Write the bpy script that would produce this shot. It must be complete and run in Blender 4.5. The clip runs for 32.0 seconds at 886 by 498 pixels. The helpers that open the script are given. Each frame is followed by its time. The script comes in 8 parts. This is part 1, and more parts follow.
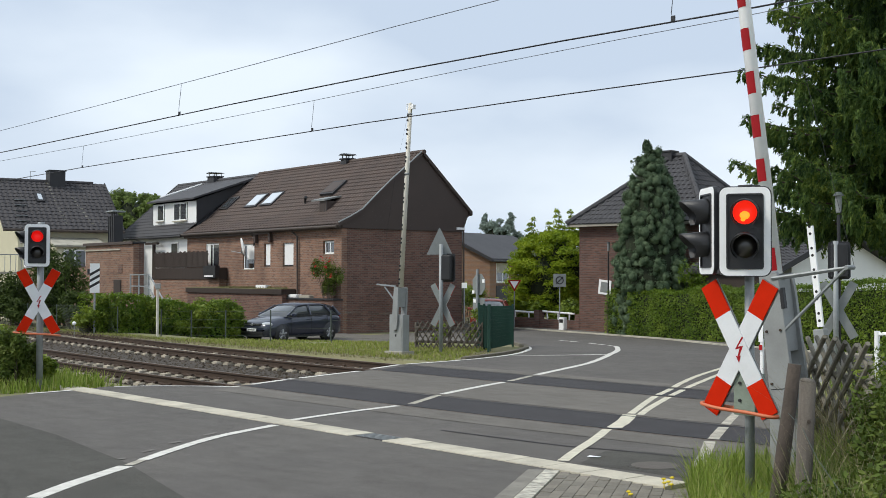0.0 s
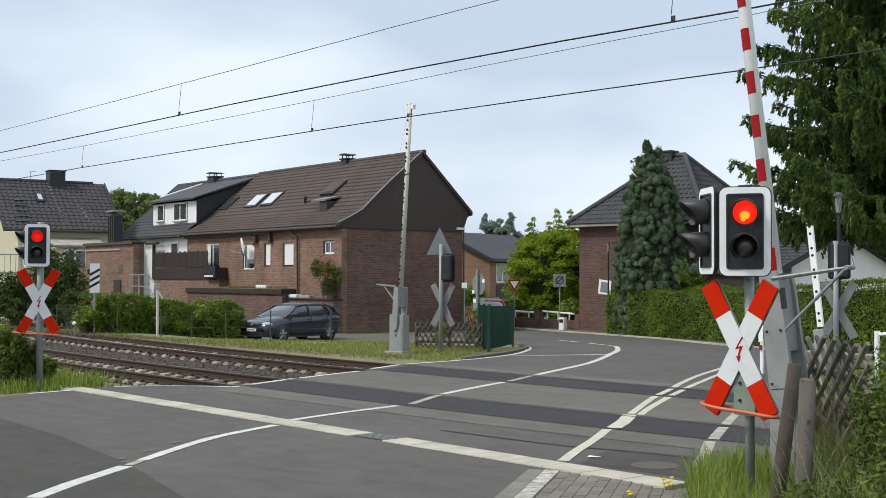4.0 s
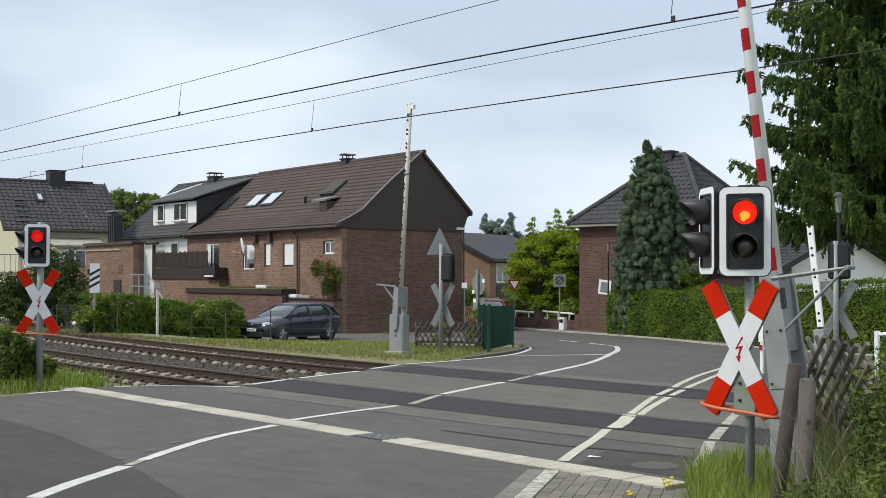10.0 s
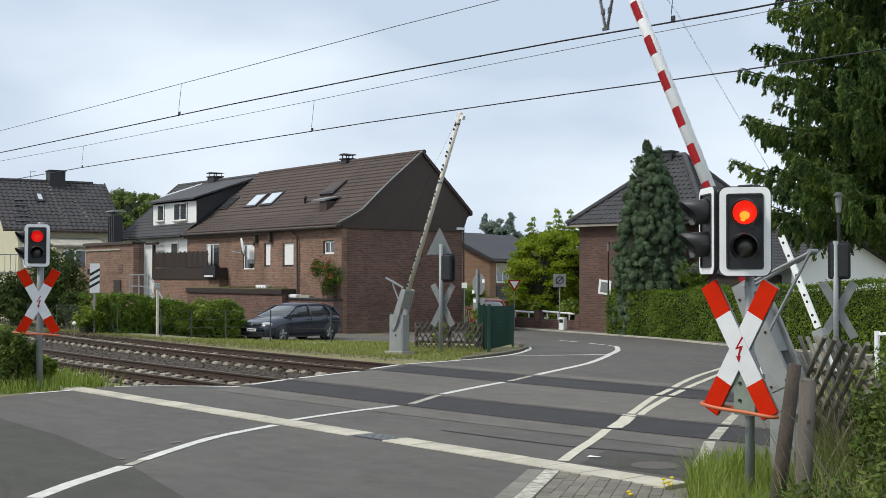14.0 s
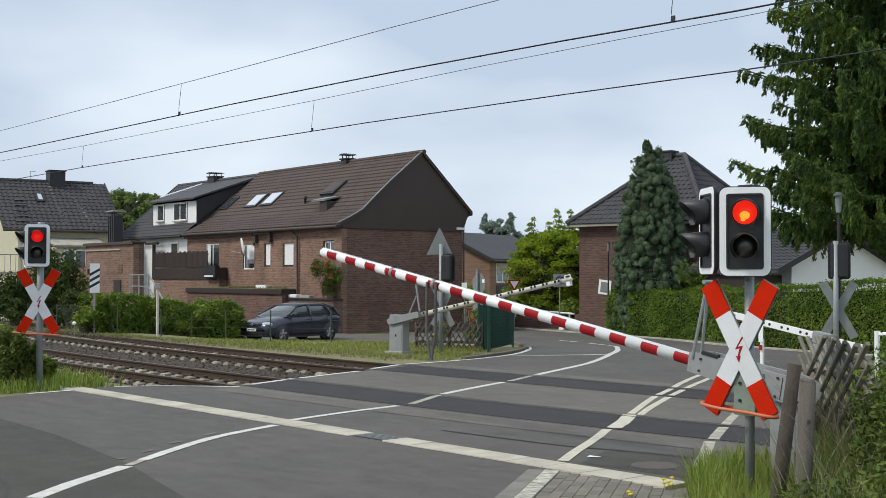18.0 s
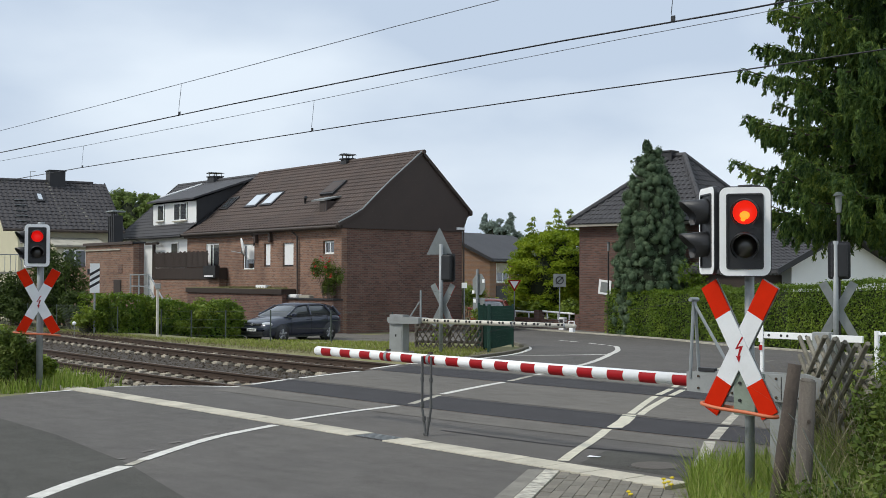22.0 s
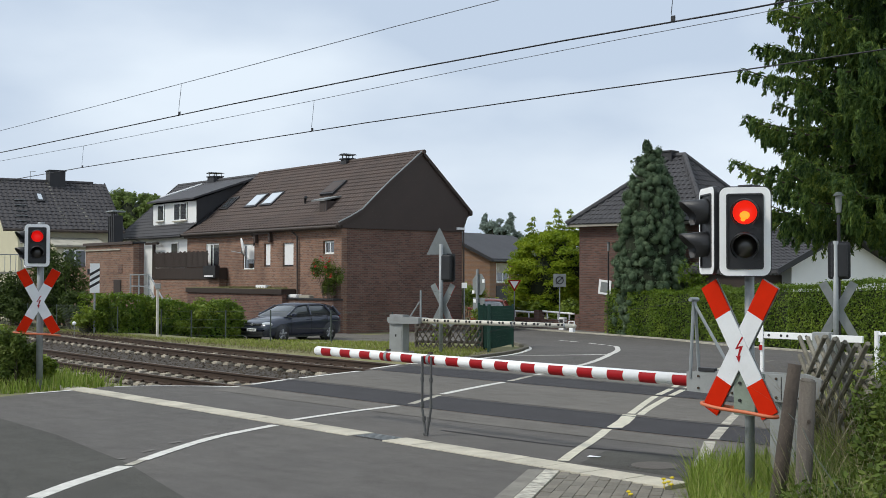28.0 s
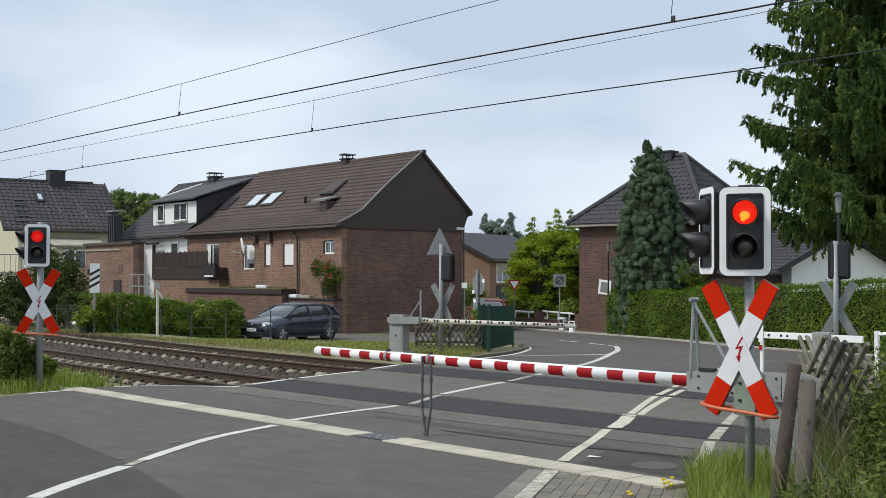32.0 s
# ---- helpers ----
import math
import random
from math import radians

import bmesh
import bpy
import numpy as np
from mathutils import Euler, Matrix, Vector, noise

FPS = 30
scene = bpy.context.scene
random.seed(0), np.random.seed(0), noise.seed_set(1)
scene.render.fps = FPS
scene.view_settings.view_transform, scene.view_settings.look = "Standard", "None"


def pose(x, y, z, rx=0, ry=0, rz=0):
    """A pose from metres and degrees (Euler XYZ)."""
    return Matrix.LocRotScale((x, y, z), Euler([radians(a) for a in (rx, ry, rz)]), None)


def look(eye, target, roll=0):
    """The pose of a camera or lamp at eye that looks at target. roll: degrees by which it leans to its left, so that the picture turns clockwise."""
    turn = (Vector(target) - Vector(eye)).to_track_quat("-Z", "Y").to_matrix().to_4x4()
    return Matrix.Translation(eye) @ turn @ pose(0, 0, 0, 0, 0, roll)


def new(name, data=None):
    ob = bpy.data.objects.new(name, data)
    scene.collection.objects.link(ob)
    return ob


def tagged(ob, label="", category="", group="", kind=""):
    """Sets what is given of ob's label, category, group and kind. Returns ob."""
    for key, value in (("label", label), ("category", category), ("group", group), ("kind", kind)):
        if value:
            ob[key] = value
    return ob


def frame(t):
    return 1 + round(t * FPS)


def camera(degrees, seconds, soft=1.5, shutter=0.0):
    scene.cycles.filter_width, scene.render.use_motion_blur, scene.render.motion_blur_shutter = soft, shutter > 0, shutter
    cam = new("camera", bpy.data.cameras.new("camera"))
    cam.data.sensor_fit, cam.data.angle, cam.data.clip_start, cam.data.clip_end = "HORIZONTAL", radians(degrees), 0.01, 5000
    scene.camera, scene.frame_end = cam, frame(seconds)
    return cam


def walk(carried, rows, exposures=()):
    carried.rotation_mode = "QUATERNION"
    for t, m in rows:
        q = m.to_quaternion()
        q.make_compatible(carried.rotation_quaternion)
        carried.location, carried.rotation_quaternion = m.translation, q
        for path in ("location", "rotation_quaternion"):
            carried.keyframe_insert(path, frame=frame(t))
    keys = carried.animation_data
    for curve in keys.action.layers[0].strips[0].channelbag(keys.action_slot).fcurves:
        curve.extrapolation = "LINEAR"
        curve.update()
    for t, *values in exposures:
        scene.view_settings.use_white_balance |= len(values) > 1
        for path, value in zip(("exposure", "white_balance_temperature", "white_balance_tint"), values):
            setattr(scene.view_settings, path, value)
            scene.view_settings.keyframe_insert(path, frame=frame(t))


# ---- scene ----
cam = camera(40.07, 32.0, soft=0.85, shutter=0.4)
CAM_POSE = look((0, 0, 2.0), (-0.7457, 0.6658, 2.0243), 0.19)
walk(cam, [(0, CAM_POSE), (32, CAM_POSE)], exposures=[(0, -0.06, 6390, 8), (13, -0.08, 6390, 8), (17.2, -0.11, 6370, 8), (18, -0.17, 6330, 8), (32, -0.16, 6330, 8)])

# ---- world and sun: bright, thinly overcast day ----
SUN_EL, SUN_AZ = radians(48), radians(205)
world = bpy.data.worlds.new("overcast_sky")
scene.world = world
world.use_nodes = True
wn, wl = world.node_tree.nodes, world.node_tree.links
wn.clear()
w_out = wn.new("ShaderNodeOutputWorld")
w_bg = wn.new("ShaderNodeBackground")
w_sky = wn.new("ShaderNodeTexSky")
w_sky.sky_type = "NISHITA"
w_sky.sun_disc = False
w_sky.sun_elevation, w_sky.sun_rotation = SUN_EL, SUN_AZ
w_sky.air_density, w_sky.dust_density, w_sky.ozone_density = 1.0, 2.5, 1.0
w_co = wn.new("ShaderNodeTexCoord")
w_map = wn.new("ShaderNodeMapping")
w_map.inputs["Scale"].default_value = (1.0, 1.0, 2.4)
w_map.inputs["Location"].default_value = (0.0, 0.42, 0.0)
w_n1 = wn.new("ShaderNodeTexNoise")
w_n1.inputs["Scale"].default_value, w_n1.inputs["Detail"].default_value = 3.1, 6
w_n1.inputs["Roughness"].default_value = 0.42
w_ramp = wn.new("ShaderNodeValToRGB")
w_ramp.color_ramp.elements[0].position, w_ramp.color_ramp.elements[1].position = 0.38, 0.60
w_ramp.color_ramp.elements[0].color = (6.75, 7.75, 9.3, 1)
w_ramp.color_ramp.elements[1].color = (9.8, 10.6, 11.6, 1)
w_mix = wn.new("ShaderNodeMix")
w_mix.data_type = "RGBA"
w_mix.inputs["Factor"].default_value = 0.9
wl.new(w_co.outputs["Generated"], w_map.inputs["Vector"])
wl.new(w_map.outputs["Vector"], w_n1.inputs["Vector"])
wl.new(w_n1.outputs["Fac"], w_ramp.inputs["Fac"])
wl.new(w_sky.outputs["Color"], w_mix.inputs[6])
wl.new(w_ramp.outputs["Color"], w_mix.inputs[7])
wl.new(w_mix.outputs[2], w_bg.inputs["Color"])
w_bg.inputs["Strength"].default_value = 0.1
wl.new(w_bg.outputs["Background"], w_out.inputs["Surface"])

sun = new("sun", bpy.data.lights.new("sun", "SUN"))
sun.data.energy, sun.data.angle, sun.data.color = 2.5, radians(10), (1.0, 0.945, 0.85)
SUN_DIR = Vector((math.sin(SUN_AZ) * math.cos(SUN_EL), math.cos(SUN_AZ) * math.cos(SUN_EL), math.sin(SUN_EL)))
sun.matrix_world = look(SUN_DIR * 60, (0, 0, 0))


# ---- materials ----
def nodes_of(name):
    m = bpy.data.materials.new(name)
    m.use_nodes = True
    nt = m.node_tree
    return m, nt, nt.nodes["Principled BSDF"]


def mix_rgb(nt, fac, a, b, blend="MIX"):
    n = nt.nodes.new("ShaderNodeMix")
    n.data_type, n.blend_type = "RGBA", blend
    for sock, val in ((n.inputs["Factor"], fac), (n.inputs[6], a), (n.inputs[7], b)):
        if isinstance(val, bpy.types.NodeSocket):
            nt.links.new(val, sock)
        elif isinstance(val, (int, float)):
            sock.default_value = val
        else:
            sock.default_value = (*val[:3], 1)
    return n.outputs[2]


def noise_fac(nt, scale, lo=0.35, hi=0.65, detail=5, rough=0.55, stretch=None, world_space=True):
    co = nt.nodes.new("ShaderNodeNewGeometry").outputs["Position"] if world_space else nt.nodes.new("ShaderNodeTexCoord").outputs["Object"]
    if stretch:
        mp = nt.nodes.new("ShaderNodeMapping")
        mp.inputs["Scale"].default_value = stretch
        nt.links.new(co, mp.inputs["Vector"])
        co = mp.outputs["Vector"]
    n = nt.nodes.new("ShaderNodeTexNoise")
    n.inputs["Scale"].default_value, n.inputs["Detail"].default_value, n.inputs["Roughness"].default_value = scale, detail, rough
    nt.links.new(co, n.inputs["Vector"])
    r = nt.nodes.new("ShaderNodeMapRange")
    r.inputs["From Min"].default_value, r.inputs["From Max"].default_value = lo, hi
    nt.links.new(n.outputs["Fac"], r.inputs["Value"])
    return r.outputs["Result"]


def bump(nt, bsdf, height, strength=0.3, distance=0.01):
    b = nt.nodes.new("ShaderNodeBump")
    b.inputs["Strength"].default_value, b.inputs["Distance"].default_value = strength, distance
    nt.links.new(height, b.inputs["Height"])
    nt.links.new(b.outputs["Normal"], bsdf.inputs["Normal"])


def mat(name, col, col2=None, rough=0.7, metal=0.0, s1=3.0, s2=60.0, amt=0.6, grain=0.25, bmp=0.2, stretch=None, spec=0.5, rand=0.0, local=False):
    """Two-scale variation: blotches of col2 over col, and a fine grain; rand: value change from piece to piece."""
    m, nt, b = nodes_of(name)
    col2 = col2 or tuple(c * 0.75 for c in col)
    big = noise_fac(nt, s1, 0.35, 0.7, stretch=stretch, world_space=not local)
    fine = noise_fac(nt, s2, 0.3, 0.7, detail=3, world_space=not local)
    mul = nt.nodes.new("ShaderNodeMath")
    mul.operation = "MULTIPLY"
    mul.inputs[1].default_value = amt
    nt.links.new(big, mul.inputs[0])
    c = mix_rgb(nt, mul.outputs[0], col, col2)
    mul2 = nt.nodes.new("ShaderNodeMath")
    mul2.operation = "MULTIPLY"
    mul2.inputs[1].default_value = grain
    nt.links.new(fine, mul2.inputs[0])
    c = mix_rgb(nt, mul2.outputs[0], c, tuple(x * 0.5 for x in col))
    if rand:
        oi = nt.nodes.new("ShaderNodeObjectInfo")
        hsv = nt.nodes.new("ShaderNodeHueSaturation")
        mr = nt.nodes.new("ShaderNodeMapRange")
        mr.inputs["To Min"].default_value, mr.inputs["To Max"].default_value = 1 - rand, 1 + rand
        nt.links.new(oi.outputs["Random"], mr.inputs["Value"])
        nt.links.new(mr.outputs["Result"], hsv.inputs["Value"])
        nt.links.new(c, hsv.inputs["Color"])
        c = hsv.outputs["Color"]
    nt.links.new(c, b.inputs["Base Color"])
    b.inputs["Roughness"].default_value, b.inputs["Metallic"].default_value = rough, metal
    b.inputs["Specular IOR Level"].default_value = spec
    if bmp:
        bump(nt, b, fine, bmp, 0.006)
    return m


def island_mat(name, cols, rough=0.6, spec=0.3, translucent=0.0, clump=0.0):
    """For heaps of small pieces joined in one mesh: a colour for each island."""
    m, nt, b = nodes_of(name)
    g = nt.nodes.new("ShaderNodeNewGeometry")
    r = nt.nodes.new("ShaderNodeValToRGB")
    e = r.color_ramp.elements
    while len(e) < len(cols):
        e.new(0.5)
    for i, c in enumerate(cols):
        e[i].position = i / (len(cols) - 1)
        e[i].color = (*c, 1)
    if clump:
        cl = noise_fac(nt, clump, 0.34, 0.66, detail=3)
        ml = nt.nodes.new("ShaderNodeMath")
        ml.operation = "MULTIPLY_ADD"
        ml.inputs[1].default_value = 0.5
        nt.links.new(g.outputs["Random Per Island"], ml.inputs[0])
        hf = nt.nodes.new("ShaderNodeMath")
        hf.operation = "MULTIPLY"
        hf.inputs[1].default_value = 0.5
        nt.links.new(cl, hf.inputs[0])
        nt.links.new(hf.outputs[0], ml.inputs[2])
        nt.links.new(ml.outputs[0], r.inputs["Fac"])
    else:
        nt.links.new(g.outputs["Random Per Island"], r.inputs["Fac"])
    big = noise_fac(nt, 0.9, 0.3, 0.75, detail=2)
    c = mix_rgb(nt, big, r.outputs["Color"], (0.78, 0.8, 0.75), "MULTIPLY")
    nt.links.new(c, b.inputs["Base Color"])
    b.inputs["Roughness"].default_value, b.inputs["Specular IOR Level"].default_value = rough, spec
    if translucent:
        t = nt.nodes.new("ShaderNodeBsdfTranslucent")
        nt.links.new(r.outputs["Color"], t.inputs["Color"])
        mx = nt.nodes.new("ShaderNodeMixShader")
        mx.inputs["Fac"].default_value = translucent
        nt.links.new(b.outputs["BSDF"], mx.inputs[1])
        nt.links.new(t.outputs["BSDF"], mx.inputs[2])
        nt.links.new(mx.outputs["Shader"], nt.nodes["Material Output"].inputs["Surface"])
    return m


def brick_mat(name, c1, c2, mortar, width=0.25, row=0.0833, joint=0.012):
    """Running-bond brickwork in the wall's own plane, with stains and recessed joints."""
    m, nt, b = nodes_of(name)
    tc = nt.nodes.new("ShaderNodeTexCoord")
    sep = nt.nodes.new("ShaderNodeSeparateXYZ")
    nt.links.new(tc.outputs["Object"], sep.inputs[0])
    add = nt.nodes.new("ShaderNodeMath")
    nt.links.new(sep.outputs["X"], add.inputs[0])
    nt.links.new(sep.outputs["Y"], add.inputs[1])
    com = nt.nodes.new("ShaderNodeCombineXYZ")
    nt.links.new(add.outputs[0], com.inputs["X"])
    nt.links.new(sep.outputs["Z"], com.inputs["Y"])
    br = nt.nodes.new("ShaderNodeTexBrick")
    br.inputs["Scale"].default_value = 1.0
    br.inputs["Brick Width"].default_value, br.inputs["Row Height"].default_value = width, row
    br.inputs["Mortar Size"].default_value, br.inputs["Mortar Smooth"].default_value = joint, 0.2
    br.inputs["Bias"].default_value = -0.2
    br.inputs["Color1"].default_value, br.inputs["Color2"].default_value = (*c1, 1), (*c2, 1)
    br.inputs["Mortar"].default_value = (*mortar, 1)
    nt.links.new(com.outputs[0], br.inputs["Vector"])
    st = noise_fac(nt, 0.6, 0.35, 0.75, detail=6)
    c = mix_rgb(nt, st, br.outputs["Color"], (0.66, 0.64, 0.64), "MULTIPLY")
    fine = noise_fac(nt, 9, 0.3, 0.7, detail=4, stretch=(1, 1, 3))
    c = mix_rgb(nt, fine, c, (0.8, 0.78, 0.78), "MULTIPLY")
    nt.links.new(c, b.inputs["Base Color"])
    b.inputs["Roughness"].default_value = 0.9
    inv = nt.nodes.new("ShaderNodeMath")
    inv.operation = "SUBTRACT"
    inv.inputs[0].default_value = 1.0
    nt.links.new(br.outputs["Fac"], inv.inputs[1])
    bump(nt, b, inv.outputs[0], 0.7, 0.01)
    return m


def glow_mat(name, col, strength):
    m, nt, b = nodes_of(name)
    b.inputs["Base Color"].default_value = (*col, 1)
    b.inputs["Emission Color"].default_value = (*col, 1)
    b.inputs["Emission Strength"].default_value = strength
    b.inputs["Roughness"].default_value = 0.3
    return m


def glass_mat(name, col=(0.03, 0.035, 0.04), rough=0.04):
    m, nt, b = nodes_of(name)
    b.inputs["Base Color"].default_value = (*col, 1)
    b.inputs["Roughness"].default_value = rough
    b.inputs["Specular IOR Level"].default_value = 0.8
    b.inputs["Coat Weight"].default_value = 0.5
    return m


def asphalt_mat(name, base, patch, crack=0.5):
    m, nt, b = nodes_of(name)
    big = noise_fac(nt, 0.35, 0.35, 0.68, detail=6, rough=0.6)
    mid = noise_fac(nt, 2.3, 0.35, 0.75, detail=6, rough=0.65)
    fine = noise_fac(nt, 140, 0.3, 0.7, detail=2)
    c = mix_rgb(nt, big, base, patch)
    c = mix_rgb(nt, mid, c, (0.76, 0.76, 0.75), "MULTIPLY")
    streak = noise_fac(nt, 1.1, 0.45, 0.62, detail=7, rough=0.7, stretch=(1.0, 3.5, 1.0))
    c = mix_rgb(nt, streak, c, (0.88, 0.87, 0.86), "MULTIPLY")
    speck = noise_fac(nt, 34, 0.52, 0.72, detail=3, rough=0.7)
    c = mix_rgb(nt, speck, c, (1.25, 1.24, 1.2), "MULTIPLY")
    c = mix_rgb(nt, fine, c, (0.74, 0.74, 0.74), "MULTIPLY")
    vo = nt.nodes.new("ShaderNodeTexVoronoi")
    vo.feature = "DISTANCE_TO_EDGE"
    vo.inputs["Scale"].default_value = 0.33
    g = nt.nodes.new("ShaderNodeNewGeometry")
    wob = nt.nodes.new("ShaderNodeTexNoise")
    wob.inputs["Scale"].default_value = 1.4
    wob.inputs["Detail"].default_value = 6
    nt.links.new(g.outputs["Position"], wob.inputs["Vector"])
    va = nt.nodes.new("ShaderNodeVectorMath")
    nt.links.new(g.outputs["Position"], va.inputs[0])
    nt.links.new(wob.outputs["Color"], va.inputs[1])
    nt.links.new(va.outputs[0], vo.inputs["Vector"])
    cr = nt.nodes.new("ShaderNodeMapRange")
    cr.inputs["From Min"].default_value, cr.inputs["From Max"].default_value = 0.0, 0.012
    cr.inputs["To Min"].default_value, cr.inputs["To Max"].default_value = crack, 0.0
    nt.links.new(vo.outputs["Distance"], cr.inputs["Value"])
    c = mix_rgb(nt, cr.outputs["Result"], c, tuple(x * 0.45 for x in base))
    nt.links.new(c, b.inputs["Base Color"])
    b.inputs["Roughness"].default_value = 0.86
    b.inputs["Specular IOR Level"].default_value = 0.35
    bump(nt, b, fine, 0.35, 0.004)
    return m


M_ASPH = asphalt_mat("asphalt_grey", (0.122, 0.112, 0.103), (0.15, 0.138, 0.125), 0.2)
M_ASPH_OLD = asphalt_mat("asphalt_old", (0.075, 0.071, 0.06), (0.092, 0.087, 0.074), 0.35)
M_ASPH_DARK = asphalt_mat("asphalt_dark", (0.047, 0.043, 0.046), (0.058, 0.054, 0.056), 0.0)
M_ASPH_LIGHT = asphalt_mat("asphalt_light", (0.158, 0.145, 0.127), (0.19, 0.174, 0.152), 0.12)
M_PAINT = mat("road_paint", (0.74, 0.72, 0.66), (0.4, 0.38, 0.34), 0.7, s1=7, s2=90, amt=0.55, grain=0.3)
M_PAINT_WORN = mat("worn_paint", (0.56, 0.52, 0.42), (0.2, 0.185, 0.16), 0.8, s1=6, s2=70, amt=0.9, grain=0.45)
M_PAINT_CREAM = mat("cream_paint", (0.7, 0.66, 0.52), (0.42, 0.39, 0.31), 0.75, s1=7, s2=80, amt=0.7, grain=0.35)
M_PAINT_GHOST = mat("ghost_paint", (0.21, 0.195, 0.17), (0.13, 0.12, 0.108), 0.85, s1=9, s2=60, amt=1.0, grain=0.3)
M_CONC = mat("concrete", (0.5, 0.47, 0.385), (0.3, 0.28, 0.23), 0.9, s1=2.2, s2=45, amt=0.8, grain=0.35, rand=0.12)
M_BEAM = mat("drain_beam_concrete", (0.6, 0.555, 0.445), (0.36, 0.33, 0.265), 0.9, s1=2.2, s2=45, amt=0.8, grain=0.3, rand=0.08)
M_SLEEPER = mat("sleeper_concrete", (0.48, 0.43, 0.34), (0.24, 0.2, 0.15), 0.9, s1=4, s2=45, amt=0.8, grain=0.35, rand=0.22)
M_RAIL_RUST = mat("rail_rust", (0.06, 0.036, 0.022), (0.032, 0.022, 0.016), 0.85, s1=3, s2=60)
M_RAIL_TOP = mat("rail_head", (0.14, 0.105, 0.078), (0.085, 0.062, 0.046), 0.55, metal=0.25, s1=4, s2=60, amt=0.6)
M_BALLAST = mat("ballast_bed", (0.066, 0.051, 0.037), (0.04, 0.031, 0.023), 0.95, s1=2, s2=30, amt=0.8, grain=0.6, bmp=0.6)
M_STONES = island_mat("ballast_stones", [(0.036, 0.028, 0.02), (0.068, 0.053, 0.038), (0.105, 0.084, 0.062), (0.055, 0.044, 0.034)], 0.95)
M_SOIL = mat("verge_soil", (0.19, 0.195, 0.08), (0.26, 0.225, 0.135), 0.95, s1=0.8, s2=18, amt=0.8, grain=0.4, bmp=0.4)
M_GRASS = island_mat("grass_blades", [(0.13, 0.2, 0.025), (0.21, 0.3, 0.04), (0.31, 0.39, 0.07), (0.38, 0.39, 0.13)], 0.6, 0.25, 0.4)
M_GRASS_DRY = island_mat("dry_grass", [(0.16, 0.15, 0.06), (0.24, 0.21, 0.11), (0.32, 0.27, 0.16), (0.15, 0.18, 0.05)], 0.7, 0.2, 0.25)
M_HEDGE = island_mat("hedge_leaves", [(0.05, 0.096, 0.01), (0.098, 0.165, 0.014), (0.165, 0.245, 0.024), (0.25, 0.33, 0.04)], 0.5, 0.25, 0.35, 1.3)
M_SHRUB = island_mat("shrub_leaves", [(0.06, 0.1, 0.012), (0.12, 0.185, 0.02), (0.22, 0.29, 0.03), (0.34, 0.39, 0.055)], 0.5, 0.35, 0.3, 1.6)
M_SPRUCE = island_mat("spruce_needles", [(0.025, 0.054, 0.026), (0.064, 0.118, 0.034), (0.13, 0.2, 0.045), (0.26, 0.32, 0.058)], 0.6, 0.2, 0.45, 1.1)
M_CYPRESS = island_mat("cypress_sprays", [(0.045, 0.078, 0.045), (0.085, 0.128, 0.072), (0.13, 0.18, 0.102), (0.19, 0.245, 0.145)], 0.65, 0.15, 0.2, 2.6)
M_LEAF = island_mat("broad_leaves", [(0.09, 0.155, 0.012), (0.18, 0.26, 0.016), (0.31, 0.39, 0.024), (0.43, 0.5, 0.04)], 0.55, 0.2, 0.4, 0.9)
# distance haze is mixed into these pale blue-grey leaf colours
M_LEAF_HAZE = island_mat("haze_paled_leaves", [(0.2, 0.25, 0.23), (0.24, 0.3, 0.27), (0.3, 0.36, 0.31), (0.27, 0.33, 0.29)], 0.7, 0.1, 0.2, 0.5)
M_LEAF_MID = island_mat("garden_leaves", [(0.1, 0.15, 0.045), (0.15, 0.21, 0.06), (0.21, 0.275, 0.075), (0.26, 0.32, 0.09)], 0.6, 0.15, 0.3, 0.6)
M_BARK = mat("bark", (0.09, 0.07, 0.055), (0.05, 0.04, 0.032), 0.95, s1=6, s2=40, amt=0.8, grain=0.5, bmp=0.6)
# M_BRICK: brown brick; on side walls its darker tone also carries their shade
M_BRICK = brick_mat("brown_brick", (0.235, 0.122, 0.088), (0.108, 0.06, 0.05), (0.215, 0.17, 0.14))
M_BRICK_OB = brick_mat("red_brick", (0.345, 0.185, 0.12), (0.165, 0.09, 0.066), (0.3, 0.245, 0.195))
M_BRICK_RH = brick_mat("dark_brick", (0.215, 0.11, 0.082), (0.098, 0.055, 0.046), (0.17, 0.138, 0.12))
M_BRICK_OR = brick_mat("orange_brick", (0.36, 0.2, 0.11), (0.3, 0.16, 0.09), (0.3, 0.24, 0.2))
M_TILE_BROWN = mat("brown_tiles", (0.085, 0.058, 0.046), (0.055, 0.04, 0.035), 0.75, s1=0.9, s2=25, amt=0.8, grain=0.35, rand=0.1)
M_TILE_GREY = mat("grey_tiles", (0.062, 0.06, 0.064), (0.04, 0.038, 0.042), 0.7, s1=0.9, s2=25, amt=0.8, grain=0.35, rand=0.1)
M_TILE_RED = mat("weathered_tiles", (0.07, 0.064, 0.066), (0.042, 0.039, 0.042), 0.8, s1=0.8, s2=22, amt=0.8, grain=0.35, rand=0.12)
M_CLAD = mat("brown_cladding", (0.066, 0.046, 0.038), (0.054, 0.038, 0.032), 0.65, s1=1.2, s2=30, amt=0.7, grain=0.15, bmp=0.06)
M_SLATE = mat("slate_cladding", (0.03, 0.029, 0.032), (0.02, 0.02, 0.022), 0.6, s1=2, s2=30)
M_RENDER_W = mat("white_render", (0.86, 0.86, 0.85), (0.78, 0.78, 0.77), 0.9, s1=0.8, s2=40, amt=0.5, grain=0.12)
M_RENDER_C = mat("cream_render", (0.62, 0.58, 0.42), (0.5, 0.47, 0.34), 0.9, s1=0.8, s2=40, amt=0.5, grain=0.12)
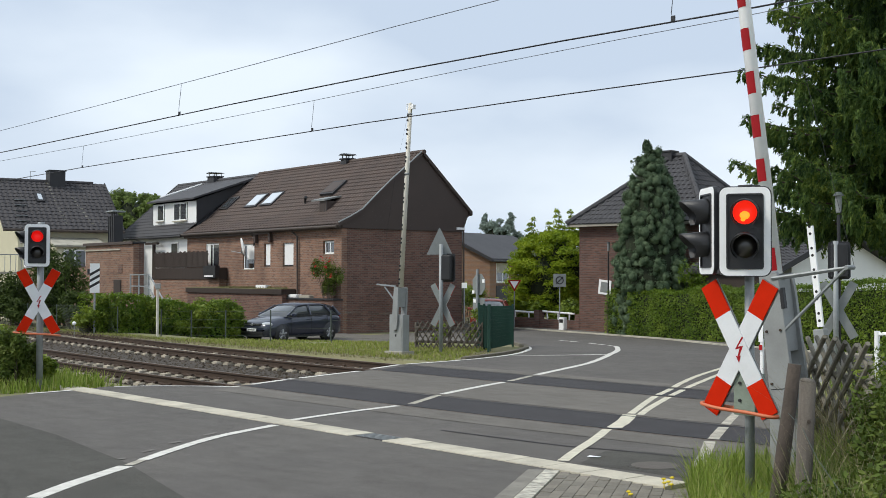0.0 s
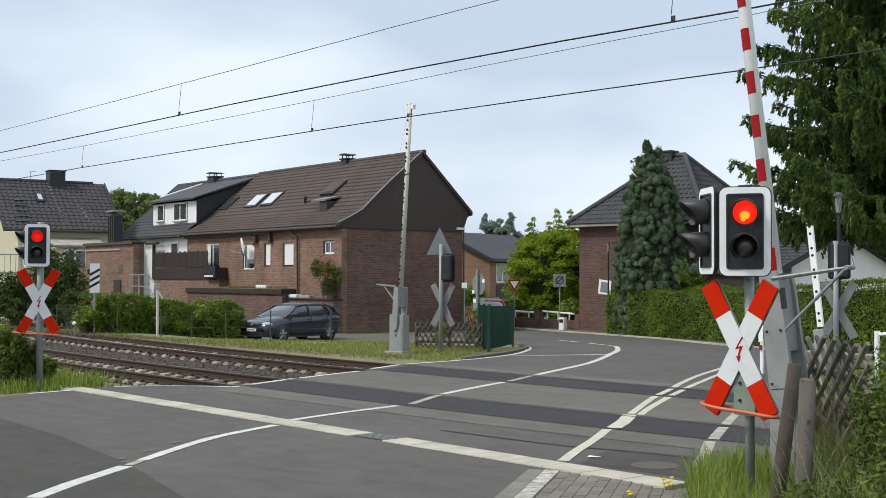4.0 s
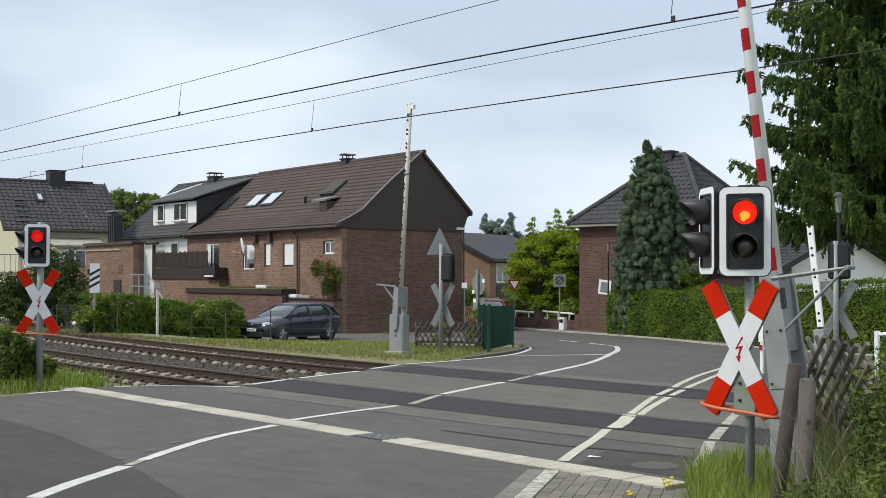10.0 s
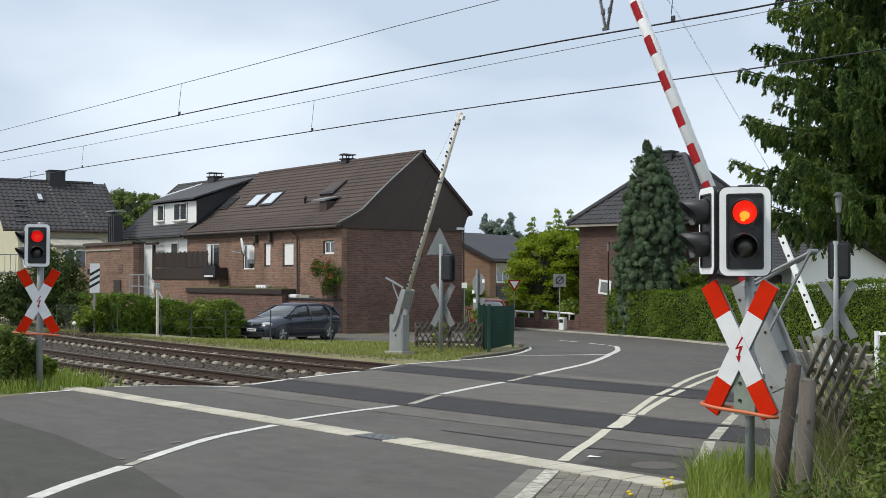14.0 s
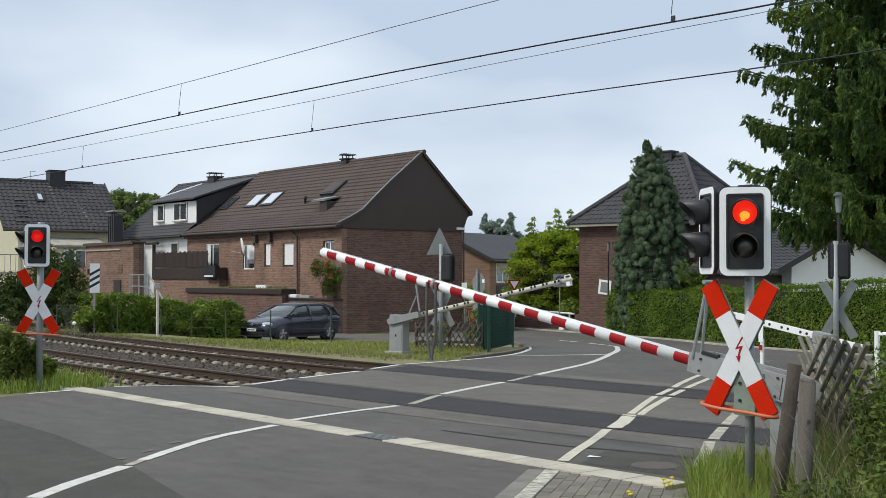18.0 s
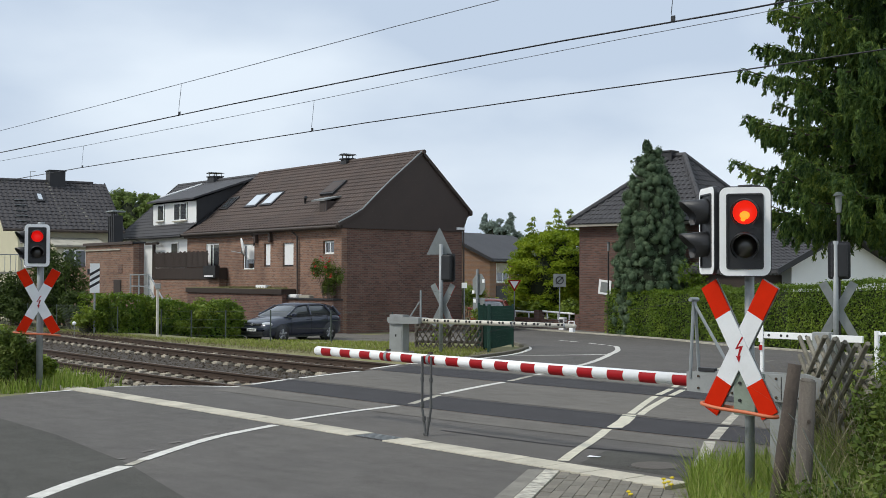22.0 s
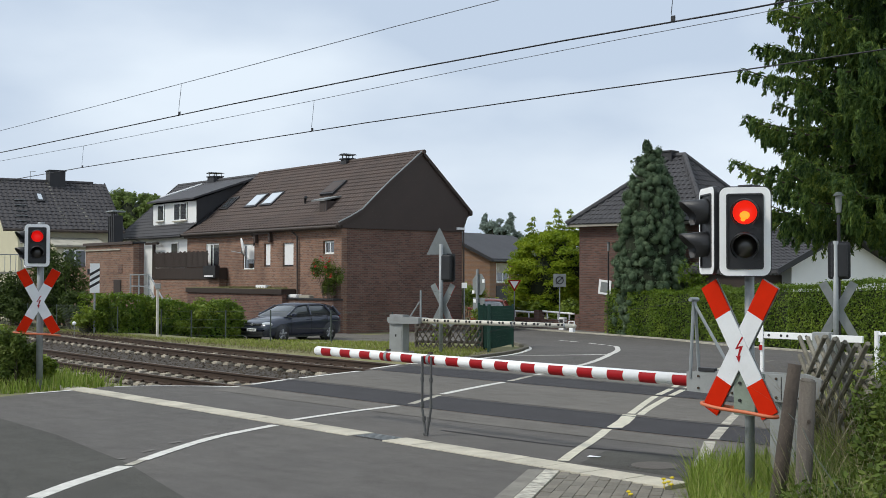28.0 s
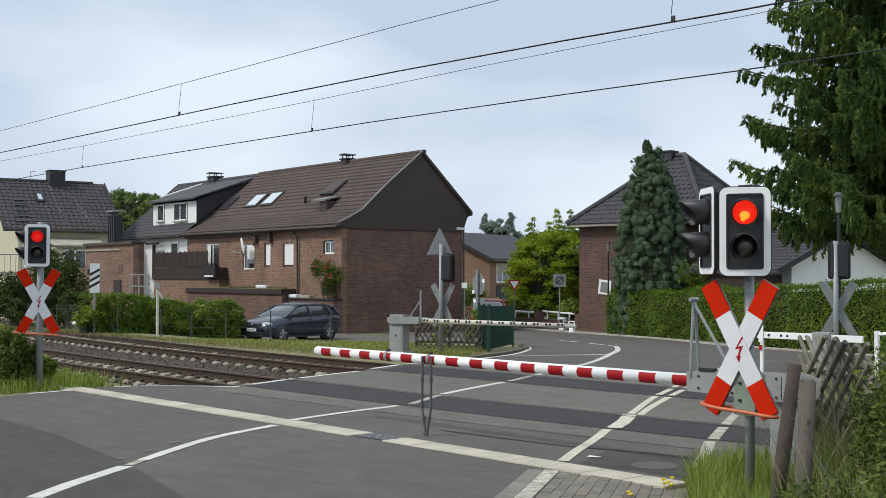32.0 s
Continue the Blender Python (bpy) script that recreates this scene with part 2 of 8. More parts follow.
M_WOOD_DARK = mat("dark_wood", (0.042, 0.028, 0.022), (0.025, 0.018, 0.015), 0.75, s1=5, s2=50, stretch=(1, 1, 0.2))
M_WOOD_GREY = mat("weathered_wood", (0.36, 0.335, 0.29), (0.18, 0.165, 0.14), 0.92, s1=9, s2=60, amt=0.9, grain=0.5, stretch=(1, 1, 0.12), bmp=0.5, rand=0.25)
M_WOOD_LATTICE = mat("lattice_wood", (0.23, 0.21, 0.165), (0.08, 0.076, 0.056), 0.95, s1=9, s2=60, amt=0.95, grain=0.5, stretch=(1, 1, 0.12), bmp=0.5, rand=0.35)
M_WOOD_POST = mat("post_wood", (0.17, 0.148, 0.122), (0.075, 0.062, 0.052), 0.95, s1=14, s2=80, amt=0.9, grain=0.5, stretch=(1, 1, 0.1), bmp=0.6)
M_GALV = mat("galvanised_steel", (0.32, 0.34, 0.345), (0.22, 0.235, 0.24), 0.55, metal=0.3, s1=9, s2=70, amt=0.6, grain=0.15)
M_GREYBOX = mat("barrier_grey", (0.31, 0.32, 0.315), (0.22, 0.225, 0.22), 0.6, s1=3, s2=50, amt=0.7, grain=0.15, bmp=0.05)
M_GREENBOX = mat("grey_green_paint", (0.24, 0.29, 0.23), (0.17, 0.2, 0.16), 0.6, s1=5, s2=50, amt=0.7)
M_WHITE = mat("white_enamel", (0.93, 0.93, 0.92), (0.82, 0.82, 0.81), 0.4, s1=5, s2=60, amt=0.5, grain=0.07, bmp=0.02)
M_SHRUB_DARK = island_mat("dark_shrub_leaves", [(0.022, 0.038, 0.01), (0.045, 0.07, 0.014), (0.075, 0.11, 0.022), (0.12, 0.15, 0.036)], 0.6, 0.2, 0.2, 1.2)
M_BRAMBLE = island_mat("bramble_leaves", [(0.034, 0.058, 0.01), (0.07, 0.108, 0.016), (0.118, 0.16, 0.026), (0.19, 0.22, 0.052)], 0.6, 0.2, 0.25, 2.2)
M_RED = mat("red_reflective", (0.42, 0.014, 0.016), (0.32, 0.012, 0.014), 0.5, s1=5, s2=60, amt=0.6, grain=0.1, bmp=0.02, spec=0.2)
M_SIGNRED = mat("signal_red_foil", (0.60, 0.022, 0.003), (0.48, 0.018, 0.003), 0.6, s1=6, s2=60, amt=0.6, grain=0.08, bmp=0.02, spec=0.06)
M_BAND = mat("crimson_band", (0.34, 0.011, 0.015), (0.26, 0.009, 0.012), 0.5, s1=5, s2=60, amt=0.6, grain=0.1, bmp=0.02, spec=0.15)
M_CREAM = mat("aged_white_beam", (0.68, 0.64, 0.55), (0.52, 0.48, 0.4), 0.5, s1=5, s2=50, amt=0.6, grain=0.15)
M_BLACK = mat("black_plastic", (0.022, 0.022, 0.024), (0.014, 0.014, 0.016), 0.45, s1=6, s2=60)
M_PROP = mat("dark_steel", (0.14, 0.14, 0.135), (0.06, 0.058, 0.055), 0.5, metal=0.4)
M_DARKHOLE = mat("dark_mark", (0.016, 0.014, 0.014), None, 0.6)
M_ORANGE = mat("orange_tube", (0.62, 0.17, 0.07), (0.5, 0.13, 0.06), 0.5, s1=8, s2=60)
M_GREEN = mat("green_mesh", (0.009, 0.055, 0.036), (0.007, 0.04, 0.028), 0.6, s1=4, s2=60)
M_GLASS = glass_mat("window_glass", (0.05, 0.055, 0.06))
M_GLASS_SKY = glass_mat("skylight_glass", (0.5, 0.55, 0.6), 0.08)
M_LAMP_RED = glow_mat("lit_red_lens", (0.9, 0.02, 0.008), 1.0)
M_LAMP_DIM = glow_mat("far_red_lens", (0.75, 0.008, 0.006), 0.85)
M_LAMP_CORE = glow_mat("lit_lens_core", (1.0, 0.28, 0.02), 1.6)
M_LENS_OFF = glass_mat("dark_lens", (0.012, 0.009, 0.006), 0.35)
M_SIGNBACK = mat("sign_back_grey", (0.27, 0.285, 0.28), (0.19, 0.2, 0.2), 0.55, metal=0.3, s1=5, s2=60)
M_SIGNWHITE = mat("sign_white_foil", (0.74, 0.75, 0.76), (0.62, 0.63, 0.63), 0.45, s1=4, s2=50, amt=0.6, grain=0.08, bmp=0.02)
M_KERB_DARK = mat("mossy_kerb", (0.17, 0.15, 0.115), (0.09, 0.085, 0.06), 0.95, s1=3, s2=40, amt=0.8, grain=0.4, rand=0.15)
M_LID = mat("manhole_lid", (0.115, 0.1, 0.084), (0.075, 0.064, 0.054), 0.8, s1=8, s2=50)
M_ZINC = mat("zinc_gutter", (0.085, 0.065, 0.055), (0.055, 0.045, 0.04), 0.6, metal=0.2)
M_WIRE = mat("contact_wire", (0.035, 0.035, 0.04), None, 0.5, metal=0.5, bmp=0)
M_WIRE_FAR = mat("carrier_wire", (0.2, 0.22, 0.26), None, 0.5, metal=0.4, bmp=0)
M_WIRE_G = mat("fence_wire", (0.06, 0.08, 0.06), None, 0.6, metal=0.3, bmp=0)


# ---- building helpers ----
def mesh_ob(name, bm, material, smooth=False):
    me = bpy.data.meshes.new(name)
    bm.normal_update()
    bm.to_mesh(me)
    bm.free()
    if smooth:
        for p in me.polygons:
            p.use_smooth = True
    for m in (material if isinstance(material, (list, tuple)) else [material]):
        me.materials.append(m)
    return new(name, me)


def part(name, bm, material, parent, label="", smooth=False):
    """One bmesh as one mesh object under a thing or a part, in the space of the parent."""
    ob = mesh_ob(name, bm, material, smooth)
    ob.parent = parent
    if label:
        tagged(ob, label)
    return ob


def thing(name, at, label, category, group="", kind="", rz=0.0):
    ob = new(name)
    ob.empty_display_size = 0.2
    ob.matrix_basis = pose(*at, 0, 0, rz)
    return tagged(ob, label, category, group, kind)


def add_box(bm, x0, x1, y0, y1, z0, z1, m=None, bevel=0.0):
    r = bmesh.ops.create_cube(bm, size=1.0)
    vs = r["verts"]
    mt = Matrix.Translation(((x0 + x1) / 2, (y0 + y1) / 2, (z0 + z1) / 2)) @ Matrix.Diagonal((abs(x1 - x0), abs(y1 - y0), abs(z1 - z0), 1))
    bmesh.ops.transform(bm, matrix=(m @ mt if m else mt), verts=vs)
    if bevel:
        es = {e for v in vs for e in v.link_edges}
        bmesh.ops.bevel(bm, geom=list(es), offset=bevel, segments=2, affect="EDGES", profile=0.6)
    return vs


def bx(*a, m=None, bevel=0.0):
    bm = bmesh.new()
    add_box(bm, *a, m=m, bevel=bevel)
    return bm


def add_cyl(bm, p0, p1, r0, r1=None, seg=12, caps=True):
    p0, p1 = Vector(p0), Vector(p1)
    d = p1 - p0
    q = d.to_track_quat("Z", "Y").to_matrix().to_4x4()
    mt = Matrix.Translation((p0 + p1) / 2) @ q
    return bmesh.ops.create_cone(bm, cap_ends=caps, cap_tris=False, segments=seg, radius1=r0, radius2=r0 if r1 is None else r1, depth=d.length, matrix=mt)["verts"]


def cy(p0, p1, r0, r1=None, seg=12):
    bm = bmesh.new()
    add_cyl(bm, p0, p1, r0, r1, seg)
    return bm


def tube(bm, pts, r, seg=8):
    """One continuous round tube swept along pts."""
    P = [Vector(p) for p in pts]
    loop = (P[0] - P[-1]).length < 1e-4
    if loop:
        P.pop()
    n = len(P)
    rings = []
    up = Vector((0.0, 0.05, 1.0)).normalized()
    for k in range(n):
        a, b = (P[k - 1], P[(k + 1) % n]) if loop else (P[max(k - 1, 0)], P[min(k + 1, n - 1)])
        d = (b - a).normalized()
        ref = up if abs(d.dot(up)) < 0.95 else Vector((1.0, 0.0, 0.0))
        u = d.cross(ref).normalized()
        v = d.cross(u)
        rings.append([bm.verts.new(P[k] + (u * math.cos(2 * math.pi * q / seg) + v * math.sin(2 * math.pi * q / seg)) * r) for q in range(seg)])
    pairs = list(zip(rings, rings[1:])) + ([(rings[-1], rings[0])] if loop else [])
    for a, b in pairs:
        for q in range(seg):
            bm.faces.new((a[q], b[q], b[(q + 1) % seg], a[(q + 1) % seg]))
    if not loop:
        bm.faces.new(rings[0])
        bm.faces.new(list(reversed(rings[-1])))
    bmesh.ops.recalc_face_normals(bm, faces=bm.faces[:])
    return bm


def add_prism(bm, poly, depth_vec, m=None):
    """A flat polygon (3D points) pushed out by depth_vec."""
    dv = Vector(depth_vec)
    a = [bm.verts.new(Vector(p)) for p in poly]
    b = [bm.verts.new(Vector(p) + dv) for p in poly]
    bm.faces.new(a)
    bm.faces.new(list(reversed(b)))
    n = len(poly)
    for i in range(n):
        bm.faces.new((a[i], b[i], b[(i + 1) % n], a[(i + 1) % n]))
    bmesh.ops.recalc_face_normals(bm, faces=bm.faces[:])
    if m:
        bmesh.ops.transform(bm, matrix=m, verts=a + b)
    return bm


def pr(poly, depth_vec):
    return add_prism(bmesh.new(), poly, depth_vec)


def pydata(name, verts, faces, material, parent=None):
    me = bpy.data.meshes.new(name)
    me.from_pydata(verts, [], faces)
    me.materials.append(material)
    me.update()
    ob = new(name, me)
    if parent:
        ob.parent = parent
    return ob


def lerp(a, b, t):
    return a + (b - a) * t


def spread(a, b, n):
    return [lerp(a, b, i / n) for i in range(n + 1)]


# ---- the lie of the land: level over the crossing, falling gently towards the houses ----
def land(x, y):
    k = min(1.0, max(0.0, (x + 36.0) / 8.0))
    s0, s1 = lerp(19.8, 25.0, k), lerp(26.6, 38.0, k)
    return -0.55 * min(1.0, max(0.0, (y - s0) / (s1 - s0)))


def bend(x):
    """How far the railway swings out of its straight line, in metres."""
    if x < -20:
        d = min(-20 - x, 16.0)
        return 0.0034 * d * d + (0.1088 * (-36 - x) if x < -36 else 0.0)
    d = min(max(0.0, x + 16.5), 9.0)
    return 0.0065 * d * d + (0.117 * (x + 7.5) if x > -7.5 else 0.0)


def sheet(name, poly, material, dz, step=1.5, parent=None):
    """A flat outline in plan, cut by a grid and laid on the land."""
    bm = bmesh.new()
    bm.faces.new([bm.verts.new((x, y, 0)) for x, y in poly])
    xs, ys = [p[0] for p in poly], [p[1] for p in poly]
    if max(ys) > 20:
        for axis, lo, hi in ((0, min(xs), max(xs)), (1, max(20.0, min(ys)), max(ys))):
            c = lo + step
            while c < hi:
                co = (c, 0, 0) if axis == 0 else (0, c, 0)
                no = (1, 0, 0) if axis == 0 else (0, 1, 0)
                bmesh.ops.bisect_plane(bm, geom=bm.verts[:] + bm.edges[:] + bm.faces[:], plane_co=co, plane_no=no)
                c += step
    bmesh.ops.triangulate(bm, faces=[f for f in bm.faces if len(f.verts) > 4])
    for v in bm.verts:
        v.co.z = land(v.co.x, v.co.y) + dz
    bmesh.ops.recalc_face_normals(bm, faces=bm.faces[:])
    if sum(f.normal.z for f in bm.faces) < 0:
        bmesh.ops.reverse_faces(bm, faces=bm.faces[:])
    ob = mesh_ob(name, bm, material)
    if parent:
        ob.parent = parent
    return ob


def line_on_land(name, pts, width, material, dz=0.006, parent=None, step=0.22):
    """A painted stripe along a smooth line."""
    pts = [Vector((x, y, 0)) for x, y in pts]
    fine = []
    for i in range(len(pts) - 1):
        p0, p1, p2, p3 = pts[max(i - 1, 0)], pts[i], pts[i + 1], pts[min(i + 2, len(pts) - 1)]
        n = max(1, int((p2 - p1).length / step))
        for j in range(n):
            t = j / n
            fine.append(0.5 * (2 * p1 + (p2 - p0) * t + (2 * p0 - 5 * p1 + 4 * p2 - p3) * t * t + (3 * p1 - p0 - 3 * p2 + p3) * t ** 3))
    fine.append(pts[-1])
    bm = bmesh.new()
    rows = []
    for i, p in enumerate(fine):
        d = (fine[min(i + 1, len(fine) - 1)] - fine[max(i - 1, 0)]).normalized()
        s = Vector((-d.y, d.x, 0)) * width / 2
        ka, kb = 1 + 0.12 * noise.noise((p.x * 4, p.y * 4, 0.3)), 1 + 0.12 * noise.noise((p.x * 4, p.y * 4, 8.3))
        rows.append([bm.verts.new((q.x, q.y, land(q.x, q.y) + dz)) for q in (p - s * ka, p + s * kb)])
    for a, b in zip(rows, rows[1:]):
        bm.faces.new((a[0], b[0], b[1], a[1]))
    ob = mesh_ob(name, bm, material)
    if parent:
        ob.parent = parent
    return ob


# ---- ground, roads, crossing ----
def build_ground():
    xs = [-900, -500, -300, -200, -140, -110] + [-90 + 2.0 * i for i in range(56)] + [30, 50, 90, 150, 300, 600]
    ys = [-300, -150, -80, -40, -20, -8, 0, 4, 8, 10.3, 10.9, 11.3, 11.7, 12.2, 13, 15, 17, 18.4, 18.9, 19.3, 19.7] + [20.3 + 1.2 * i for i in range(30)] + [60, 70, 85, 110, 150, 220, 350, 600, 1200]
    vs, fs = [], []
    for y in ys:
        for x in xs:
            dip = 0.42 * max(0.0, min(1.0, (y - 10.9) / 0.8, (19.3 - y) / 0.6))
            vs.append((x, y + (bend(x) * (1.0 - min(1.0, max(0.0, (y - 21) / 8))) if y > 8 else 0.0), land(x, y) - 0.03 - dip + 0.02 * noise.noise((x * 0.4, y * 0.4, 0))))
    n = len(xs)
    for j in range(len(ys) - 1):
        for i in range(n - 1):
            fs.append((j * n + i, j * n + i + 1, (j + 1) * n + i + 1, (j + 1) * n + i))
    tagged(pydata("ground", vs, fs, M_SOIL), "grassy soil of the railway verge and gardens", "ground", kind="structure")


NEAR_LEFT = [(-22.1, 20.3), (-21.7, 18.05), (-20.75, 16.2), (-20.0, 13.9), (-19.4, 12.5), (-19.3, 12.05), (-20.1, 11.2), (-20.75, 10.3), (-20.5, 9.6), (-20.4, 8.9), (-20.1, 8.05)]
NEAR_RIGHT = [(-8.95, 9.65), (-7.2, 9.75), (-7.0, 10.85), (-7.9, 12.6), (-9.6, 15.3), (-11.6, 18.6), (-13.8, 21.6)]


PAINT_COUNT = [0]
GHOSTS = [((-12.35, 6.26), (-12.37, 6.37)), ((-12.69, 6.74), (-12.77, 6.92)), ((-13.13, 7.31), (-13.21, 7.53)), ((-13.54, 8.05), (-13.65, 8.27))]
SEAM = [(-11.99, 10.68), (-11.13, 10.72), (-9.9, 10.81), (-9.24, 11.0), (-8.27, 11.17)]


def build_roads():
    near = [(-80, -30), (16, -30), (-2.5, 0), (-7.84, 8.02)] + NEAR_RIGHT + [(-22.2, 21.6)] + NEAR_LEFT + [(-80, 7.0)]
    tagged(sheet("road_crossing", near, M_ASPH, 0.0), "grey asphalt road running over the level crossing", "road", kind="structure")
    far = [(-13.8, 21.6), (-15.3, 25.0), (-13, 29), (0, 33), (30, 28), (30, 36), (0, 38.5), (-12, 36.4), (-20, 37.4), (-27.7, 39.4), (-32.5, 41.6), (-36.8, 42.9), (-39.6, 43.3), (-43.9, 44.2), (-52, 48), (-80, 66), (-84, 60), (-56, 43), (-45, 38.2), (-37, 35.4),
           (-33.4, 33.0), (-30.5, 30.2), (-28.4, 28.5), (-25.8, 26.6), (-24.2, 25.0), (-23.35, 23.8), (-22.7, 22.55), (-22.2, 21.6)]
    tagged(sheet("road_far", far, M_ASPH, 0.0), "grey asphalt road bending away past the houses", "road", kind="structure")
    side = [(-39.0, 25.6), (-37.6, 31.6), (-43, 33.95), (-72, 36.3), (-80, 36.5), (-80, 24.2), (-58, 24.6), (-43.5, 24.4)]
    tagged(sheet("road_side", side, M_ASPH_LIGHT, 0.0), "pale asphalt yard in front of the brick house", "road", kind="structure")
    joint = [(-37.6, 31.6), (-34.0, 33.9), (-37, 35.6), (-43.5, 38.0), (-43, 33.95)]
    tagged(sheet("road_joint", joint, M_ASPH_LIGHT, -0.002), "pale asphalt between yard and road", "road", kind="structure")
    # old greener asphalt of the lane in front
    old = [(-80, -29), (15, -29), (-3.2, 0.2), (-6.9, 4.9), (-10.03, 5.69), (-12.03, 6.21), (-14.8, 6.65), (-17.03, 6.81), (-19.9, 7.3), (-80, 6.8)]
    tagged(sheet("road_lane", old, M_ASPH_OLD, 0.004), "older greenish grey asphalt lane beside the crossing", "road", kind="structure")
    # panels between and beside the rails
    def skew(y):
        t = (y - 12.4) / 6.0
        return -19.6 - 2.1 * t, -7.95 - 3.5 * t
    for a, b, m, lab in ((12.33, 13.67, M_ASPH_DARK, "dark asphalt panel between the rails"), (16.66, 18.0, M_ASPH_DARK, "dark asphalt panel between the rails"),
                         (11.4, 12.17, M_ASPH_LIGHT, "pale asphalt strip beside the rail"), (13.83, 16.5, M_ASPH_LIGHT, "pale asphalt between the two tracks"), (18.16, 18.79, M_ASPH_LIGHT, "pale asphalt strip beside the rail")):
        (l0, r0), (l1, r1) = skew(a), skew(b)
        tagged(sheet("crossing_panel", [(x, a + bend(x)) for x in spread(l0 + 0.3, r0, 10)] + [(x, b + bend(x)) for x in spread(r1, l1 + 0.3, 10)], m, 0.005), lab, "road panel", kind="structure")
    # flangeway grooves
    for y in (12.32, 13.68, 16.65, 18.01):
        l, r = skew(y)
        tagged(line_on_land("flangeway_groove", [(x, y + bend(x)) for x in spread(l, r, 12)], 0.07, M_DARKHOLE, 0.0075), "dark groove beside the rail", "groove", kind="structure")
    marks = thing("road_markings", (0, 0, 0), "white painted road lines over the crossing", "road marking", kind="structure")

    def L(pts, w, m=M_PAINT):
        PAINT_COUNT[0] += 1
        line_on_land("painted_line", pts, w, m, 0.0062 + 0.00006 * PAINT_COUNT[0], marks)

    L([(-10.7, 4.6), (-11.2, 5.2), (-11.86, 6.1)], 0.17)
    L([(-12.15, 6.45), (-13.23, 7.95), (-13.85, 9.33)], 0.14)
    L([(-11.9, 6.15), (-12.15, 6.45)], 0.1, M_PAINT_WORN)
    L([(-14.2, 9.85), (-14.5, 11.0), (-14.72, 12.2)], 0.13)
    L([(-14.8, 12.55), (-15.6, 13.85)], 0.13, M_PAINT_WORN)
    L([(-15.72, 14.05), (-16.3, 15.4), (-16.75, 16.55)], 0.14)
    L([(-16.85, 16.8), (-17.5, 18.1)], 0.13, M_PAINT_WORN)
    L([(-17.6, 18.34), (-18.41, 20.09), (-19.18, 21.71), (-20.18, 23.38), (-21.4, 25.2), (-23.5, 27.94), (-25.4, 30.2), (-26.9, 31.9), (-27.9, 32.7)], 0.16)
    L([(-20.3, 8.6), (-20.4, 9.3), (-20.45, 9.65)], 0.13)
    L([(-20.6, 10.35), (-20.3, 10.95), (-19.8, 11.5), (-19.15, 12.1)], 0.12)
    L([(-19.42, 12.53), (-19.75, 13.3), (-19.98, 13.88)], 0.14)
    L([(-20.02, 14.05), (-20.4, 15.1), (-20.71, 16.1)], 0.14)
    L([(-21.1, 16.75), (-21.66, 18.0)], 0.14)
    L([(-21.7, 18.2), (-21.85, 19.74), (-22.17, 21.25), (-22.61, 22.5), (-23.24, 23.66), (-24.1, 24.8), (-25.6, 26.3), (-27.1, 27.6), (-28.2, 28.3)], 0.14)
    L([(-22.5, 22.5), (-21.8, 23.3), (-21.15, 24.7)], 0.16)
    L([(-34.4, 37.2), (-33.0, 36.8)], 0.14)
    L([(-32.2, 36.5), (-30.9, 36.0)], 0.14)
    L([(-9.1, 9.9), (-9.5, 10.55), (-10.02, 11.45), (-10.62, 12.42)], 0.13, M_PAINT_CREAM)
    L([(-10.66, 12.6), (-11.1, 13.35), (-11.55, 14.0)], 0.21, M_PAINT_CREAM)
    L([(-11.62, 14.12), (-12.05, 14.83), (-12.48, 15.53), (-13.08, 16.55)], 0.115, M_PAINT_CREAM)
    L([(-11.44, 14.12), (-11.85, 14.8), (-12.24, 15.5), (-12.84, 16.6)], 0.115, M_PAINT_CREAM)
    L([(-13.2, 16.78), (-13.78, 17.9)], 0.115, M_PAINT_CREAM)
    L([(-12.98, 16.85), (-13.52, 17.9)], 0.115, M_PAINT_CREAM)
    L([(-13.92, 18.15), (-14.4, 19.0), (-15.27, 20.71), (-16.28, 22.98), (-17.2, 24.9)], 0.115, M_PAINT_CREAM)
    L([(-13.68, 18.2), (-14.22, 19.3), (-15.2, 21.35), (-16.2, 23.6)], 0.115, M_PAINT_CREAM)
    L([(-7.85, 10.65), (-8.45, 11.6), (-9.0, 12.45)], 0.14, M_PAINT_WORN)
    L([(-9.1, 12.65), (-9.75, 13.8)], 0.14, M_PAINT_WORN)
    L([(-9.9, 14.05), (-10.65, 15.4)], 0.13, M_PAINT_WORN)
    # ghosts of older lines
    L([(-17.9, 27.5), (-17.2, 26.1)], 0.1, M_PAINT_GHOST)
    for a, b in GHOSTS:
        L([a, b], 0.07, M_PAINT_GHOST)
    patch = [(-8.87, 9.92), (-9.3, 10.83), (-8.96, 11.18), (-7.95, 11.3), (-7.3, 10.0)]
    tagged(sheet("road_patch", patch, M_ASPH_OLD, 0.003), "darker mended asphalt round the manhole", "road patch", kind="structure")
    tagged(line_on_land("tar_seam", SEAM, 0.055, M_ASPH_DARK, 0.0058), "dark tarred seam in the asphalt", "road seam", kind="structure")
    # concrete drainage beam along the near side
    kerb = thing("drain_beam", (0, 0, 0), "pale worn concrete drainage beam set across the road", "drain beam", kind="structure")
    rnd = random.Random(4)
    def beam(x0, x1, n):
        w = (x1 - x0) / n
        for i in range(n):
            a, b = x0 + w * i, x0 + w * (i + 1) - 0.012
            y = 9.62 + 0.03 * (a + 15) / -6
            part("concrete_stone", bx(a, b, y - 0.2 + rnd.uniform(-0.006, 0.006), y + 0.2, -0.15, 0.012 + rnd.uniform(0, 0.004), bevel=0.006), M_BEAM, kerb)
    beam(-21.6, -12.3, 16)
    beam(-11.65, -7.3, 8)
    grate = thing("drain_grate", (-11.97, 9.62, 0.0), "dark iron drain grate in the concrete beam", "drain grate", kind="structure")
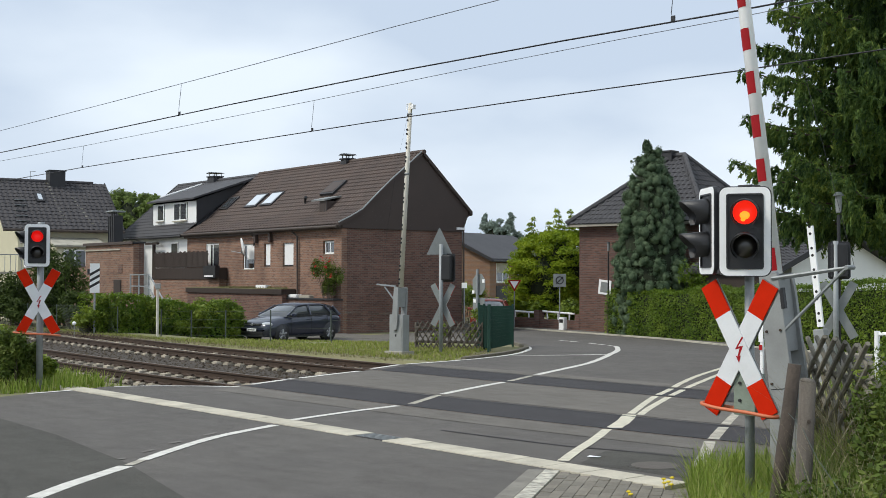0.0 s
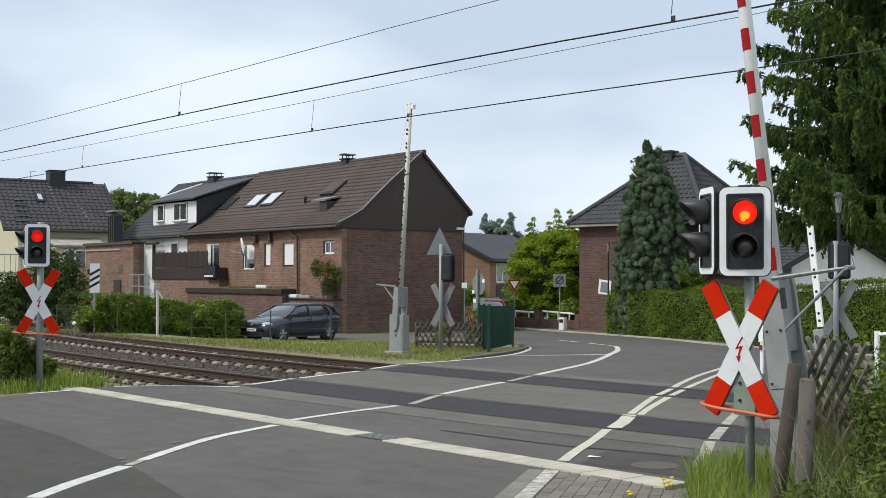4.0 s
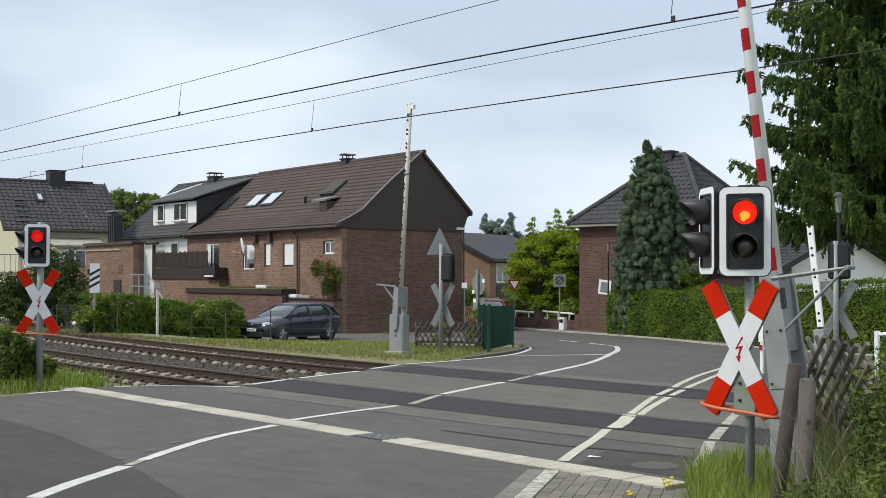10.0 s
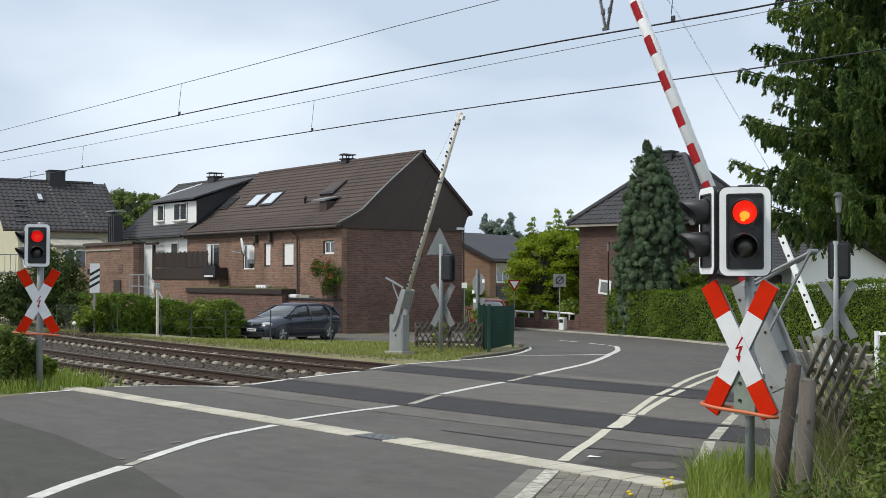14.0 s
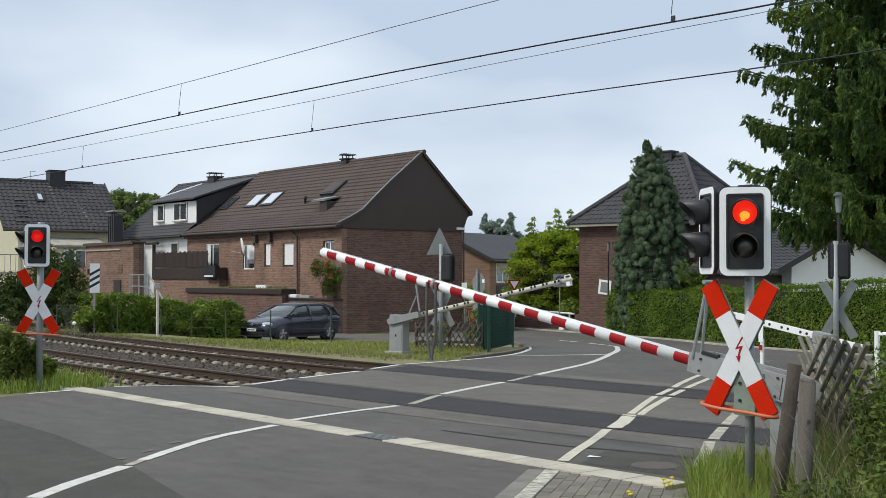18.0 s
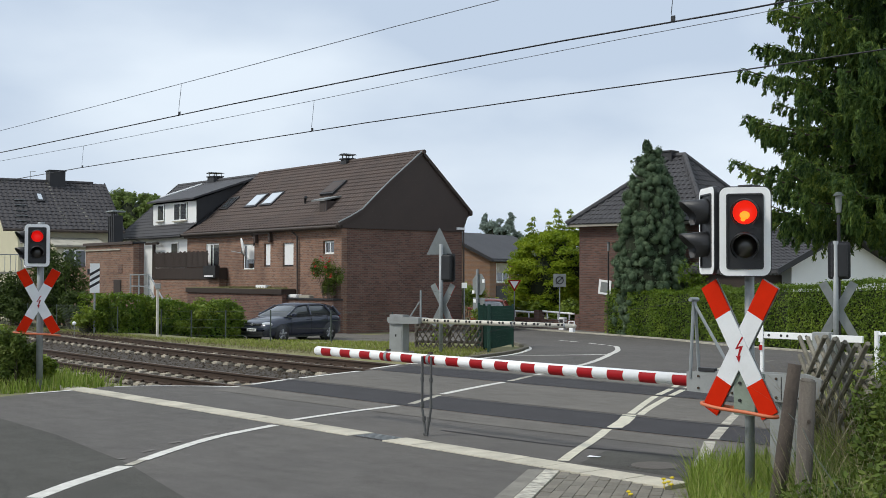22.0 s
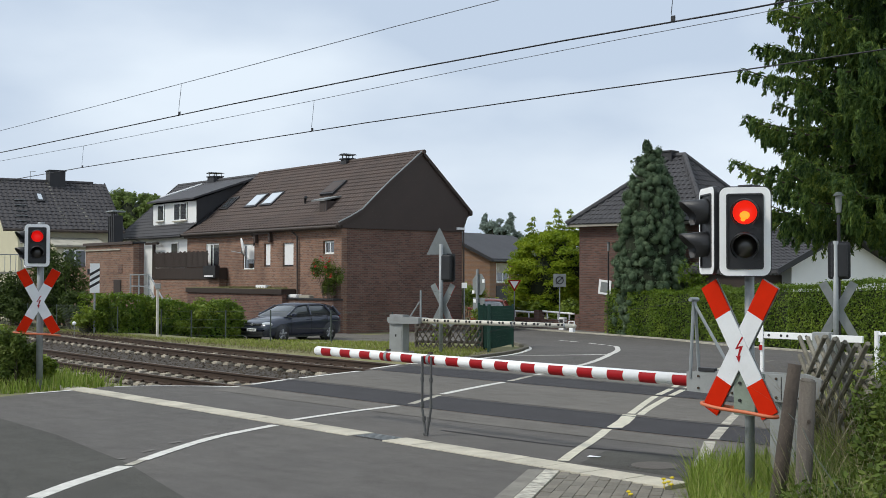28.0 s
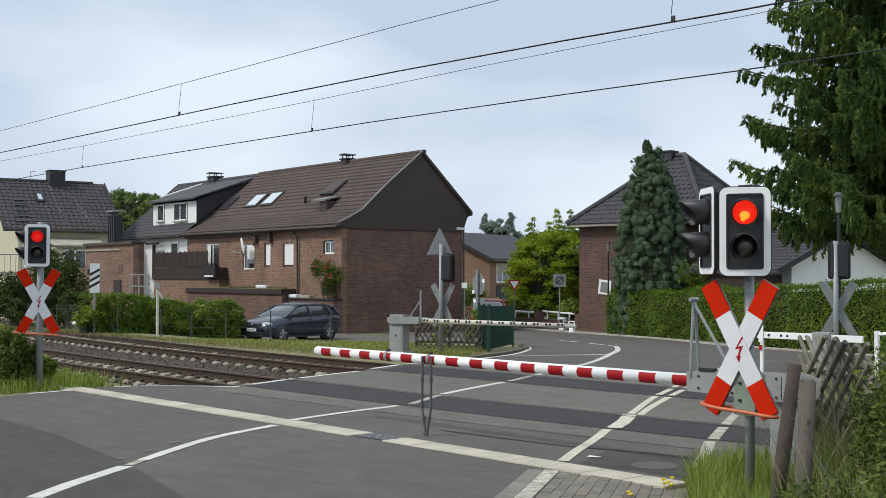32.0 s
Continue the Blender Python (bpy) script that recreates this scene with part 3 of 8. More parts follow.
    part("grate_frame", bx(-0.32, 0.32, -0.17, 0.17, -0.1, 0.006), M_ASPH_DARK, grate)
    for i in range(9):
        part("grate_bar", bx(-0.28 + 0.066 * i, -0.25 + 0.066 * i, -0.15, 0.15, -0.03, 0.013), M_SIGNBACK, grate)
    hole = thing("manhole_cover", (-8.23, 10.41, 0.0), "round iron manhole cover with a concrete rim", "manhole cover", kind="structure")
    part("rim", cy((0, 0, -0.05), (0, 0, 0.006), 0.31, seg=32), M_ASPH_OLD, hole)
    part("lid", cy((0, 0, -0.05), (0, 0, 0.009), 0.26, seg=32), M_LID, hole, "rusty iron lid")


def build_pavers():
    """Grey concrete pavers of the footway, each one a stone."""
    base = sheet("pavement", [(-7.84, 8.02), (-2.5, 0), (15.7, -29.5), (19.0, -29.5), (0.9, 0), (-2.2, 4.0), (-5.3, 8.6), (-6.6, 9.42), (-8.75, 9.42)], M_PAVER, -0.02)
    tagged(base, "footway of grey concrete pavers", "pavement", kind="structure")
    me = bpy.data.meshes.new("paver")
    bm = bx(-0.099, 0.099, -0.054, 0.054, -0.06, 0.012, bevel=0.006)
    bm.to_mesh(me)
    bm.free()
    me.materials.append(M_PAVER)
    rnd = random.Random(7)
    d = Vector((0.558, -0.83, 0))
    side = Vector((0.83, 0.558, 0))
    rz = math.degrees(math.atan2(d.y, d.x))
    start = Vector((-8.72, 9.33, 0))
    for i in range(24):
        for j in range(-9, 13):
            p = start + side * (0.15 + 0.111 * i) + d * (0.202 * j + 0.101 * (i % 2))
            if p.y > 9.36 or p.x > -5.6 + (9.0 - p.y) * 0.6 or p.y < 7.0:
                continue
            ob = new("paver", me)
            ob.parent = base
            ob.matrix_basis = pose(p.x, p.y, rnd.uniform(-0.006, 0.001), rnd.uniform(-1, 1), rnd.uniform(-1, 1), rz + rnd.uniform(-1, 1))
    # flush kerb: a plain row beside the road and a painted row beside the pavers
    kerb = thing("kerb", (0, 0, 0), "flush kerb beside the footway with worn white paint", "kerb", kind="structure")
    for i in range(10):
        p = start + d * (0.8 * i + 0.4)
        k = part("kerb_stone", bx(-0.397, 0.397, -0.085, 0.075, -0.15, 0.011, bevel=0.004), M_KERB_PAINT, kerb)
        k.matrix_basis = pose(p.x, p.y, 0, 0, 0, rz)
        k = part("gutter_stone", bx(-0.397, 0.397, -0.26, -0.09, -0.15, 0.009, bevel=0.004), M_KERB_PLAIN, kerb)
        k.matrix_basis = pose(p.x, p.y, 0, 0, 0, rz)


M_KERB_PLAIN = mat("gutter_concrete", (0.24, 0.225, 0.19), (0.16, 0.148, 0.125), 0.9, s1=4, s2=50, amt=0.8, grain=0.4, rand=0.1)
M_KERB_PAINT = mat("worn_kerb_paint", (0.58, 0.55, 0.46), (0.17, 0.158, 0.135), 0.85, s1=11, s2=60, amt=1.0, grain=0.4, rand=0.2)
M_PAVER = mat("paver_concrete", (0.215, 0.195, 0.158), (0.14, 0.127, 0.1), 0.9, s1=3, s2=50, amt=0.7, grain=0.4, rand=0.16)


# ---- railway ----
RAIL_SECTION = [(-0.07, -0.172), (0.07, -0.172), (0.07, -0.155), (0.012, -0.135), (0.012, -0.045), (0.036, -0.035), (0.036, -0.006), (0.028, 0.0), (-0.028, 0.0), (-0.036, -0.006), (-0.036, -0.035), (-0.012, -0.045), (-0.012, -0.135), (-0.07, -0.155)]


def rail_mesh(section, shift):
    """A section swept along the bent line of the railway."""
    bm = bmesh.new()
    rows = [[bm.verts.new((x, shift + y + bend(x), z)) for y, z in section] for x in [-140 + 2.0 * i for i in range(86)]]
    n = len(section)
    for a, b in zip(rows, rows[1:]):
        for k in range(n):
            bm.faces.new((a[k], b[k], b[(k + 1) % n], a[(k + 1) % n]))
    bm.faces.new(rows[0])
    bm.faces.new(list(reversed(rows[-1])))
    bmesh.ops.recalc_face_normals(bm, faces=bm.faces[:])
    return bm


def build_tracks():
    bed = bmesh.new()
    for yc in (15.29,):
        rows = []
        for i in range(150):
            x = -140 + i * 1.15
            row = []
            for k, (dy, z) in enumerate(((-4.6, -0.45), (-3.75, -0.235), (-2.1, -0.245), (-1.0, -0.22), (0, -0.22), (1.0, -0.22), (2.1, -0.245), (3.75, -0.23), (4.5, -0.42))):
                row.append(bed.verts.new((x, yc - 0.1 + dy + bend(x), z + 0.02 * noise.noise((x, dy * 2, 3)))))
            rows.append(row)
        for a, b in zip(rows, rows[1:]):
            for k in range(8):
                bed.faces.new((a[k], b[k], b[k + 1], a[k + 1]))
    bmesh.ops.recalc_face_normals(bed, faces=bed.faces[:])
    tagged(mesh_ob("ballast_bed", bed, M_BALLAST), "brown gravel ballast bed of the railway", "ballast", kind="structure")
    # loose stones
    rng = np.random.default_rng(3)
    base = np.array([(1, 0, 0), (0, 1, 0), (-1, 0, 0), (0, -1, 0), (0, 0, 1), (0, 0, -1)], float)
    tri = [(0, 1, 4), (1, 2, 4), (2, 3, 4), (3, 0, 4), (1, 0, 5), (2, 1, 5), (3, 2, 5), (0, 3, 5)]
    n = 13000
    xs = -19.3 - 45 * rng.random(n) ** 1.5
    ys = 11.4 + 7.5 * rng.random(n) + np.array([bend(x) for x in xs])
    vs, fs = [], []
    for i in range(n):
        r = rng.uniform(0.025, 0.05)
        v = base * r * rng.uniform(0.6, 1.25, (6, 3))
        a = rng.uniform(0, 6.28)
        c, s = math.cos(a), math.sin(a)
        k = len(vs)
        for p in v:
            vs.append((xs[i] + p[0] * c - p[1] * s, ys[i] + p[0] * s + p[1] * c, -0.228 + p[2] * 0.7 + rng.uniform(-0.01, 0.02)))
        fs += [(k + a1, k + b1, k + c1) for a1, b1, c1 in tri]
    tagged(pydata("ballast_stones", vs, fs, M_STONES), "loose brown ballast stones", "ballast", kind="stuff")
    sm = bmesh.new()
    add_prism(sm, [(-0.12, -0.45, -0.36), (0.12, -0.45, -0.36), (0.11, -0.45, -0.24), (-0.11, -0.45, -0.24)], (0, 0.9, 0))
    for s in (-1, 1):
        add_prism(sm, [(-0.14, s * 0.5, -0.36), (0.14, s * 0.5, -0.36), (0.125, s * 0.5, -0.18), (0.115, s * 0.5, -0.17), (-0.115, s * 0.5, -0.17), (-0.125, s * 0.5, -0.18)], (0, s * 0.46, 0))
        add_box(sm, -0.09, 0.09, s * 0.75 - 0.17, s * 0.75 + 0.17, -0.17, -0.15)
    bmesh.ops.recalc_face_normals(sm, faces=sm.faces[:])
    sme = bpy.data.meshes.new("sleeper")
    sm.to_mesh(sme)
    sm.free()
    sme.materials.append(M_SLEEPER)
    clip = bpy.data.meshes.new("rail_clip")
    cb = bx(-0.05, 0.05, -0.035, 0.035, -0.16, -0.11, bevel=0.01)
    cb.to_mesh(clip)
    cb.free()
    clip.materials.append(M_RAIL_RUST)
    rnd = random.Random(11)
    for yc, name in ((13.0, "near"), (17.33, "far")):
        tr = thing("railway_track", (0, yc, 0), "rusty railway track on concrete sleepers, " + name + " line", "railway track", group="railway tracks", kind="structure")
        for s in (-0.75, 0.75):
            part("rail", rail_mesh(RAIL_SECTION, s), M_RAIL_RUST, tr, "rusty brown steel rail")
            part("rail_head", rail_mesh([(-0.03, -0.004), (0.03, -0.004), (0.03, 0.0015), (-0.03, 0.0015)], s), M_RAIL_TOP, tr, "worn running surface")
        x = -19.4 if yc < 15 else -22.0
        i = 0
        while x > -75:
            ob = new("sleeper", sme)
            ob.parent = tr
            ob.matrix_basis = pose(x + rnd.uniform(-0.03, 0.03), bend(x) + rnd.uniform(-0.03, 0.03), rnd.uniform(-0.012, 0.008), 0, 0, rnd.uniform(-1, 1) - math.degrees(math.atan(bend(x - 0.5) - bend(x + 0.5))))
            if x > -42:
                for s in (-0.86, -0.64, 0.64, 0.86):
                    cl = new("rail_clip", clip)
                    cl.parent = tr
                    cl.matrix_basis = pose(x, s + bend(x), 0)
            x -= 0.6


def wire(name, pts, r, material, parent):
    bm = bmesh.new()
    tube(bm, pts, r, 6)
    return part(name, bm, material, parent)


def build_wires():
    for y, zc, zm, drops, lab in ((13.19, [(-140, 5.5), (-60, 5.45), (-33.2, 5.44), (-26.4, 5.49), (-21.4, 5.53), (-16.0, 5.54), (-12.1, 5.51), (-9.1, 5.46), (30, 5.45)],
                                   [(-140, 6.3), (-60, 5.97), (-33.2, 6.05), (-26.4, 6.14), (-21.4, 6.22), (-16.0, 6.32), (-12, 6.36), (-4, 6.5), (30, 6.9)], ((-23.35, 5.52, 6.18), (-10.12, 5.49, 6.39), (-36.5, 5.44, 6.03)), "near"),
                                  (17.35, [(-140, 5.5), (-60, 5.45), (-42.1, 5.48), (-36.9, 5.54), (-28.2, 5.58), (-22, 5.6), (-16, 5.57), (-12, 5.53), (30, 5.5)],
                                   [(-140, 6.6), (-60, 6.25), (-43.6, 6.22), (-36.9, 6.23), (-31.3, 6.28), (-24.2, 6.34), (-18.2, 6.42), (-14.5, 6.44), (-11.9, 6.44), (30, 6.9)], ((-36.9, 5.54, 6.23), (-24.25, 5.6, 6.34)), "far")):
        t = thing("overhead_line", (0, y, 0), "dark overhead contact wire with carrier and droppers, " + lab + " track", "overhead line", group="overhead lines")
        wire("contact_wire", [(x, 0, z) for x, z in zc], 0.012, M_WIRE, t)
        wire("carrier_wire", [(x, 0, z) for x, z in zm], 0.007, M_WIRE_FAR, t)
        for x, z0, z1 in drops:
            d = wire("dropper", [(x, 0, z0), (x - 0.03, 0, z0 + 0.12), (x + 0.06, 0, z1 - 0.1), (x + 0.07, 0, z1)], 0.006, M_WIRE_FAR, t)
            part("clamp", bx(x - 0.03, x + 0.03, -0.015, 0.015, z0 - 0.01, z0 + 0.07, bevel=0.005), M_BLACK, t)


# ---- level crossing furniture ----
def rounded(w, h, r, n=5, cx=0.0, cz=0.0, y=0.0):
    pts = []
    for sx, sz, a0 in ((1, 1, 0), (-1, 1, 90), (-1, -1, 180), (1, -1, 270)):
        for i in range(n + 1):
            a = radians(a0 + 90 * i / n)
            pts.append((cx + sx * (w / 2 - r) + r * math.cos(a), y, cz + sz * (h / 2 - r) + r * math.sin(a)))
    return pts


def ring(outer, inner, dy):
    """A flat frame between two outlines with the same number of points."""
    bm = bmesh.new()
    n = len(outer)
    o = [[bm.verts.new((p[0], p[1] + d, p[2])) for p in outer] for d in (0, dy)]
    i = [[bm.verts.new((p[0], p[1] + d, p[2])) for p in inner] for d in (0, dy)]
    for k in range(n):
        j = (k + 1) % n
        bm.faces.new((o[0][k], o[0][j], i[0][j], i[0][k]))
        bm.faces.new((o[1][j], o[1][k], i[1][k], i[1][j]))
        bm.faces.new((o[0][j], o[0][k], o[1][k], o[1][j]))
        bm.faces.new((i[0][k], i[0][j], i[1][j], i[1][k]))
    bmesh.ops.recalc_face_normals(bm, faces=bm.faces[:])
    return bm


def visor(bm, cx, cz, r, length):
    """A hood over the lens, open below, longer at the top."""
    n = 20
    rows = []
    for k in range(n + 1):
        a = radians(-55 + 290 * k / n)
        ln = length * (0.5 + 0.5 * max(0.0, math.sin(a)) ** 0.8)
        rows.append([bm.verts.new((cx + rr * math.cos(a), -0.055 - d, cz + rr * math.sin(a) - (0.02 if d else 0))) for rr, d in ((r, 0), (r * 0.97, ln), (r * 0.93, ln), (r * 0.94, 0))])
    for a, b in zip(rows, rows[1:]):
        for k in range(3):
            bm.faces.new((a[k], a[k + 1], b[k + 1], b[k]))
    bmesh.ops.recalc_face_normals(bm, faces=bm.faces[:])


def signal_head(parent, at, rz, lit=True, name="signal_head", core=True):
    head = part(name, bx(-0.165, 0.165, -0.02, 0.16, -0.345, 0.345, bevel=0.03), M_BLACK, parent, "black signal head with a white rimmed backplate")
    head.matrix_basis = pose(*at, 0, 0, rz)
    part("back_plate", pr(rounded(0.435, 0.77, 0.07, y=-0.029), (0, 0.014, 0)), M_BLACK, head)
    part("white_rim", ring(rounded(0.43, 0.765, 0.066, y=-0.05), rounded(0.315, 0.655, 0.025, y=-0.05), 0.02), M_WHITE, head, "white reflective rim")
    part("rim_edge", ring(rounded(0.446, 0.781, 0.071, y=-0.046), rounded(0.425, 0.76, 0.063, y=-0.046), 0.03), M_BLACK, head)
    part("front_panel", pr(rounded(0.315, 0.655, 0.025, y=-0.045), (0, 0.03, 0)), M_BLACK, head)
    part("panel_step", ring(rounded(0.315, 0.655, 0.025, y=-0.06), rounded(0.29, 0.63, 0.02, y=-0.06), 0.02), M_BLACK, head)
    for cz, m, nm in ((0.165, (M_LAMP_RED if core else M_LAMP_DIM) if lit else M_LENS_OFF, "red_lens"), (-0.125, M_LENS_OFF, "yellow_lens")):
        bm = bmesh.new()
        bmesh.ops.create_uvsphere(bm, u_segments=20, v_segments=10, radius=0.104, matrix=Matrix.Translation((0, -0.045, cz)) @ Matrix.Diagonal((1, 0.35, 1, 1)))
        part(nm, bm, m, head, "dark unlit lens" if m is M_LENS_OFF else "glowing red lens", True)
        vb = bmesh.new()
        visor(vb, 0, cz, 0.122, 0.24)
        part("visor", vb, M_BLACK, head, "", True)
    if lit and core:
        bm = bmesh.new()
        for gx, gz, gr in ((0.0, 0.14, 0.046), (0.034, 0.155, 0.027), (-0.036, 0.152, 0.025), (0.014, 0.185, 0.019), (-0.014, 0.104, 0.022), (0.036, 0.115, 0.018), (-0.036, 0.126, 0.012), (0.0, 0.19, 0.009)):
            bmesh.ops.create_uvsphere(bm, u_segments=10, v_segments=6, radius=gr, matrix=Matrix.Translation((gx, -0.074 + abs(gx) * 0.2, gz)) @ Matrix.Diagonal((1.0, 0.3, 0.85, 1)))
        part("lamp_glow", bm, M_LAMP_CORE, head, "bright lamp core", True)
    return head


def crossbuck(parent, at, rz, lit_side=True, height=1.2):
    k = height / 1.2
    phi = radians(28.8)
    core = bmesh.new()
    arms = []
    for sgn in (-1, 1):
        m = Matrix.Rotation(sgn * phi, 4, "Y")
        y0 = -0.012 if sgn < 0 else -0.0
        add_box(core, -0.085 * k, 0.085 * k, y0 - 0.012, y0, -0.33 * k, 0.33 * k, m)
        for e in (-1, 1):
            arms.append((m, y0, e))
    cb = part("crossbuck", core, M_SIGNWHITE if lit_side else M_SIGNBACK, parent, "white and red diagonal warning cross")
    cb.matrix_basis = pose(*at, 0, 0, rz)
    for m, y0, e in arms:
        part("red_end", bx(-0.085 * k, 0.085 * k, y0 - 0.012, y0, e * 0.33 * k, e * 0.64 * k, m=m), M_SIGNRED, cb, "red end of the cross")
        part("arm_backing", bx(-0.088 * k, 0.088 * k, y0 + 0.002 + (0.012 if e else 0), y0 + 0.022, 0.0 if e > 0 else -0.645 * k, 0.645 * k if e > 0 else 0.0, m=m), M_SIGNBACK, cb, "grey metal back of the cross")
    if lit_side:
        z = [(0.028, 0.1), (-0.03, -0.01), (0.012, 0.004), (-0.008, -0.07), (-0.022, -0.062), (0.006, -0.125), (0.022, -0.058), (0.009, -0.066), (0.042, 0.028), (-0.004, 0.016), (0.045, 0.1)]
        part("flash_arrow", pr([(x * 1.15, -0.0262, zz * 1.0) for x, zz in z], (0, 0.003, 0)), M_BAND, cb, "thin red flash arrow")
    return cb


def pole(parent, h, r=0.055, z0=-0.3):
    return part("pole", cy((0, 0, z0), (0, 0, h), r, seg=16), M_GALV, parent, "galvanised steel pole", True)


def hoop(parent, at, rz, w=0.74):
    bm = bmesh.new()
    pts = []
    for i in range(33):
        a = 2 * math.pi * i / 32
        c, s = math.cos(a), math.sin(a)
        pts.append(((w / 2) * (abs(c) ** 0.6) * (1 if c > 0 else -1), 0.09 * (abs(s) ** 0.7) * (1 if s > 0 else -1), -0.034 * c))
    tube(bm, pts, 0.016, 8)
    h = part("hoop", bm, M_ORANGE, parent, "orange plastic tube bent round the foot of the cross", True)
    h.matrix_basis = pose(*at, 0, 0, rz)


def build_signals():
    n = thing("crossing_signal", (-6.13, 9.06, 0), "crossing signal with lit red lamp, side head and warning cross", "crossing signal", group="crossing signals")
    pole(n, 2.8, 0.042)
    part("pole_cap", bx(-0.07, 0.07, -0.07, 0.07, 2.8, 2.826, bevel=0.008), M_BLACK, n)
    signal_head(n, (0.03, -0.105, 2.415), 31)
    signal_head(n, (-0.33, -0.09, 2.43), -37, False, "side_head")
    part("head_bracket", bx(-0.3, 0.0, -0.05, 0.0, 2.38, 2.43), M_BLACK, n)
    crossbuck(n, (-0.045, -0.08, 1.40), 1)
    hoop(n, (-0.045, -0.1, 0.87), 1)
    part("clamp_box", bx(-0.12, 0.10, -0.07, 0.09, 0.82, 1.18, bevel=0.01), M_GREENBOX, n, "grey-green painted clamp box")
    for z in (0.95, 1.1):
        part("bolt", cy((-0.05, -0.085, z), (-0.05, -0.06, z), 0.014, seg=8), M_BLACK, n)
    l = thing("crossing_signal", (-21.36, 9.26, 0), "crossing signal with lit red lamp and warning cross among shrubs", "crossing signal", group="crossing signals")
    pole(l, 3.0, 0.06)
    signal_head(l, (0.08, -0.1, 2.575), 64, core=False)
    signal_head(l, (-0.14, -0.12, 2.56), 0, False, "side_head")
    crossbuck(l, (0.06, -0.06, 1.56), 64)
    hoop(l, (0.08, -0.09, 0.975), 64, 0.8)
    f = thing("crossing_signal", (-25.03, 22.28, 0), "crossing signal seen from behind, triangular sign on top", "crossing signal", group="crossing signals")
    pole(f, 2.95, 0.058)
    tri = pr([(-0.36, 0, 0), (0.36, 0, 0), (0.03, 0, 0.7), (0, 0, 0.74), (-0.03, 0, 0.7)], (0, 0.02, 0))
    t = part("triangle_plate", tri, M_SIGNBACK, f, "grey back of a triangular sign")
    t.matrix_basis = pose(-0.09, 0.02, 2.66, 0, 0, 42)
    signal_head(f, (0.1, 0.15, 2.3), 197, False)
    crossbuck(f, (-0.03, 0.1, 1.27), 200, True)
    r = thing("crossing_signal", (-13.22, 22.6, 0), "crossing signal seen from behind, before the hedge", "crossing signal", group="crossing signals")
    pole(r, 2.8, 0.055)
    signal_head(r, (0.0, 0.14, 2.4), 212, False)
    crossbuck(r, (0, 0.1, 1.38), 212, True)
BARRIER_TURN = [(0, 1.0), (12.5, 1.0), (12.8, 0.995), (13.0, 0.978), (13.5, 0.889), (14.0, 0.788), (14.5, 0.693), (15.0, 0.605), (15.5, 0.518), (16.0, 0.434), (16.5, 0.353), (17.0, 0.276), (17.5, 0.203), (18.0, 0.128), (18.5, 0.058), (18.8, 0.016), (19.0, 0.004), (19.3, 0.0), (32, 0.0)]
KEYED = []


def foil(x0, x1, r):
    """Reflective foil wrapped round a tube along x, leaving its top bare."""
    bm = bmesh.new()
    rows = []
    for i in range(25):
        a = radians(134 + 272 * i / 24)
        rows.append([bm.verts.new((x, r * math.cos(a), r * math.sin(a))) for x in (x0, x1)])
    for a, b in zip(rows, rows[1:]):
        bm.faces.new((a[0], a[1], b[1], b[0]))
    bmesh.ops.recalc_face_normals(bm, faces=bm.faces[:])
    return bm


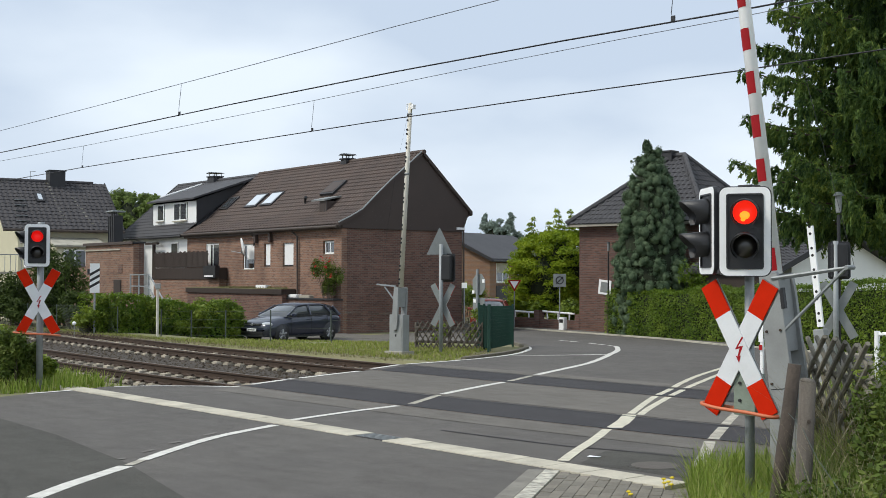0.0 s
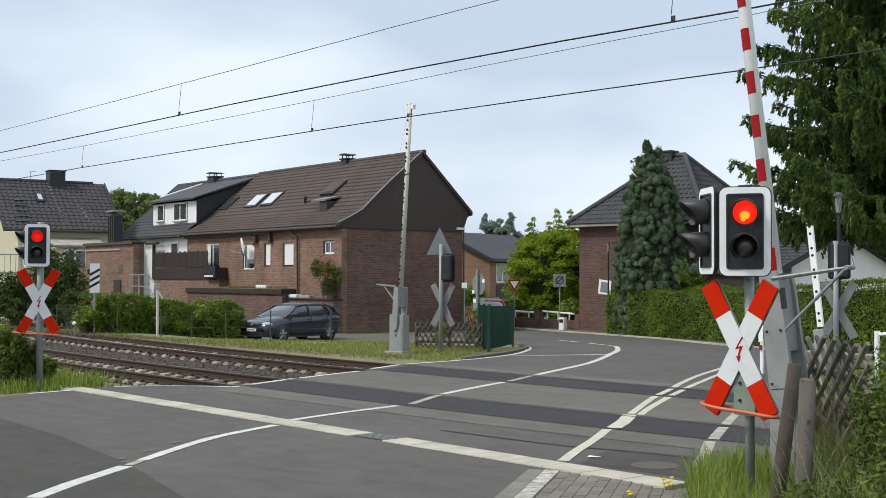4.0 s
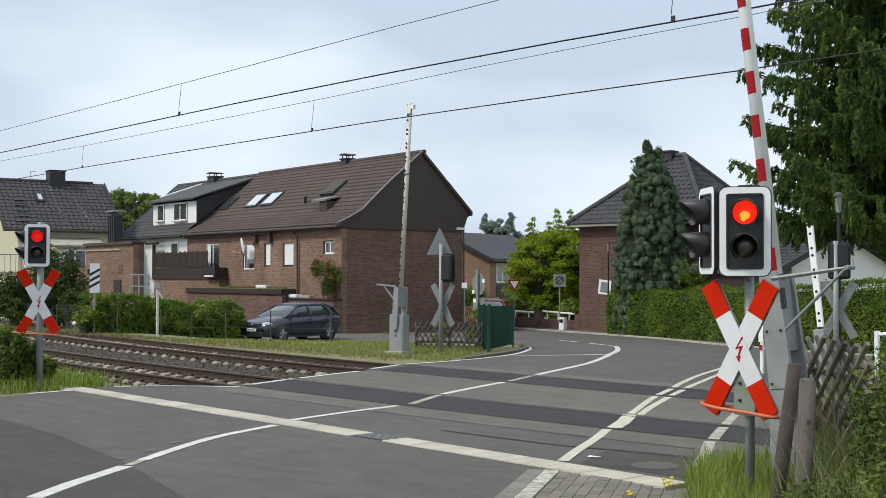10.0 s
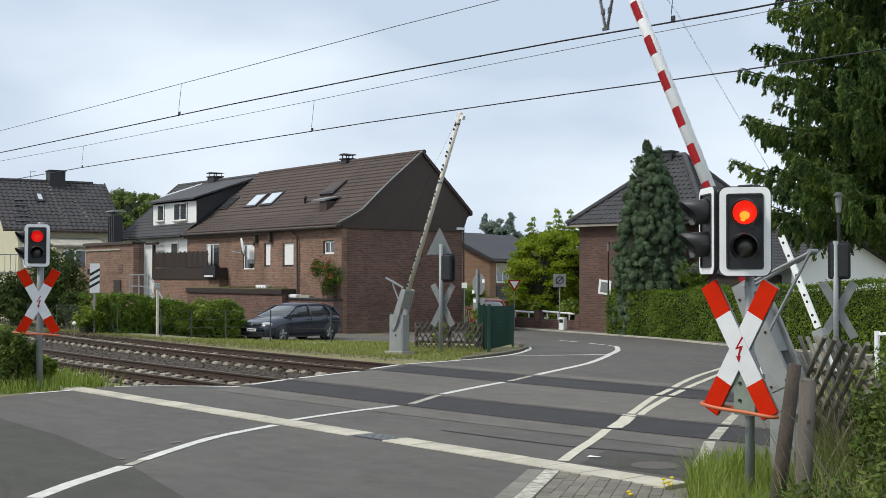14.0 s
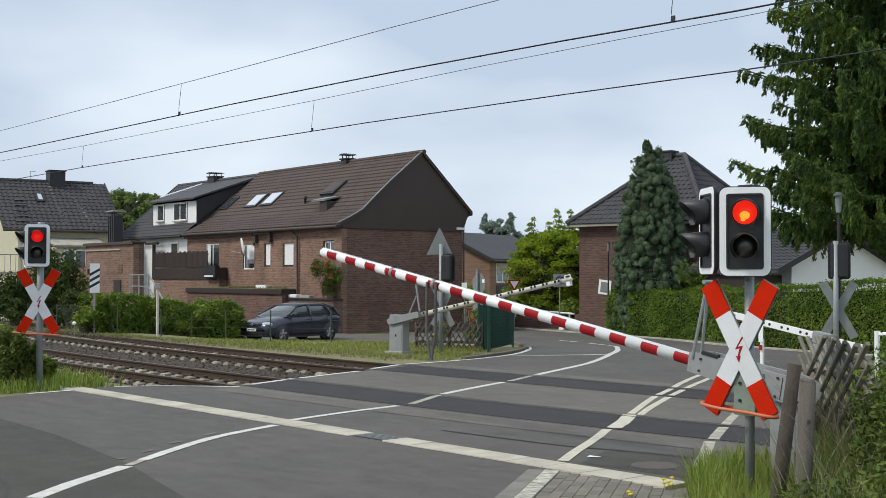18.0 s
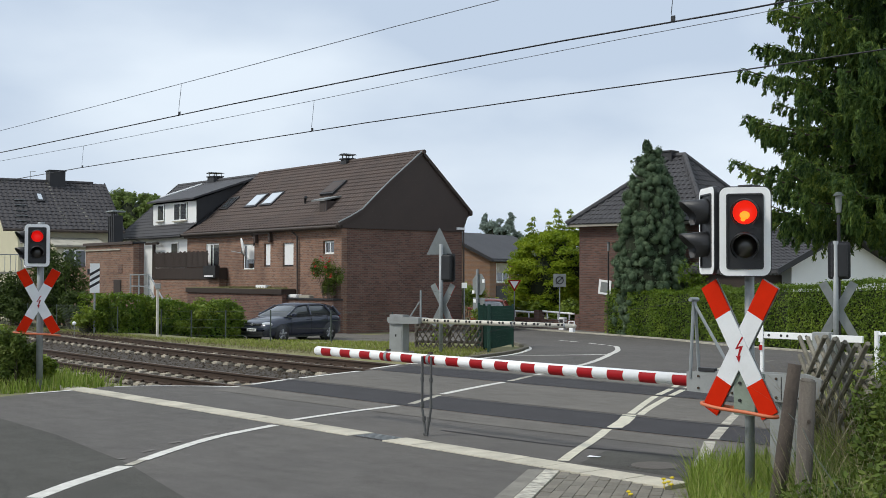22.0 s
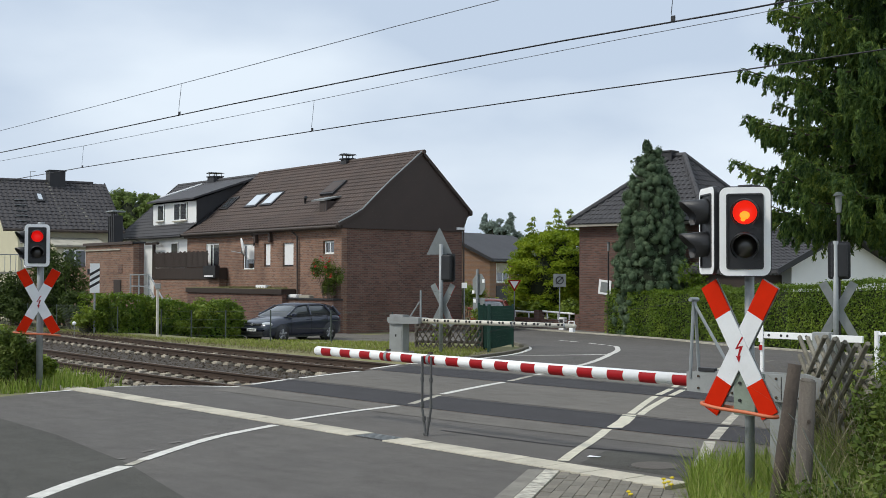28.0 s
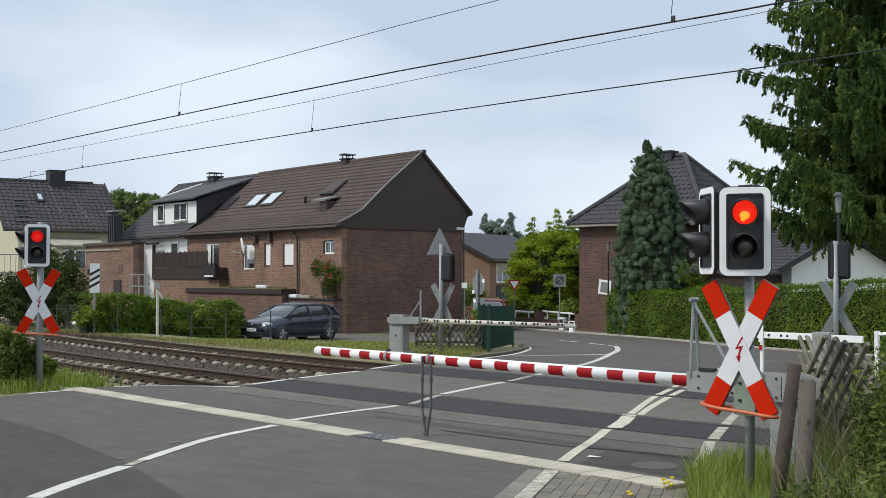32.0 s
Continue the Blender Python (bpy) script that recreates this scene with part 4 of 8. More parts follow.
def barrier(at, pivot_z, sgn, length, start, top, label, style, rz=0.0):
    """sgn -1: the beam lies towards -x when down. style: striped, plain or short."""
    b = thing("barrier", at, label, "barrier", group="crossing barriers", rz=rz)
    near = style == "striped"
    s = sgn
    body_m = M_GREYBOX
    short = style == "short"
    w = 0.16 if short or near else 0.25
    dp = 0.095 if near else 0.1 if short else 0.13
    pa, pb = (0.105, 0.145) if near else (0.14, 0.19)
    part("pedestal", bx(-w, w, -dp, dp, -0.25, pivot_z + (0.14 if style == "plain" else -0.12), bevel=0.015), body_m, b, "grey sheet-steel pedestal")
    part("plinth", bx(-w - 0.08, w + 0.08, -0.24, 0.24, -0.3, 0.05, bevel=0.01), M_CONC, b, "concrete plinth")
    if not short:
        part("pedestal_door", bx(-w + 0.04, w - 0.04, -dp - 0.007, -dp, 0.12, pivot_z - 0.22), body_m, b)
        part("door_lock", bx(-0.02, 0.02, -dp - 0.018, -dp - 0.007, pivot_z * 0.5, pivot_z * 0.5 + 0.06), M_BLACK, b)
    # moving arm: housing as mesh, beam and fittings below it
    hb = bmesh.new()
    if short:
        add_box(hb, -0.16, 0.2, -0.09, 0.09, -0.13, 0.1, bevel=0.02)
    else:
        q = 0.82 if near else 0.62
        prof = [(x, z * q) for x, z in ((0.24, -0.13), (0.28, -0.02), (0.28, 0.1), (0.1, 0.16), (0.14 - start, 0.14), (-start, 0.12), (-start, -0.12), (-0.3, -0.15), (0.1, -0.16))]
        add_prism(hb, [(-s * x, -pb, z) for x, z in prof], (0, pb - pa, 0))
        add_prism(hb, [(-s * x, pa, z) for x, z in prof], (0, pb - pa, 0))
        add_box(hb, s * 0.35, s * (start - 0.02), -pa, pa, -0.1 * q, 0.1 * q)
    arm = part("arm", hb, body_m, b, "grey pivoting arm housing")
    if near:
        for x, z in ((0.2, 0.08), (0.2, -0.08), (-0.05, 0.09), (-0.05, -0.09), (-0.55, 0.07), (-0.55, -0.08), (-0.95, 0.06), (-0.95, -0.06)):
            part("housing_bolt", cy((-s * x, -pb - 0.012, z), (-s * x, -pb, z), 0.013, seg=8), M_RAIL_RUST, arm)
        part("housing_seam", bx(-s * 0.0, -s * 0.008, -pb - 0.003, -pb, -0.11, 0.11), M_BLACK, arm)
        part("top_lug", bx(s * 0.75, s * 0.95, -pb - 0.01, -pb + 0.04, 0.11, 0.15, bevel=0.006), M_BLACK, arm)
    x0, x1 = s * start, s * length
    r0, r1 = (0.064, 0.063) if near else (0.066, 0.056)
    if short:
        part("beam", bx(x0, x1, -0.025, 0.025, -0.065, 0.065, bevel=0.008), M_WHITE, arm, "white sheet-metal beam with paired dark holes")
        part("counter_beam", bx(-s * 0.2, -s * 0.85, -0.025, 0.025, -0.075, 0.055, bevel=0.008), M_WHITE, arm)
        x = start + 0.12
        while x < length - 0.1:
            for d in (0, 0.14):
                part("dark_hole", cy((s * (x + d), -0.029, 0.0), (s * (x + d), -0.024, 0.0), 0.028, seg=12), M_DARKHOLE, arm)
            x += 0.42
    else:
        part("beam", cy((x0, 0, 0), (x1, 0, 0), r0, r1, 20), M_WHITE if near else M_CREAM, arm, "white tubular beam" if near else "aged cream tubular beam", True)
        bmt = bmesh.new()
        bmesh.ops.create_uvsphere(bmt, u_segments=16, v_segments=8, radius=r1, matrix=Matrix.Translation((x1, 0, 0)))
        part("tip", bmt, M_WHITE if near else M_CREAM, arm, "", True)
        rr = lambda x: lerp(r0, r1, (x - start) / (length - start))
        # stay mast and stay wire
        mx = 1.05 if near else 0.9
        mb = bmesh.new()
        if not near:
            add_box(mb, -0.02, 0.02, -0.02, 0.02, 0, 0.72, pose(s * 0.9, -0.12, 0.08))
            add_box(mb, -0.015, 0.015, -0.015, 0.015, 0, 0.52, pose(s * 0.52, -0.12, 0.1, 0, s * 40, 0))
        else:
            for q0, q1 in (((mx, -0.15, 0.04), (mx, -0.09, 0.83)), ((mx, 0.0, 0.04), (mx, -0.07, 0.83)), ((mx - 0.55, -0.13, 0.04), (mx, -0.09, 0.8))):
                add_cyl(mb, (s * q0[0], q0[1], q0[2]), (s * q1[0], q1[1], q1[2]), 0.017, seg=6)
            add_cyl(mb, (s * mx, -0.15, 0.83), (s * mx, -0.02, 0.83), 0.022, seg=10)
        part("stay_mast", mb, M_GALV, arm, "steel stay mast")
        part("stay_wire", tube(bmesh.new(), [(s * mx, 0, 0.83), (s * 4.0, 0, 0.42), (s * 5.5, 0, rr(5.5) + 0.03)], 0.002, 6), M_WIRE, arm, "thin steel stay wire")
        for xb in ((5.2, 6.05) if near else (3.9, 5.5)):
            part("beam_collar", cy((s * xb, 0, 0), (s * (xb + 0.05), 0, 0), rr(xb) + 0.008, seg=16), M_GALV, arm, "", True)
            part("collar_bolt", bx(s * xb, s * (xb + 0.05), -0.02, 0.02, rr(xb) - 0.01, rr(xb) + 0.03), M_RAIL_RUST, arm)
        if near:
            for k in range(15):
                part("red_stripe", foil(s * (1.128 + 0.44 * k), s * (1.35 + 0.44 * k), rr(1.2 + 0.44 * k) + 0.0025), M_BAND, arm, "red reflective foil, open along the top", True)
            # swinging prop below the beam
            lb = bmesh.new()
            for dx in (-0.085, 0.085):
                add_cyl(lb, (dx, -0.085, 0.06), (dx, -0.085, -0.6), 0.017, seg=8)
                add_cyl(lb, (dx, -0.085, -0.6), (dx * 0.15, -0.085, -0.92), 0.016, seg=8)
                for z in (-0.2, -0.52, -0.7):
                    add_cyl(lb, (dx * (1 if z > -0.55 else 0.62), -0.085, z), (dx * (1 if z > -0.55 else 0.55), -0.085, z - 0.06), 0.024, seg=8)
            add_box(lb, -0.05, 0.03, -0.1, -0.07, -0.94, -0.91)
            leg = part("swing_prop", lb, M_PROP, arm, "hanging steel prop")
            KEYED.append((leg, (s * 5.2, 0, -0.02), 1, top))
        else:
            x = start + 0.1
            while x < length - 0.1:
                for d in (0, 0.11):
                    part("dark_bolt", cy((s * (x + d), -rr(x) - 0.012, 0.018), (s * (x + d), -rr(x) * 0.6, 0.018), 0.03, seg=10), M_DARKHOLE, arm)
                x += 0.365
            part("tip_hook", ring(rounded(0.18, 0.12, 0.02, cx=s * (length - 0.06), cz=0.06, y=-0.03), rounded(0.14, 0.09, 0.015, cx=s * (length - 0.06), cz=0.06, y=-0.03), 0.02), M_WHITE, arm)
            part("tip_lamp", bx(s * (length - 0.12), s * length, -0.05, 0.05, -0.15, -0.05, bevel=0.01), M_WHITE, arm, "white tip lamp")
    KEYED.append((arm, (0, 0, pivot_z), -s, top))
    return b


def build_barriers():
    barrier((-6.49, 10.25, 0), 0.965, -1, 7.66, 1.1, 82.5, "red and white striped full-width crossing barrier with hanging prop", "striped")
    barrier((-25.16, 20.9, 0), 0.885, 1, 5.78, 0.88, 86.2, "cream crossing barrier seen from behind with grey pedestal", "plain", 6.0)
    barrier((-12.52, 20.9, 0), 0.9, -1, 2.15, 0.2, 83.4, "short white footway barrier with dark holes", "short")
    post = thing("barrier_rest", (-13.85, 20.9, 0), "white rest post for the short barrier, red reflector", "rest post")
    part("post", bx(-0.03, 0.03, -0.03, 0.03, -0.2, 0.82), M_WHITE, post)
    part("fork", bx(-0.05, 0.05, -0.05, -0.03, 0.76, 1.1), M_WHITE, post)
    part("reflector", bx(-0.035, 0.035, -0.055, -0.05, 0.6, 0.7), M_RED, post, "red reflector")


def motions():
    for ob, at, sg, top in KEYED:
        rows = []
        for t, k in BARRIER_TURN:
            rows.append((t, pose(*at, 0, (-sg if ob.name.startswith("swing") else sg) * top * k, 0)))
        walk(ob, rows)


# ---- houses ----
def tile_rows(parent, ax0, ax1, prof, material, course=0.34, wave=0.3, amp=0.022, along="x", clip=None, single=0, near_end=1):
    """Courses of wavy tiles up a slope. prof: (across, z) from eave to ridge; clip(z, across) gives the ends of a course.
    single: so many tiles next to one end are pieces of their own; the rest are joined."""
    seg = [Vector((a, z)) for a, z in prof]
    lens = [(b - a).length for a, b in zip(seg, seg[1:])]
    total = sum(lens)

    def at(d):
        for a, b, l in zip(seg, seg[1:], lens):
            if d <= l + 1e-6:
                return a.lerp(b, d / l), (b - a).normalized()
            d -= l
        return seg[-1], (seg[-1] - seg[-2]).normalized()

    n = max(1, round(total / course))
    h = total / n
    vs, fs, ones = [], [], []
    for i in range(n):
        (p, t), (q, _) = at(i * h), at(min(total, (i + 1) * h + 0.05))
        nrm = Vector((-t.y, t.x))
        if nrm.y < 0:
            nrm = -nrm
        a0, a1 = (ax0, ax1) if clip is None else clip((p.y + q.y) / 2, (p.x + q.x) / 2)
        if a1 - a0 < 0.15:
            continue
        cols = max(1, round((a1 - a0) / wave))
        per = max(1, single // n)
        for c in range(cols):
            b0, b1 = lerp(a0, a1, c / cols), lerp(a0, a1, (c + 1) / cols)
            v = []
            for j in range(6):
                u = j / 5
                w = amp * math.sin(2 * math.pi * u * 0.96 + 0.4)
                for pt, lift in ((p, 0.045 + w), (q, 0.012 + w), (p, 0.004 + w * 0.5)):
                    e = pt + nrm * lift
                    a = lerp(b0, b1 + 0.012, u)
                    v.append((a, e.x, e.y) if along == "x" else (e.x, a, e.y))
            f = []
            for j in range(5):
                k = 3 * j
                f += [(k, k + 3, k + 4, k + 1), (k + 2, k + 5, k + 3, k)]
            order = cols - 1 - c if near_end > 0 else c
            if single and order < per:
                ones.append((v, f))
            else:
                k = len(vs)
                vs += v
                fs += [tuple(x + k for x in y) for y in f]
    for v, f in ones:
        pydata("tile", v, f, material, parent)
    if vs:
        tagged(pydata("tiling", vs, fs, material, parent), kind="stuff")


def window(parent, x, z, w, h, y=0.0, frame_m=None, pane_m=None, axis="y", bars=1, sill=True, recess=0.09, nm="window"):
    """A window set in a wall that faces -y (axis y) or +x (axis x) in the house's space; x, z: lower left corner."""
    fm, pm = frame_m or M_WHITE, pane_m or M_GLASS
    t = 0.07

    def B(a0, a1, d0, d1, z0, z1):
        return bx(a0, a1, y + d0, y + d1, z0, z1) if axis == "y" else bx(y - d1, y - d0, a0, a1, z0, z1)
    wn_ = part(nm, B(x, x + w, -0.012, 0.02, z, z + h), M_BLACK, parent, "window with white frame")
    for a0, a1, z0, z1 in ((x, x + w, z, z + t), (x, x + w, z + h - t, z + h), (x, x + t, z + t, z + h - t), (x + w - t, x + w, z + t, z + h - t)):
        part("window_frame", B(a0, a1, -0.05, -0.01, z0, z1), fm, wn_)
    for b in range(bars):
        c = x + w * (b + 1) / (bars + 1)
        part("window_bar", B(c - 0.04, c + 0.04, -0.048, -0.012, z + t, z + h - t), fm, wn_)
    part("pane", B(x + t, x + w - t, -0.03, -0.015, z + t, z + h - t), pm, wn_)
    if sill:
        part("window_sill", B(x - 0.06, x + w + 0.06, -0.11, 0.0, z - 0.06, z), M_CONC if fm is not M_SLATE else M_SLATE, wn_)
    return wn_


def chimney(parent, x0, x1, y0, y1, z0, z1, material, cap=True, pots=0):
    c = part("chimney", bx(x0, x1, y0, y1, z0, z1, bevel=0.01), material, parent)
    part("chimney_rim", bx(x0 - 0.05, x1 + 0.05, y0 - 0.05, y1 + 0.05, z1, z1 + 0.07), material, c)
    if cap:
        for px_ in (x0 + 0.08, x1 - 0.08):
            for py_ in (y0 + 0.08, y1 - 0.08):
                part("cowl_leg", bx(px_ - 0.02, px_ + 0.02, py_ - 0.02, py_ + 0.02, z1 + 0.07, z1 + 0.24), M_BLACK, c)
        part("cowl", pr([(x0 - 0.1, y0 - 0.08, z1 + 0.24), (x1 + 0.1, y0 - 0.08, z1 + 0.24), ((x0 + x1) / 2 + 0.2, y0 - 0.08, z1 + 0.31), ((x0 + x1) / 2 - 0.2, y0 - 0.08, z1 + 0.31)], (0, y1 - y0 + 0.16, 0)), M_BLACK, c, "dark sheet-metal chimney cowl")
    for i in range(pots):
        xx = lerp(x0, x1, (i + 0.5) / pots)
        part("chimney_pot", cy((xx, (y0 + y1) / 2, z1 + 0.05), (xx, (y0 + y1) / 2, z1 + 0.3), 0.12, 0.1, 10), M_SLATE, c)
    return c


def skylight(parent, x0, x1, y0, z0, y1, z1, pane_m, lift=0.1, nm="skylight"):
    """On the slope between (y0, z0) below and (y1, z1) above."""
    d = Vector((0, y1 - y0, z1 - z0)).normalized()
    nr = Vector((0, -d.z, d.y))
    bm = bmesh.new()
    base = [(x0, y0, z0), (x1, y0, z0), (x1, y1, z1), (x0, y1, z1)]
    add_prism(bm, base, nr * lift)
    s = part(nm, bm, M_SLATE, parent, "roof window in a dark frame")
    f = 0.13
    def pt(x, k):
        return Vector((x, lerp(y0, y1, k), lerp(z0, z1, k))) + nr * (lift + 0.004)
    L = math.hypot(y1 - y0, z1 - z0)
    part("pane", pr([pt(x0 + f, f / L), pt(x1 - f, f / L), pt(x1 - f, 1 - f / L), pt(x0 + f, 1 - f / L)], nr * 0.012), pane_m, s)
    return s


def pierced(x0, x1, y0, y1, z0, z1, holes):
    """A wall along x with real rectangular openings (x0, x1, z0, z1)."""
    bm = bmesh.new()
    xs = sorted({x0, x1, *[a for h in holes for a in h[:2]]})
    zs = sorted({z0, z1, *[a for h in holes for a in h[2:]]})
    for a, b in zip(xs, xs[1:]):
        for c, d in zip(zs, zs[1:]):
            if not any(h[0] <= a + 1e-6 and h[1] >= b - 1e-6 and h[2] <= c + 1e-6 and h[3] >= d - 1e-6 for h in holes):
                add_box(bm, a, b, y0, y1, c, d)
    bmesh.ops.remove_doubles(bm, verts=bm.verts[:], dist=1e-4)
    return bm


def build_brown_house():
    h = thing("brick_house", (-45.25, 34.08, -0.55), "brown brick house with dark clad gable and brown tiled roof", "house", rz=-4.2)
    EZ = 4.88
    # walls: front, gable, back, party wall, in brick up to the eaves
    holes = [(-13.9, -12.3, 3.12, 4.45), (-9.57, -8.33, 2.98, 4.33), (-7.3, -6.65, 3.13, 4.31), (-5.42, -4.36, 3.12, 4.31), (-1.63, -0.65, 3.68, 4.33)]
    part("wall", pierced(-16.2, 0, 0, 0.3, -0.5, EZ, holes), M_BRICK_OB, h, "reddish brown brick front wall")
    # gable in darker brick than the front: its shade is in the colour
    part("wall", bx(-0.3, 0.0, 0.302, 7.15, -0.5, EZ), M_BRICK, h, "dark brown brick gable wall, shaded side in its colour")
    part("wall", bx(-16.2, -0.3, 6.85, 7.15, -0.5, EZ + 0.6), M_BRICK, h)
    prof = [(-0.28, 5.06), (0.4, 5.38), (1.05, 5.73), (1.65, 6.28), (2.6, 7.12), (4.6, 8.73), (7.69, 5.86)]
    # gable cladding in boards
    gab = [(0.0, EZ), (0.0, 5.14), (0.4, 5.32), (1.05, 5.67), (1.65, 6.22), (2.6, 7.05), (4.6, 8.65), (7.55, 5.9), (7.15, EZ)]
    part("gable_cladding", pr([(-0.3, y, z) for y, z in gab], (0.36, 0, 0)), M_CLAD, h, "dark brown gable cladding")
    z = EZ + 0.03
    def ends(zz):
        lo = hi = None
        pts = gab + gab[:1]
        ys = []
        for (ya, za), (yb, zb) in zip(pts, pts[1:]):
            if (za - zz) * (zb - zz) < 0:
                ys.append(ya + (yb - ya) * (zz - za) / (zb - za))
        return (min(ys), max(ys)) if len(ys) > 1 else None
    while z < 8.45:
        e = ends(z + 0.1)
        if e and e[1] - e[0] > 0.2:
            part("cladding_board", bx(0.06, 0.066, e[0] + 0.02, e[1] - 0.02, z, z + 0.195), M_CLAD, h)
        z += 0.2
    # roof deck and tiles
    deck = [(y, z - 0.02) for y, z in prof] + [(y, z - 0.16) for y, z in reversed(prof)]
    roof = part("roof", pr([(-16.2, y, z) for y, z in deck], (16.32, 0, 0)), M_CLAD, h, "brown tiled roof, flared at the eaves")
    tile_rows(roof, -16.2, 0.14, prof[:6], M_TILE_BROWN, 0.33, 0.3, single=290)
    tile_rows(roof, -16.2, 0.14, [prof[6], prof[5]], M_TILE_BROWN, 0.33, 0.3)
    vb = bmesh.new()
    for (ya, za), (yb, zb) in zip(prof, prof[1:]):
        add_prism(vb, [(0.1, ya, za - 0.12), (0.1, ya, za + 0.06), (0.1, yb, zb + 0.06), (0.1, yb, zb - 0.12)], (0.07, 0, 0))
    part("verge_board", vb, M_CLAD, h, "dark verge board")
    part("verge_strip", tube(bmesh.new(), [(0.15, y, z + 0.075) for y, z in prof[:6]], 0.035, 6), M_GALV, h, "pale metal strip along the verge")
    for i in range(46):
        a = -16.1 + i * 0.355
        part("ridge_tile", cy((a, 4.6, 8.71), (a + 0.38, 4.6, 8.725), 0.13, 0.115, 8), M_TILE_BROWN, roof)
    part("gutter", cy((-16.2, -0.34, 4.97), (0.1, -0.34, 4.95), 0.075, seg=10), M_ZINC, h, "brown metal gutter")
    part("eaves_board", bx(-16.2, 0.02, -0.24, 0.0, 4.86, 4.96), M_CLAD, h)
    part("downpipe", tube(bmesh.new(), [(-4.2, -0.34, 4.93), (-3.85, -0.1, 4.6), (-3.8, -0.08, 1.2)], 0.05, 8), M_ZINC, h, "brown downpipe")
    part("downpipe", tube(bmesh.new(), [(-8.4, -0.34, 4.93), (-8.2, -0.1, 4.7), (-8.2, -0.09, 4.2)], 0.05, 8), M_ZINC, h)
    part("downpipe", tube(bmesh.new(), [(0.12, 7.62, 5.85), (0.05, 7.2, 5.4), (0.05, 7.22, -0.4)], 0.05, 8), M_ZINC, h)
    part("wall_lamp", bx(0.0, 0.12, 6.75, 7.25, EZ + 0.1, EZ + 0.22, bevel=0.02), M_WHITE, h, "white wall lamp under the eave")
    # windows of the front
    w1 = window(h, -13.88, 3.14, 1.56, 1.29, 0.1, bars=1)
    part("curtain", bx(-13.78, -13.4, 0.065, 0.075, 3.22, 4.36), M_WHITE, w1, "pale curtain")
    w2 = window(h, -9.55, 3.0, 1.2, 1.31, 0.12, bars=0)
    part("blind", bx(-9.2, -8.42, 0.06, 0.085, 3.52, 4.25), M_WHITE, w2, "half lowered white blind")
    part("sill_pot", cy((-8.75, 0.04, 3.06), (-8.75, 0.04, 3.3), 0.1, 0.13, 10), M_CLAD, w2)
    for x0, w in ((-7.28, 0.61), (-5.4, 1.02)):
        wd = window(h, x0, 3.15, w, 1.14, 0.16, frame_m=M_SLATE, bars=0)
        part("roller_shutter", bx(x0 + 0.03, x0 + w - 0.03, 0.09, 0.105, 3.2, 4.27), M_WHITE, wd, "closed white roller shutter")
        for k in range(14):
            part("slat", bx(x0 + 0.035, x0 + w - 0.035, 0.082, 0.09, 3.22 + 0.075 * k, 3.283 + 0.075 * k), M_WHITE, wd)
    window(h, -1.6, 3.7, 0.92, 0.6, 0.16, bars=1)
    part("eaves_beam", bx(-16.2, -6.45, -0.22, -0.02, 4.78, 4.86), M_CLAD, h, "dark beam under the eaves")
    for x in (-8.0, -6.5):
        part("corbel", bx(x - 0.1, x + 0.1, -0.2, -0.02, 4.35, 4.78, bevel=0.02), M_CLAD, h)
    dish = bmesh.new()
    bmesh.ops.create_uvsphere(dish, u_segments=20, v_segments=10, radius=0.5, matrix=Matrix.Diagonal((0.8, 0.13, 0.9, 1)))
    d = part("satellite_dish", dish, M_WHITE, h, "white satellite dish", True)
    d.matrix_basis = pose(-8.75, -0.45, 4.2, 12, 0, -22)
    part("dish_arm", tube(bmesh.new(), [(-9.3, 0.02, 3.7), (-9.2, -0.3, 3.9), (-8.8, -0.42, 4.15)], 0.03, 8), M_GALV, h)
    part("dish_feed", tube(bmesh.new(), [(-8.85, -0.5, 3.85), (-9.5, -0.75, 3.95)], 0.022, 8), M_GALV, h)
    # plinth ledge with coping
    part("low_wall", bx(-5.6, 0.12, -0.5, -0.004, -0.5, 1.52), M_BRICK, h, "dark brick garden wall along the house")
    part("coping", bx(-5.7, 0.16, -0.56, -0.004, 1.52, 1.6, bevel=0.01), M_SLATE, h)
    part("ledge_box", bx(-4.5, -3.3, -0.45, -0.15, 1.6, 1.76, bevel=0.02), M_WHITE, h, "white planter box")
    part("ledge_box", bx(-3.1, -2.1, -0.45, -0.2, 1.6, 1.72, bevel=0.02), M_CONC, h)
    # roof fittings
    chimney(h, -6.9, -6.35, 4.35, 4.9, 8.2, 8.85, M_SLATE)
    skylight(h, -12.8, -11.5, 1.8, 6.41, 2.68, 7.19, M_GLASS_SKY)
    skylight(h, -11.05, -9.75, 1.82, 6.43, 2.7, 7.21, M_GLASS_SKY)
    skylight(h, -15.85, -14.85, 1.82, 6.43, 2.66, 7.17, M_GLASS)
    vc = part("vent_chimney", bx(-3.75, -3.1, 1.1, 1.7, 5.6, 6.36, bevel=0.015), M_CLAD, h, "clad vent chimney on the roof")
    for k in range(4):
        part("clad_joint", bx(-3.6 + 0.17 * k, -3.58 + 0.17 * k, 1.09, 1.1, 5.75, 6.34), M_SLATE, vc)
    part("vent_hood", pr([(-4.35, 1.0, 6.36), (-4.35, 1.95, 6.56), (-4.35, 1.95, 6.64), (-4.35, 1.0, 6.44)], (1.3, 0, 0)), M_SIGNBACK, h, "grey metal hood")
    skylight(h, -5.25, -4.0, 2.1, 6.72, 2.95, 7.42, M_CLAD, 0.14, "roof_hatch")
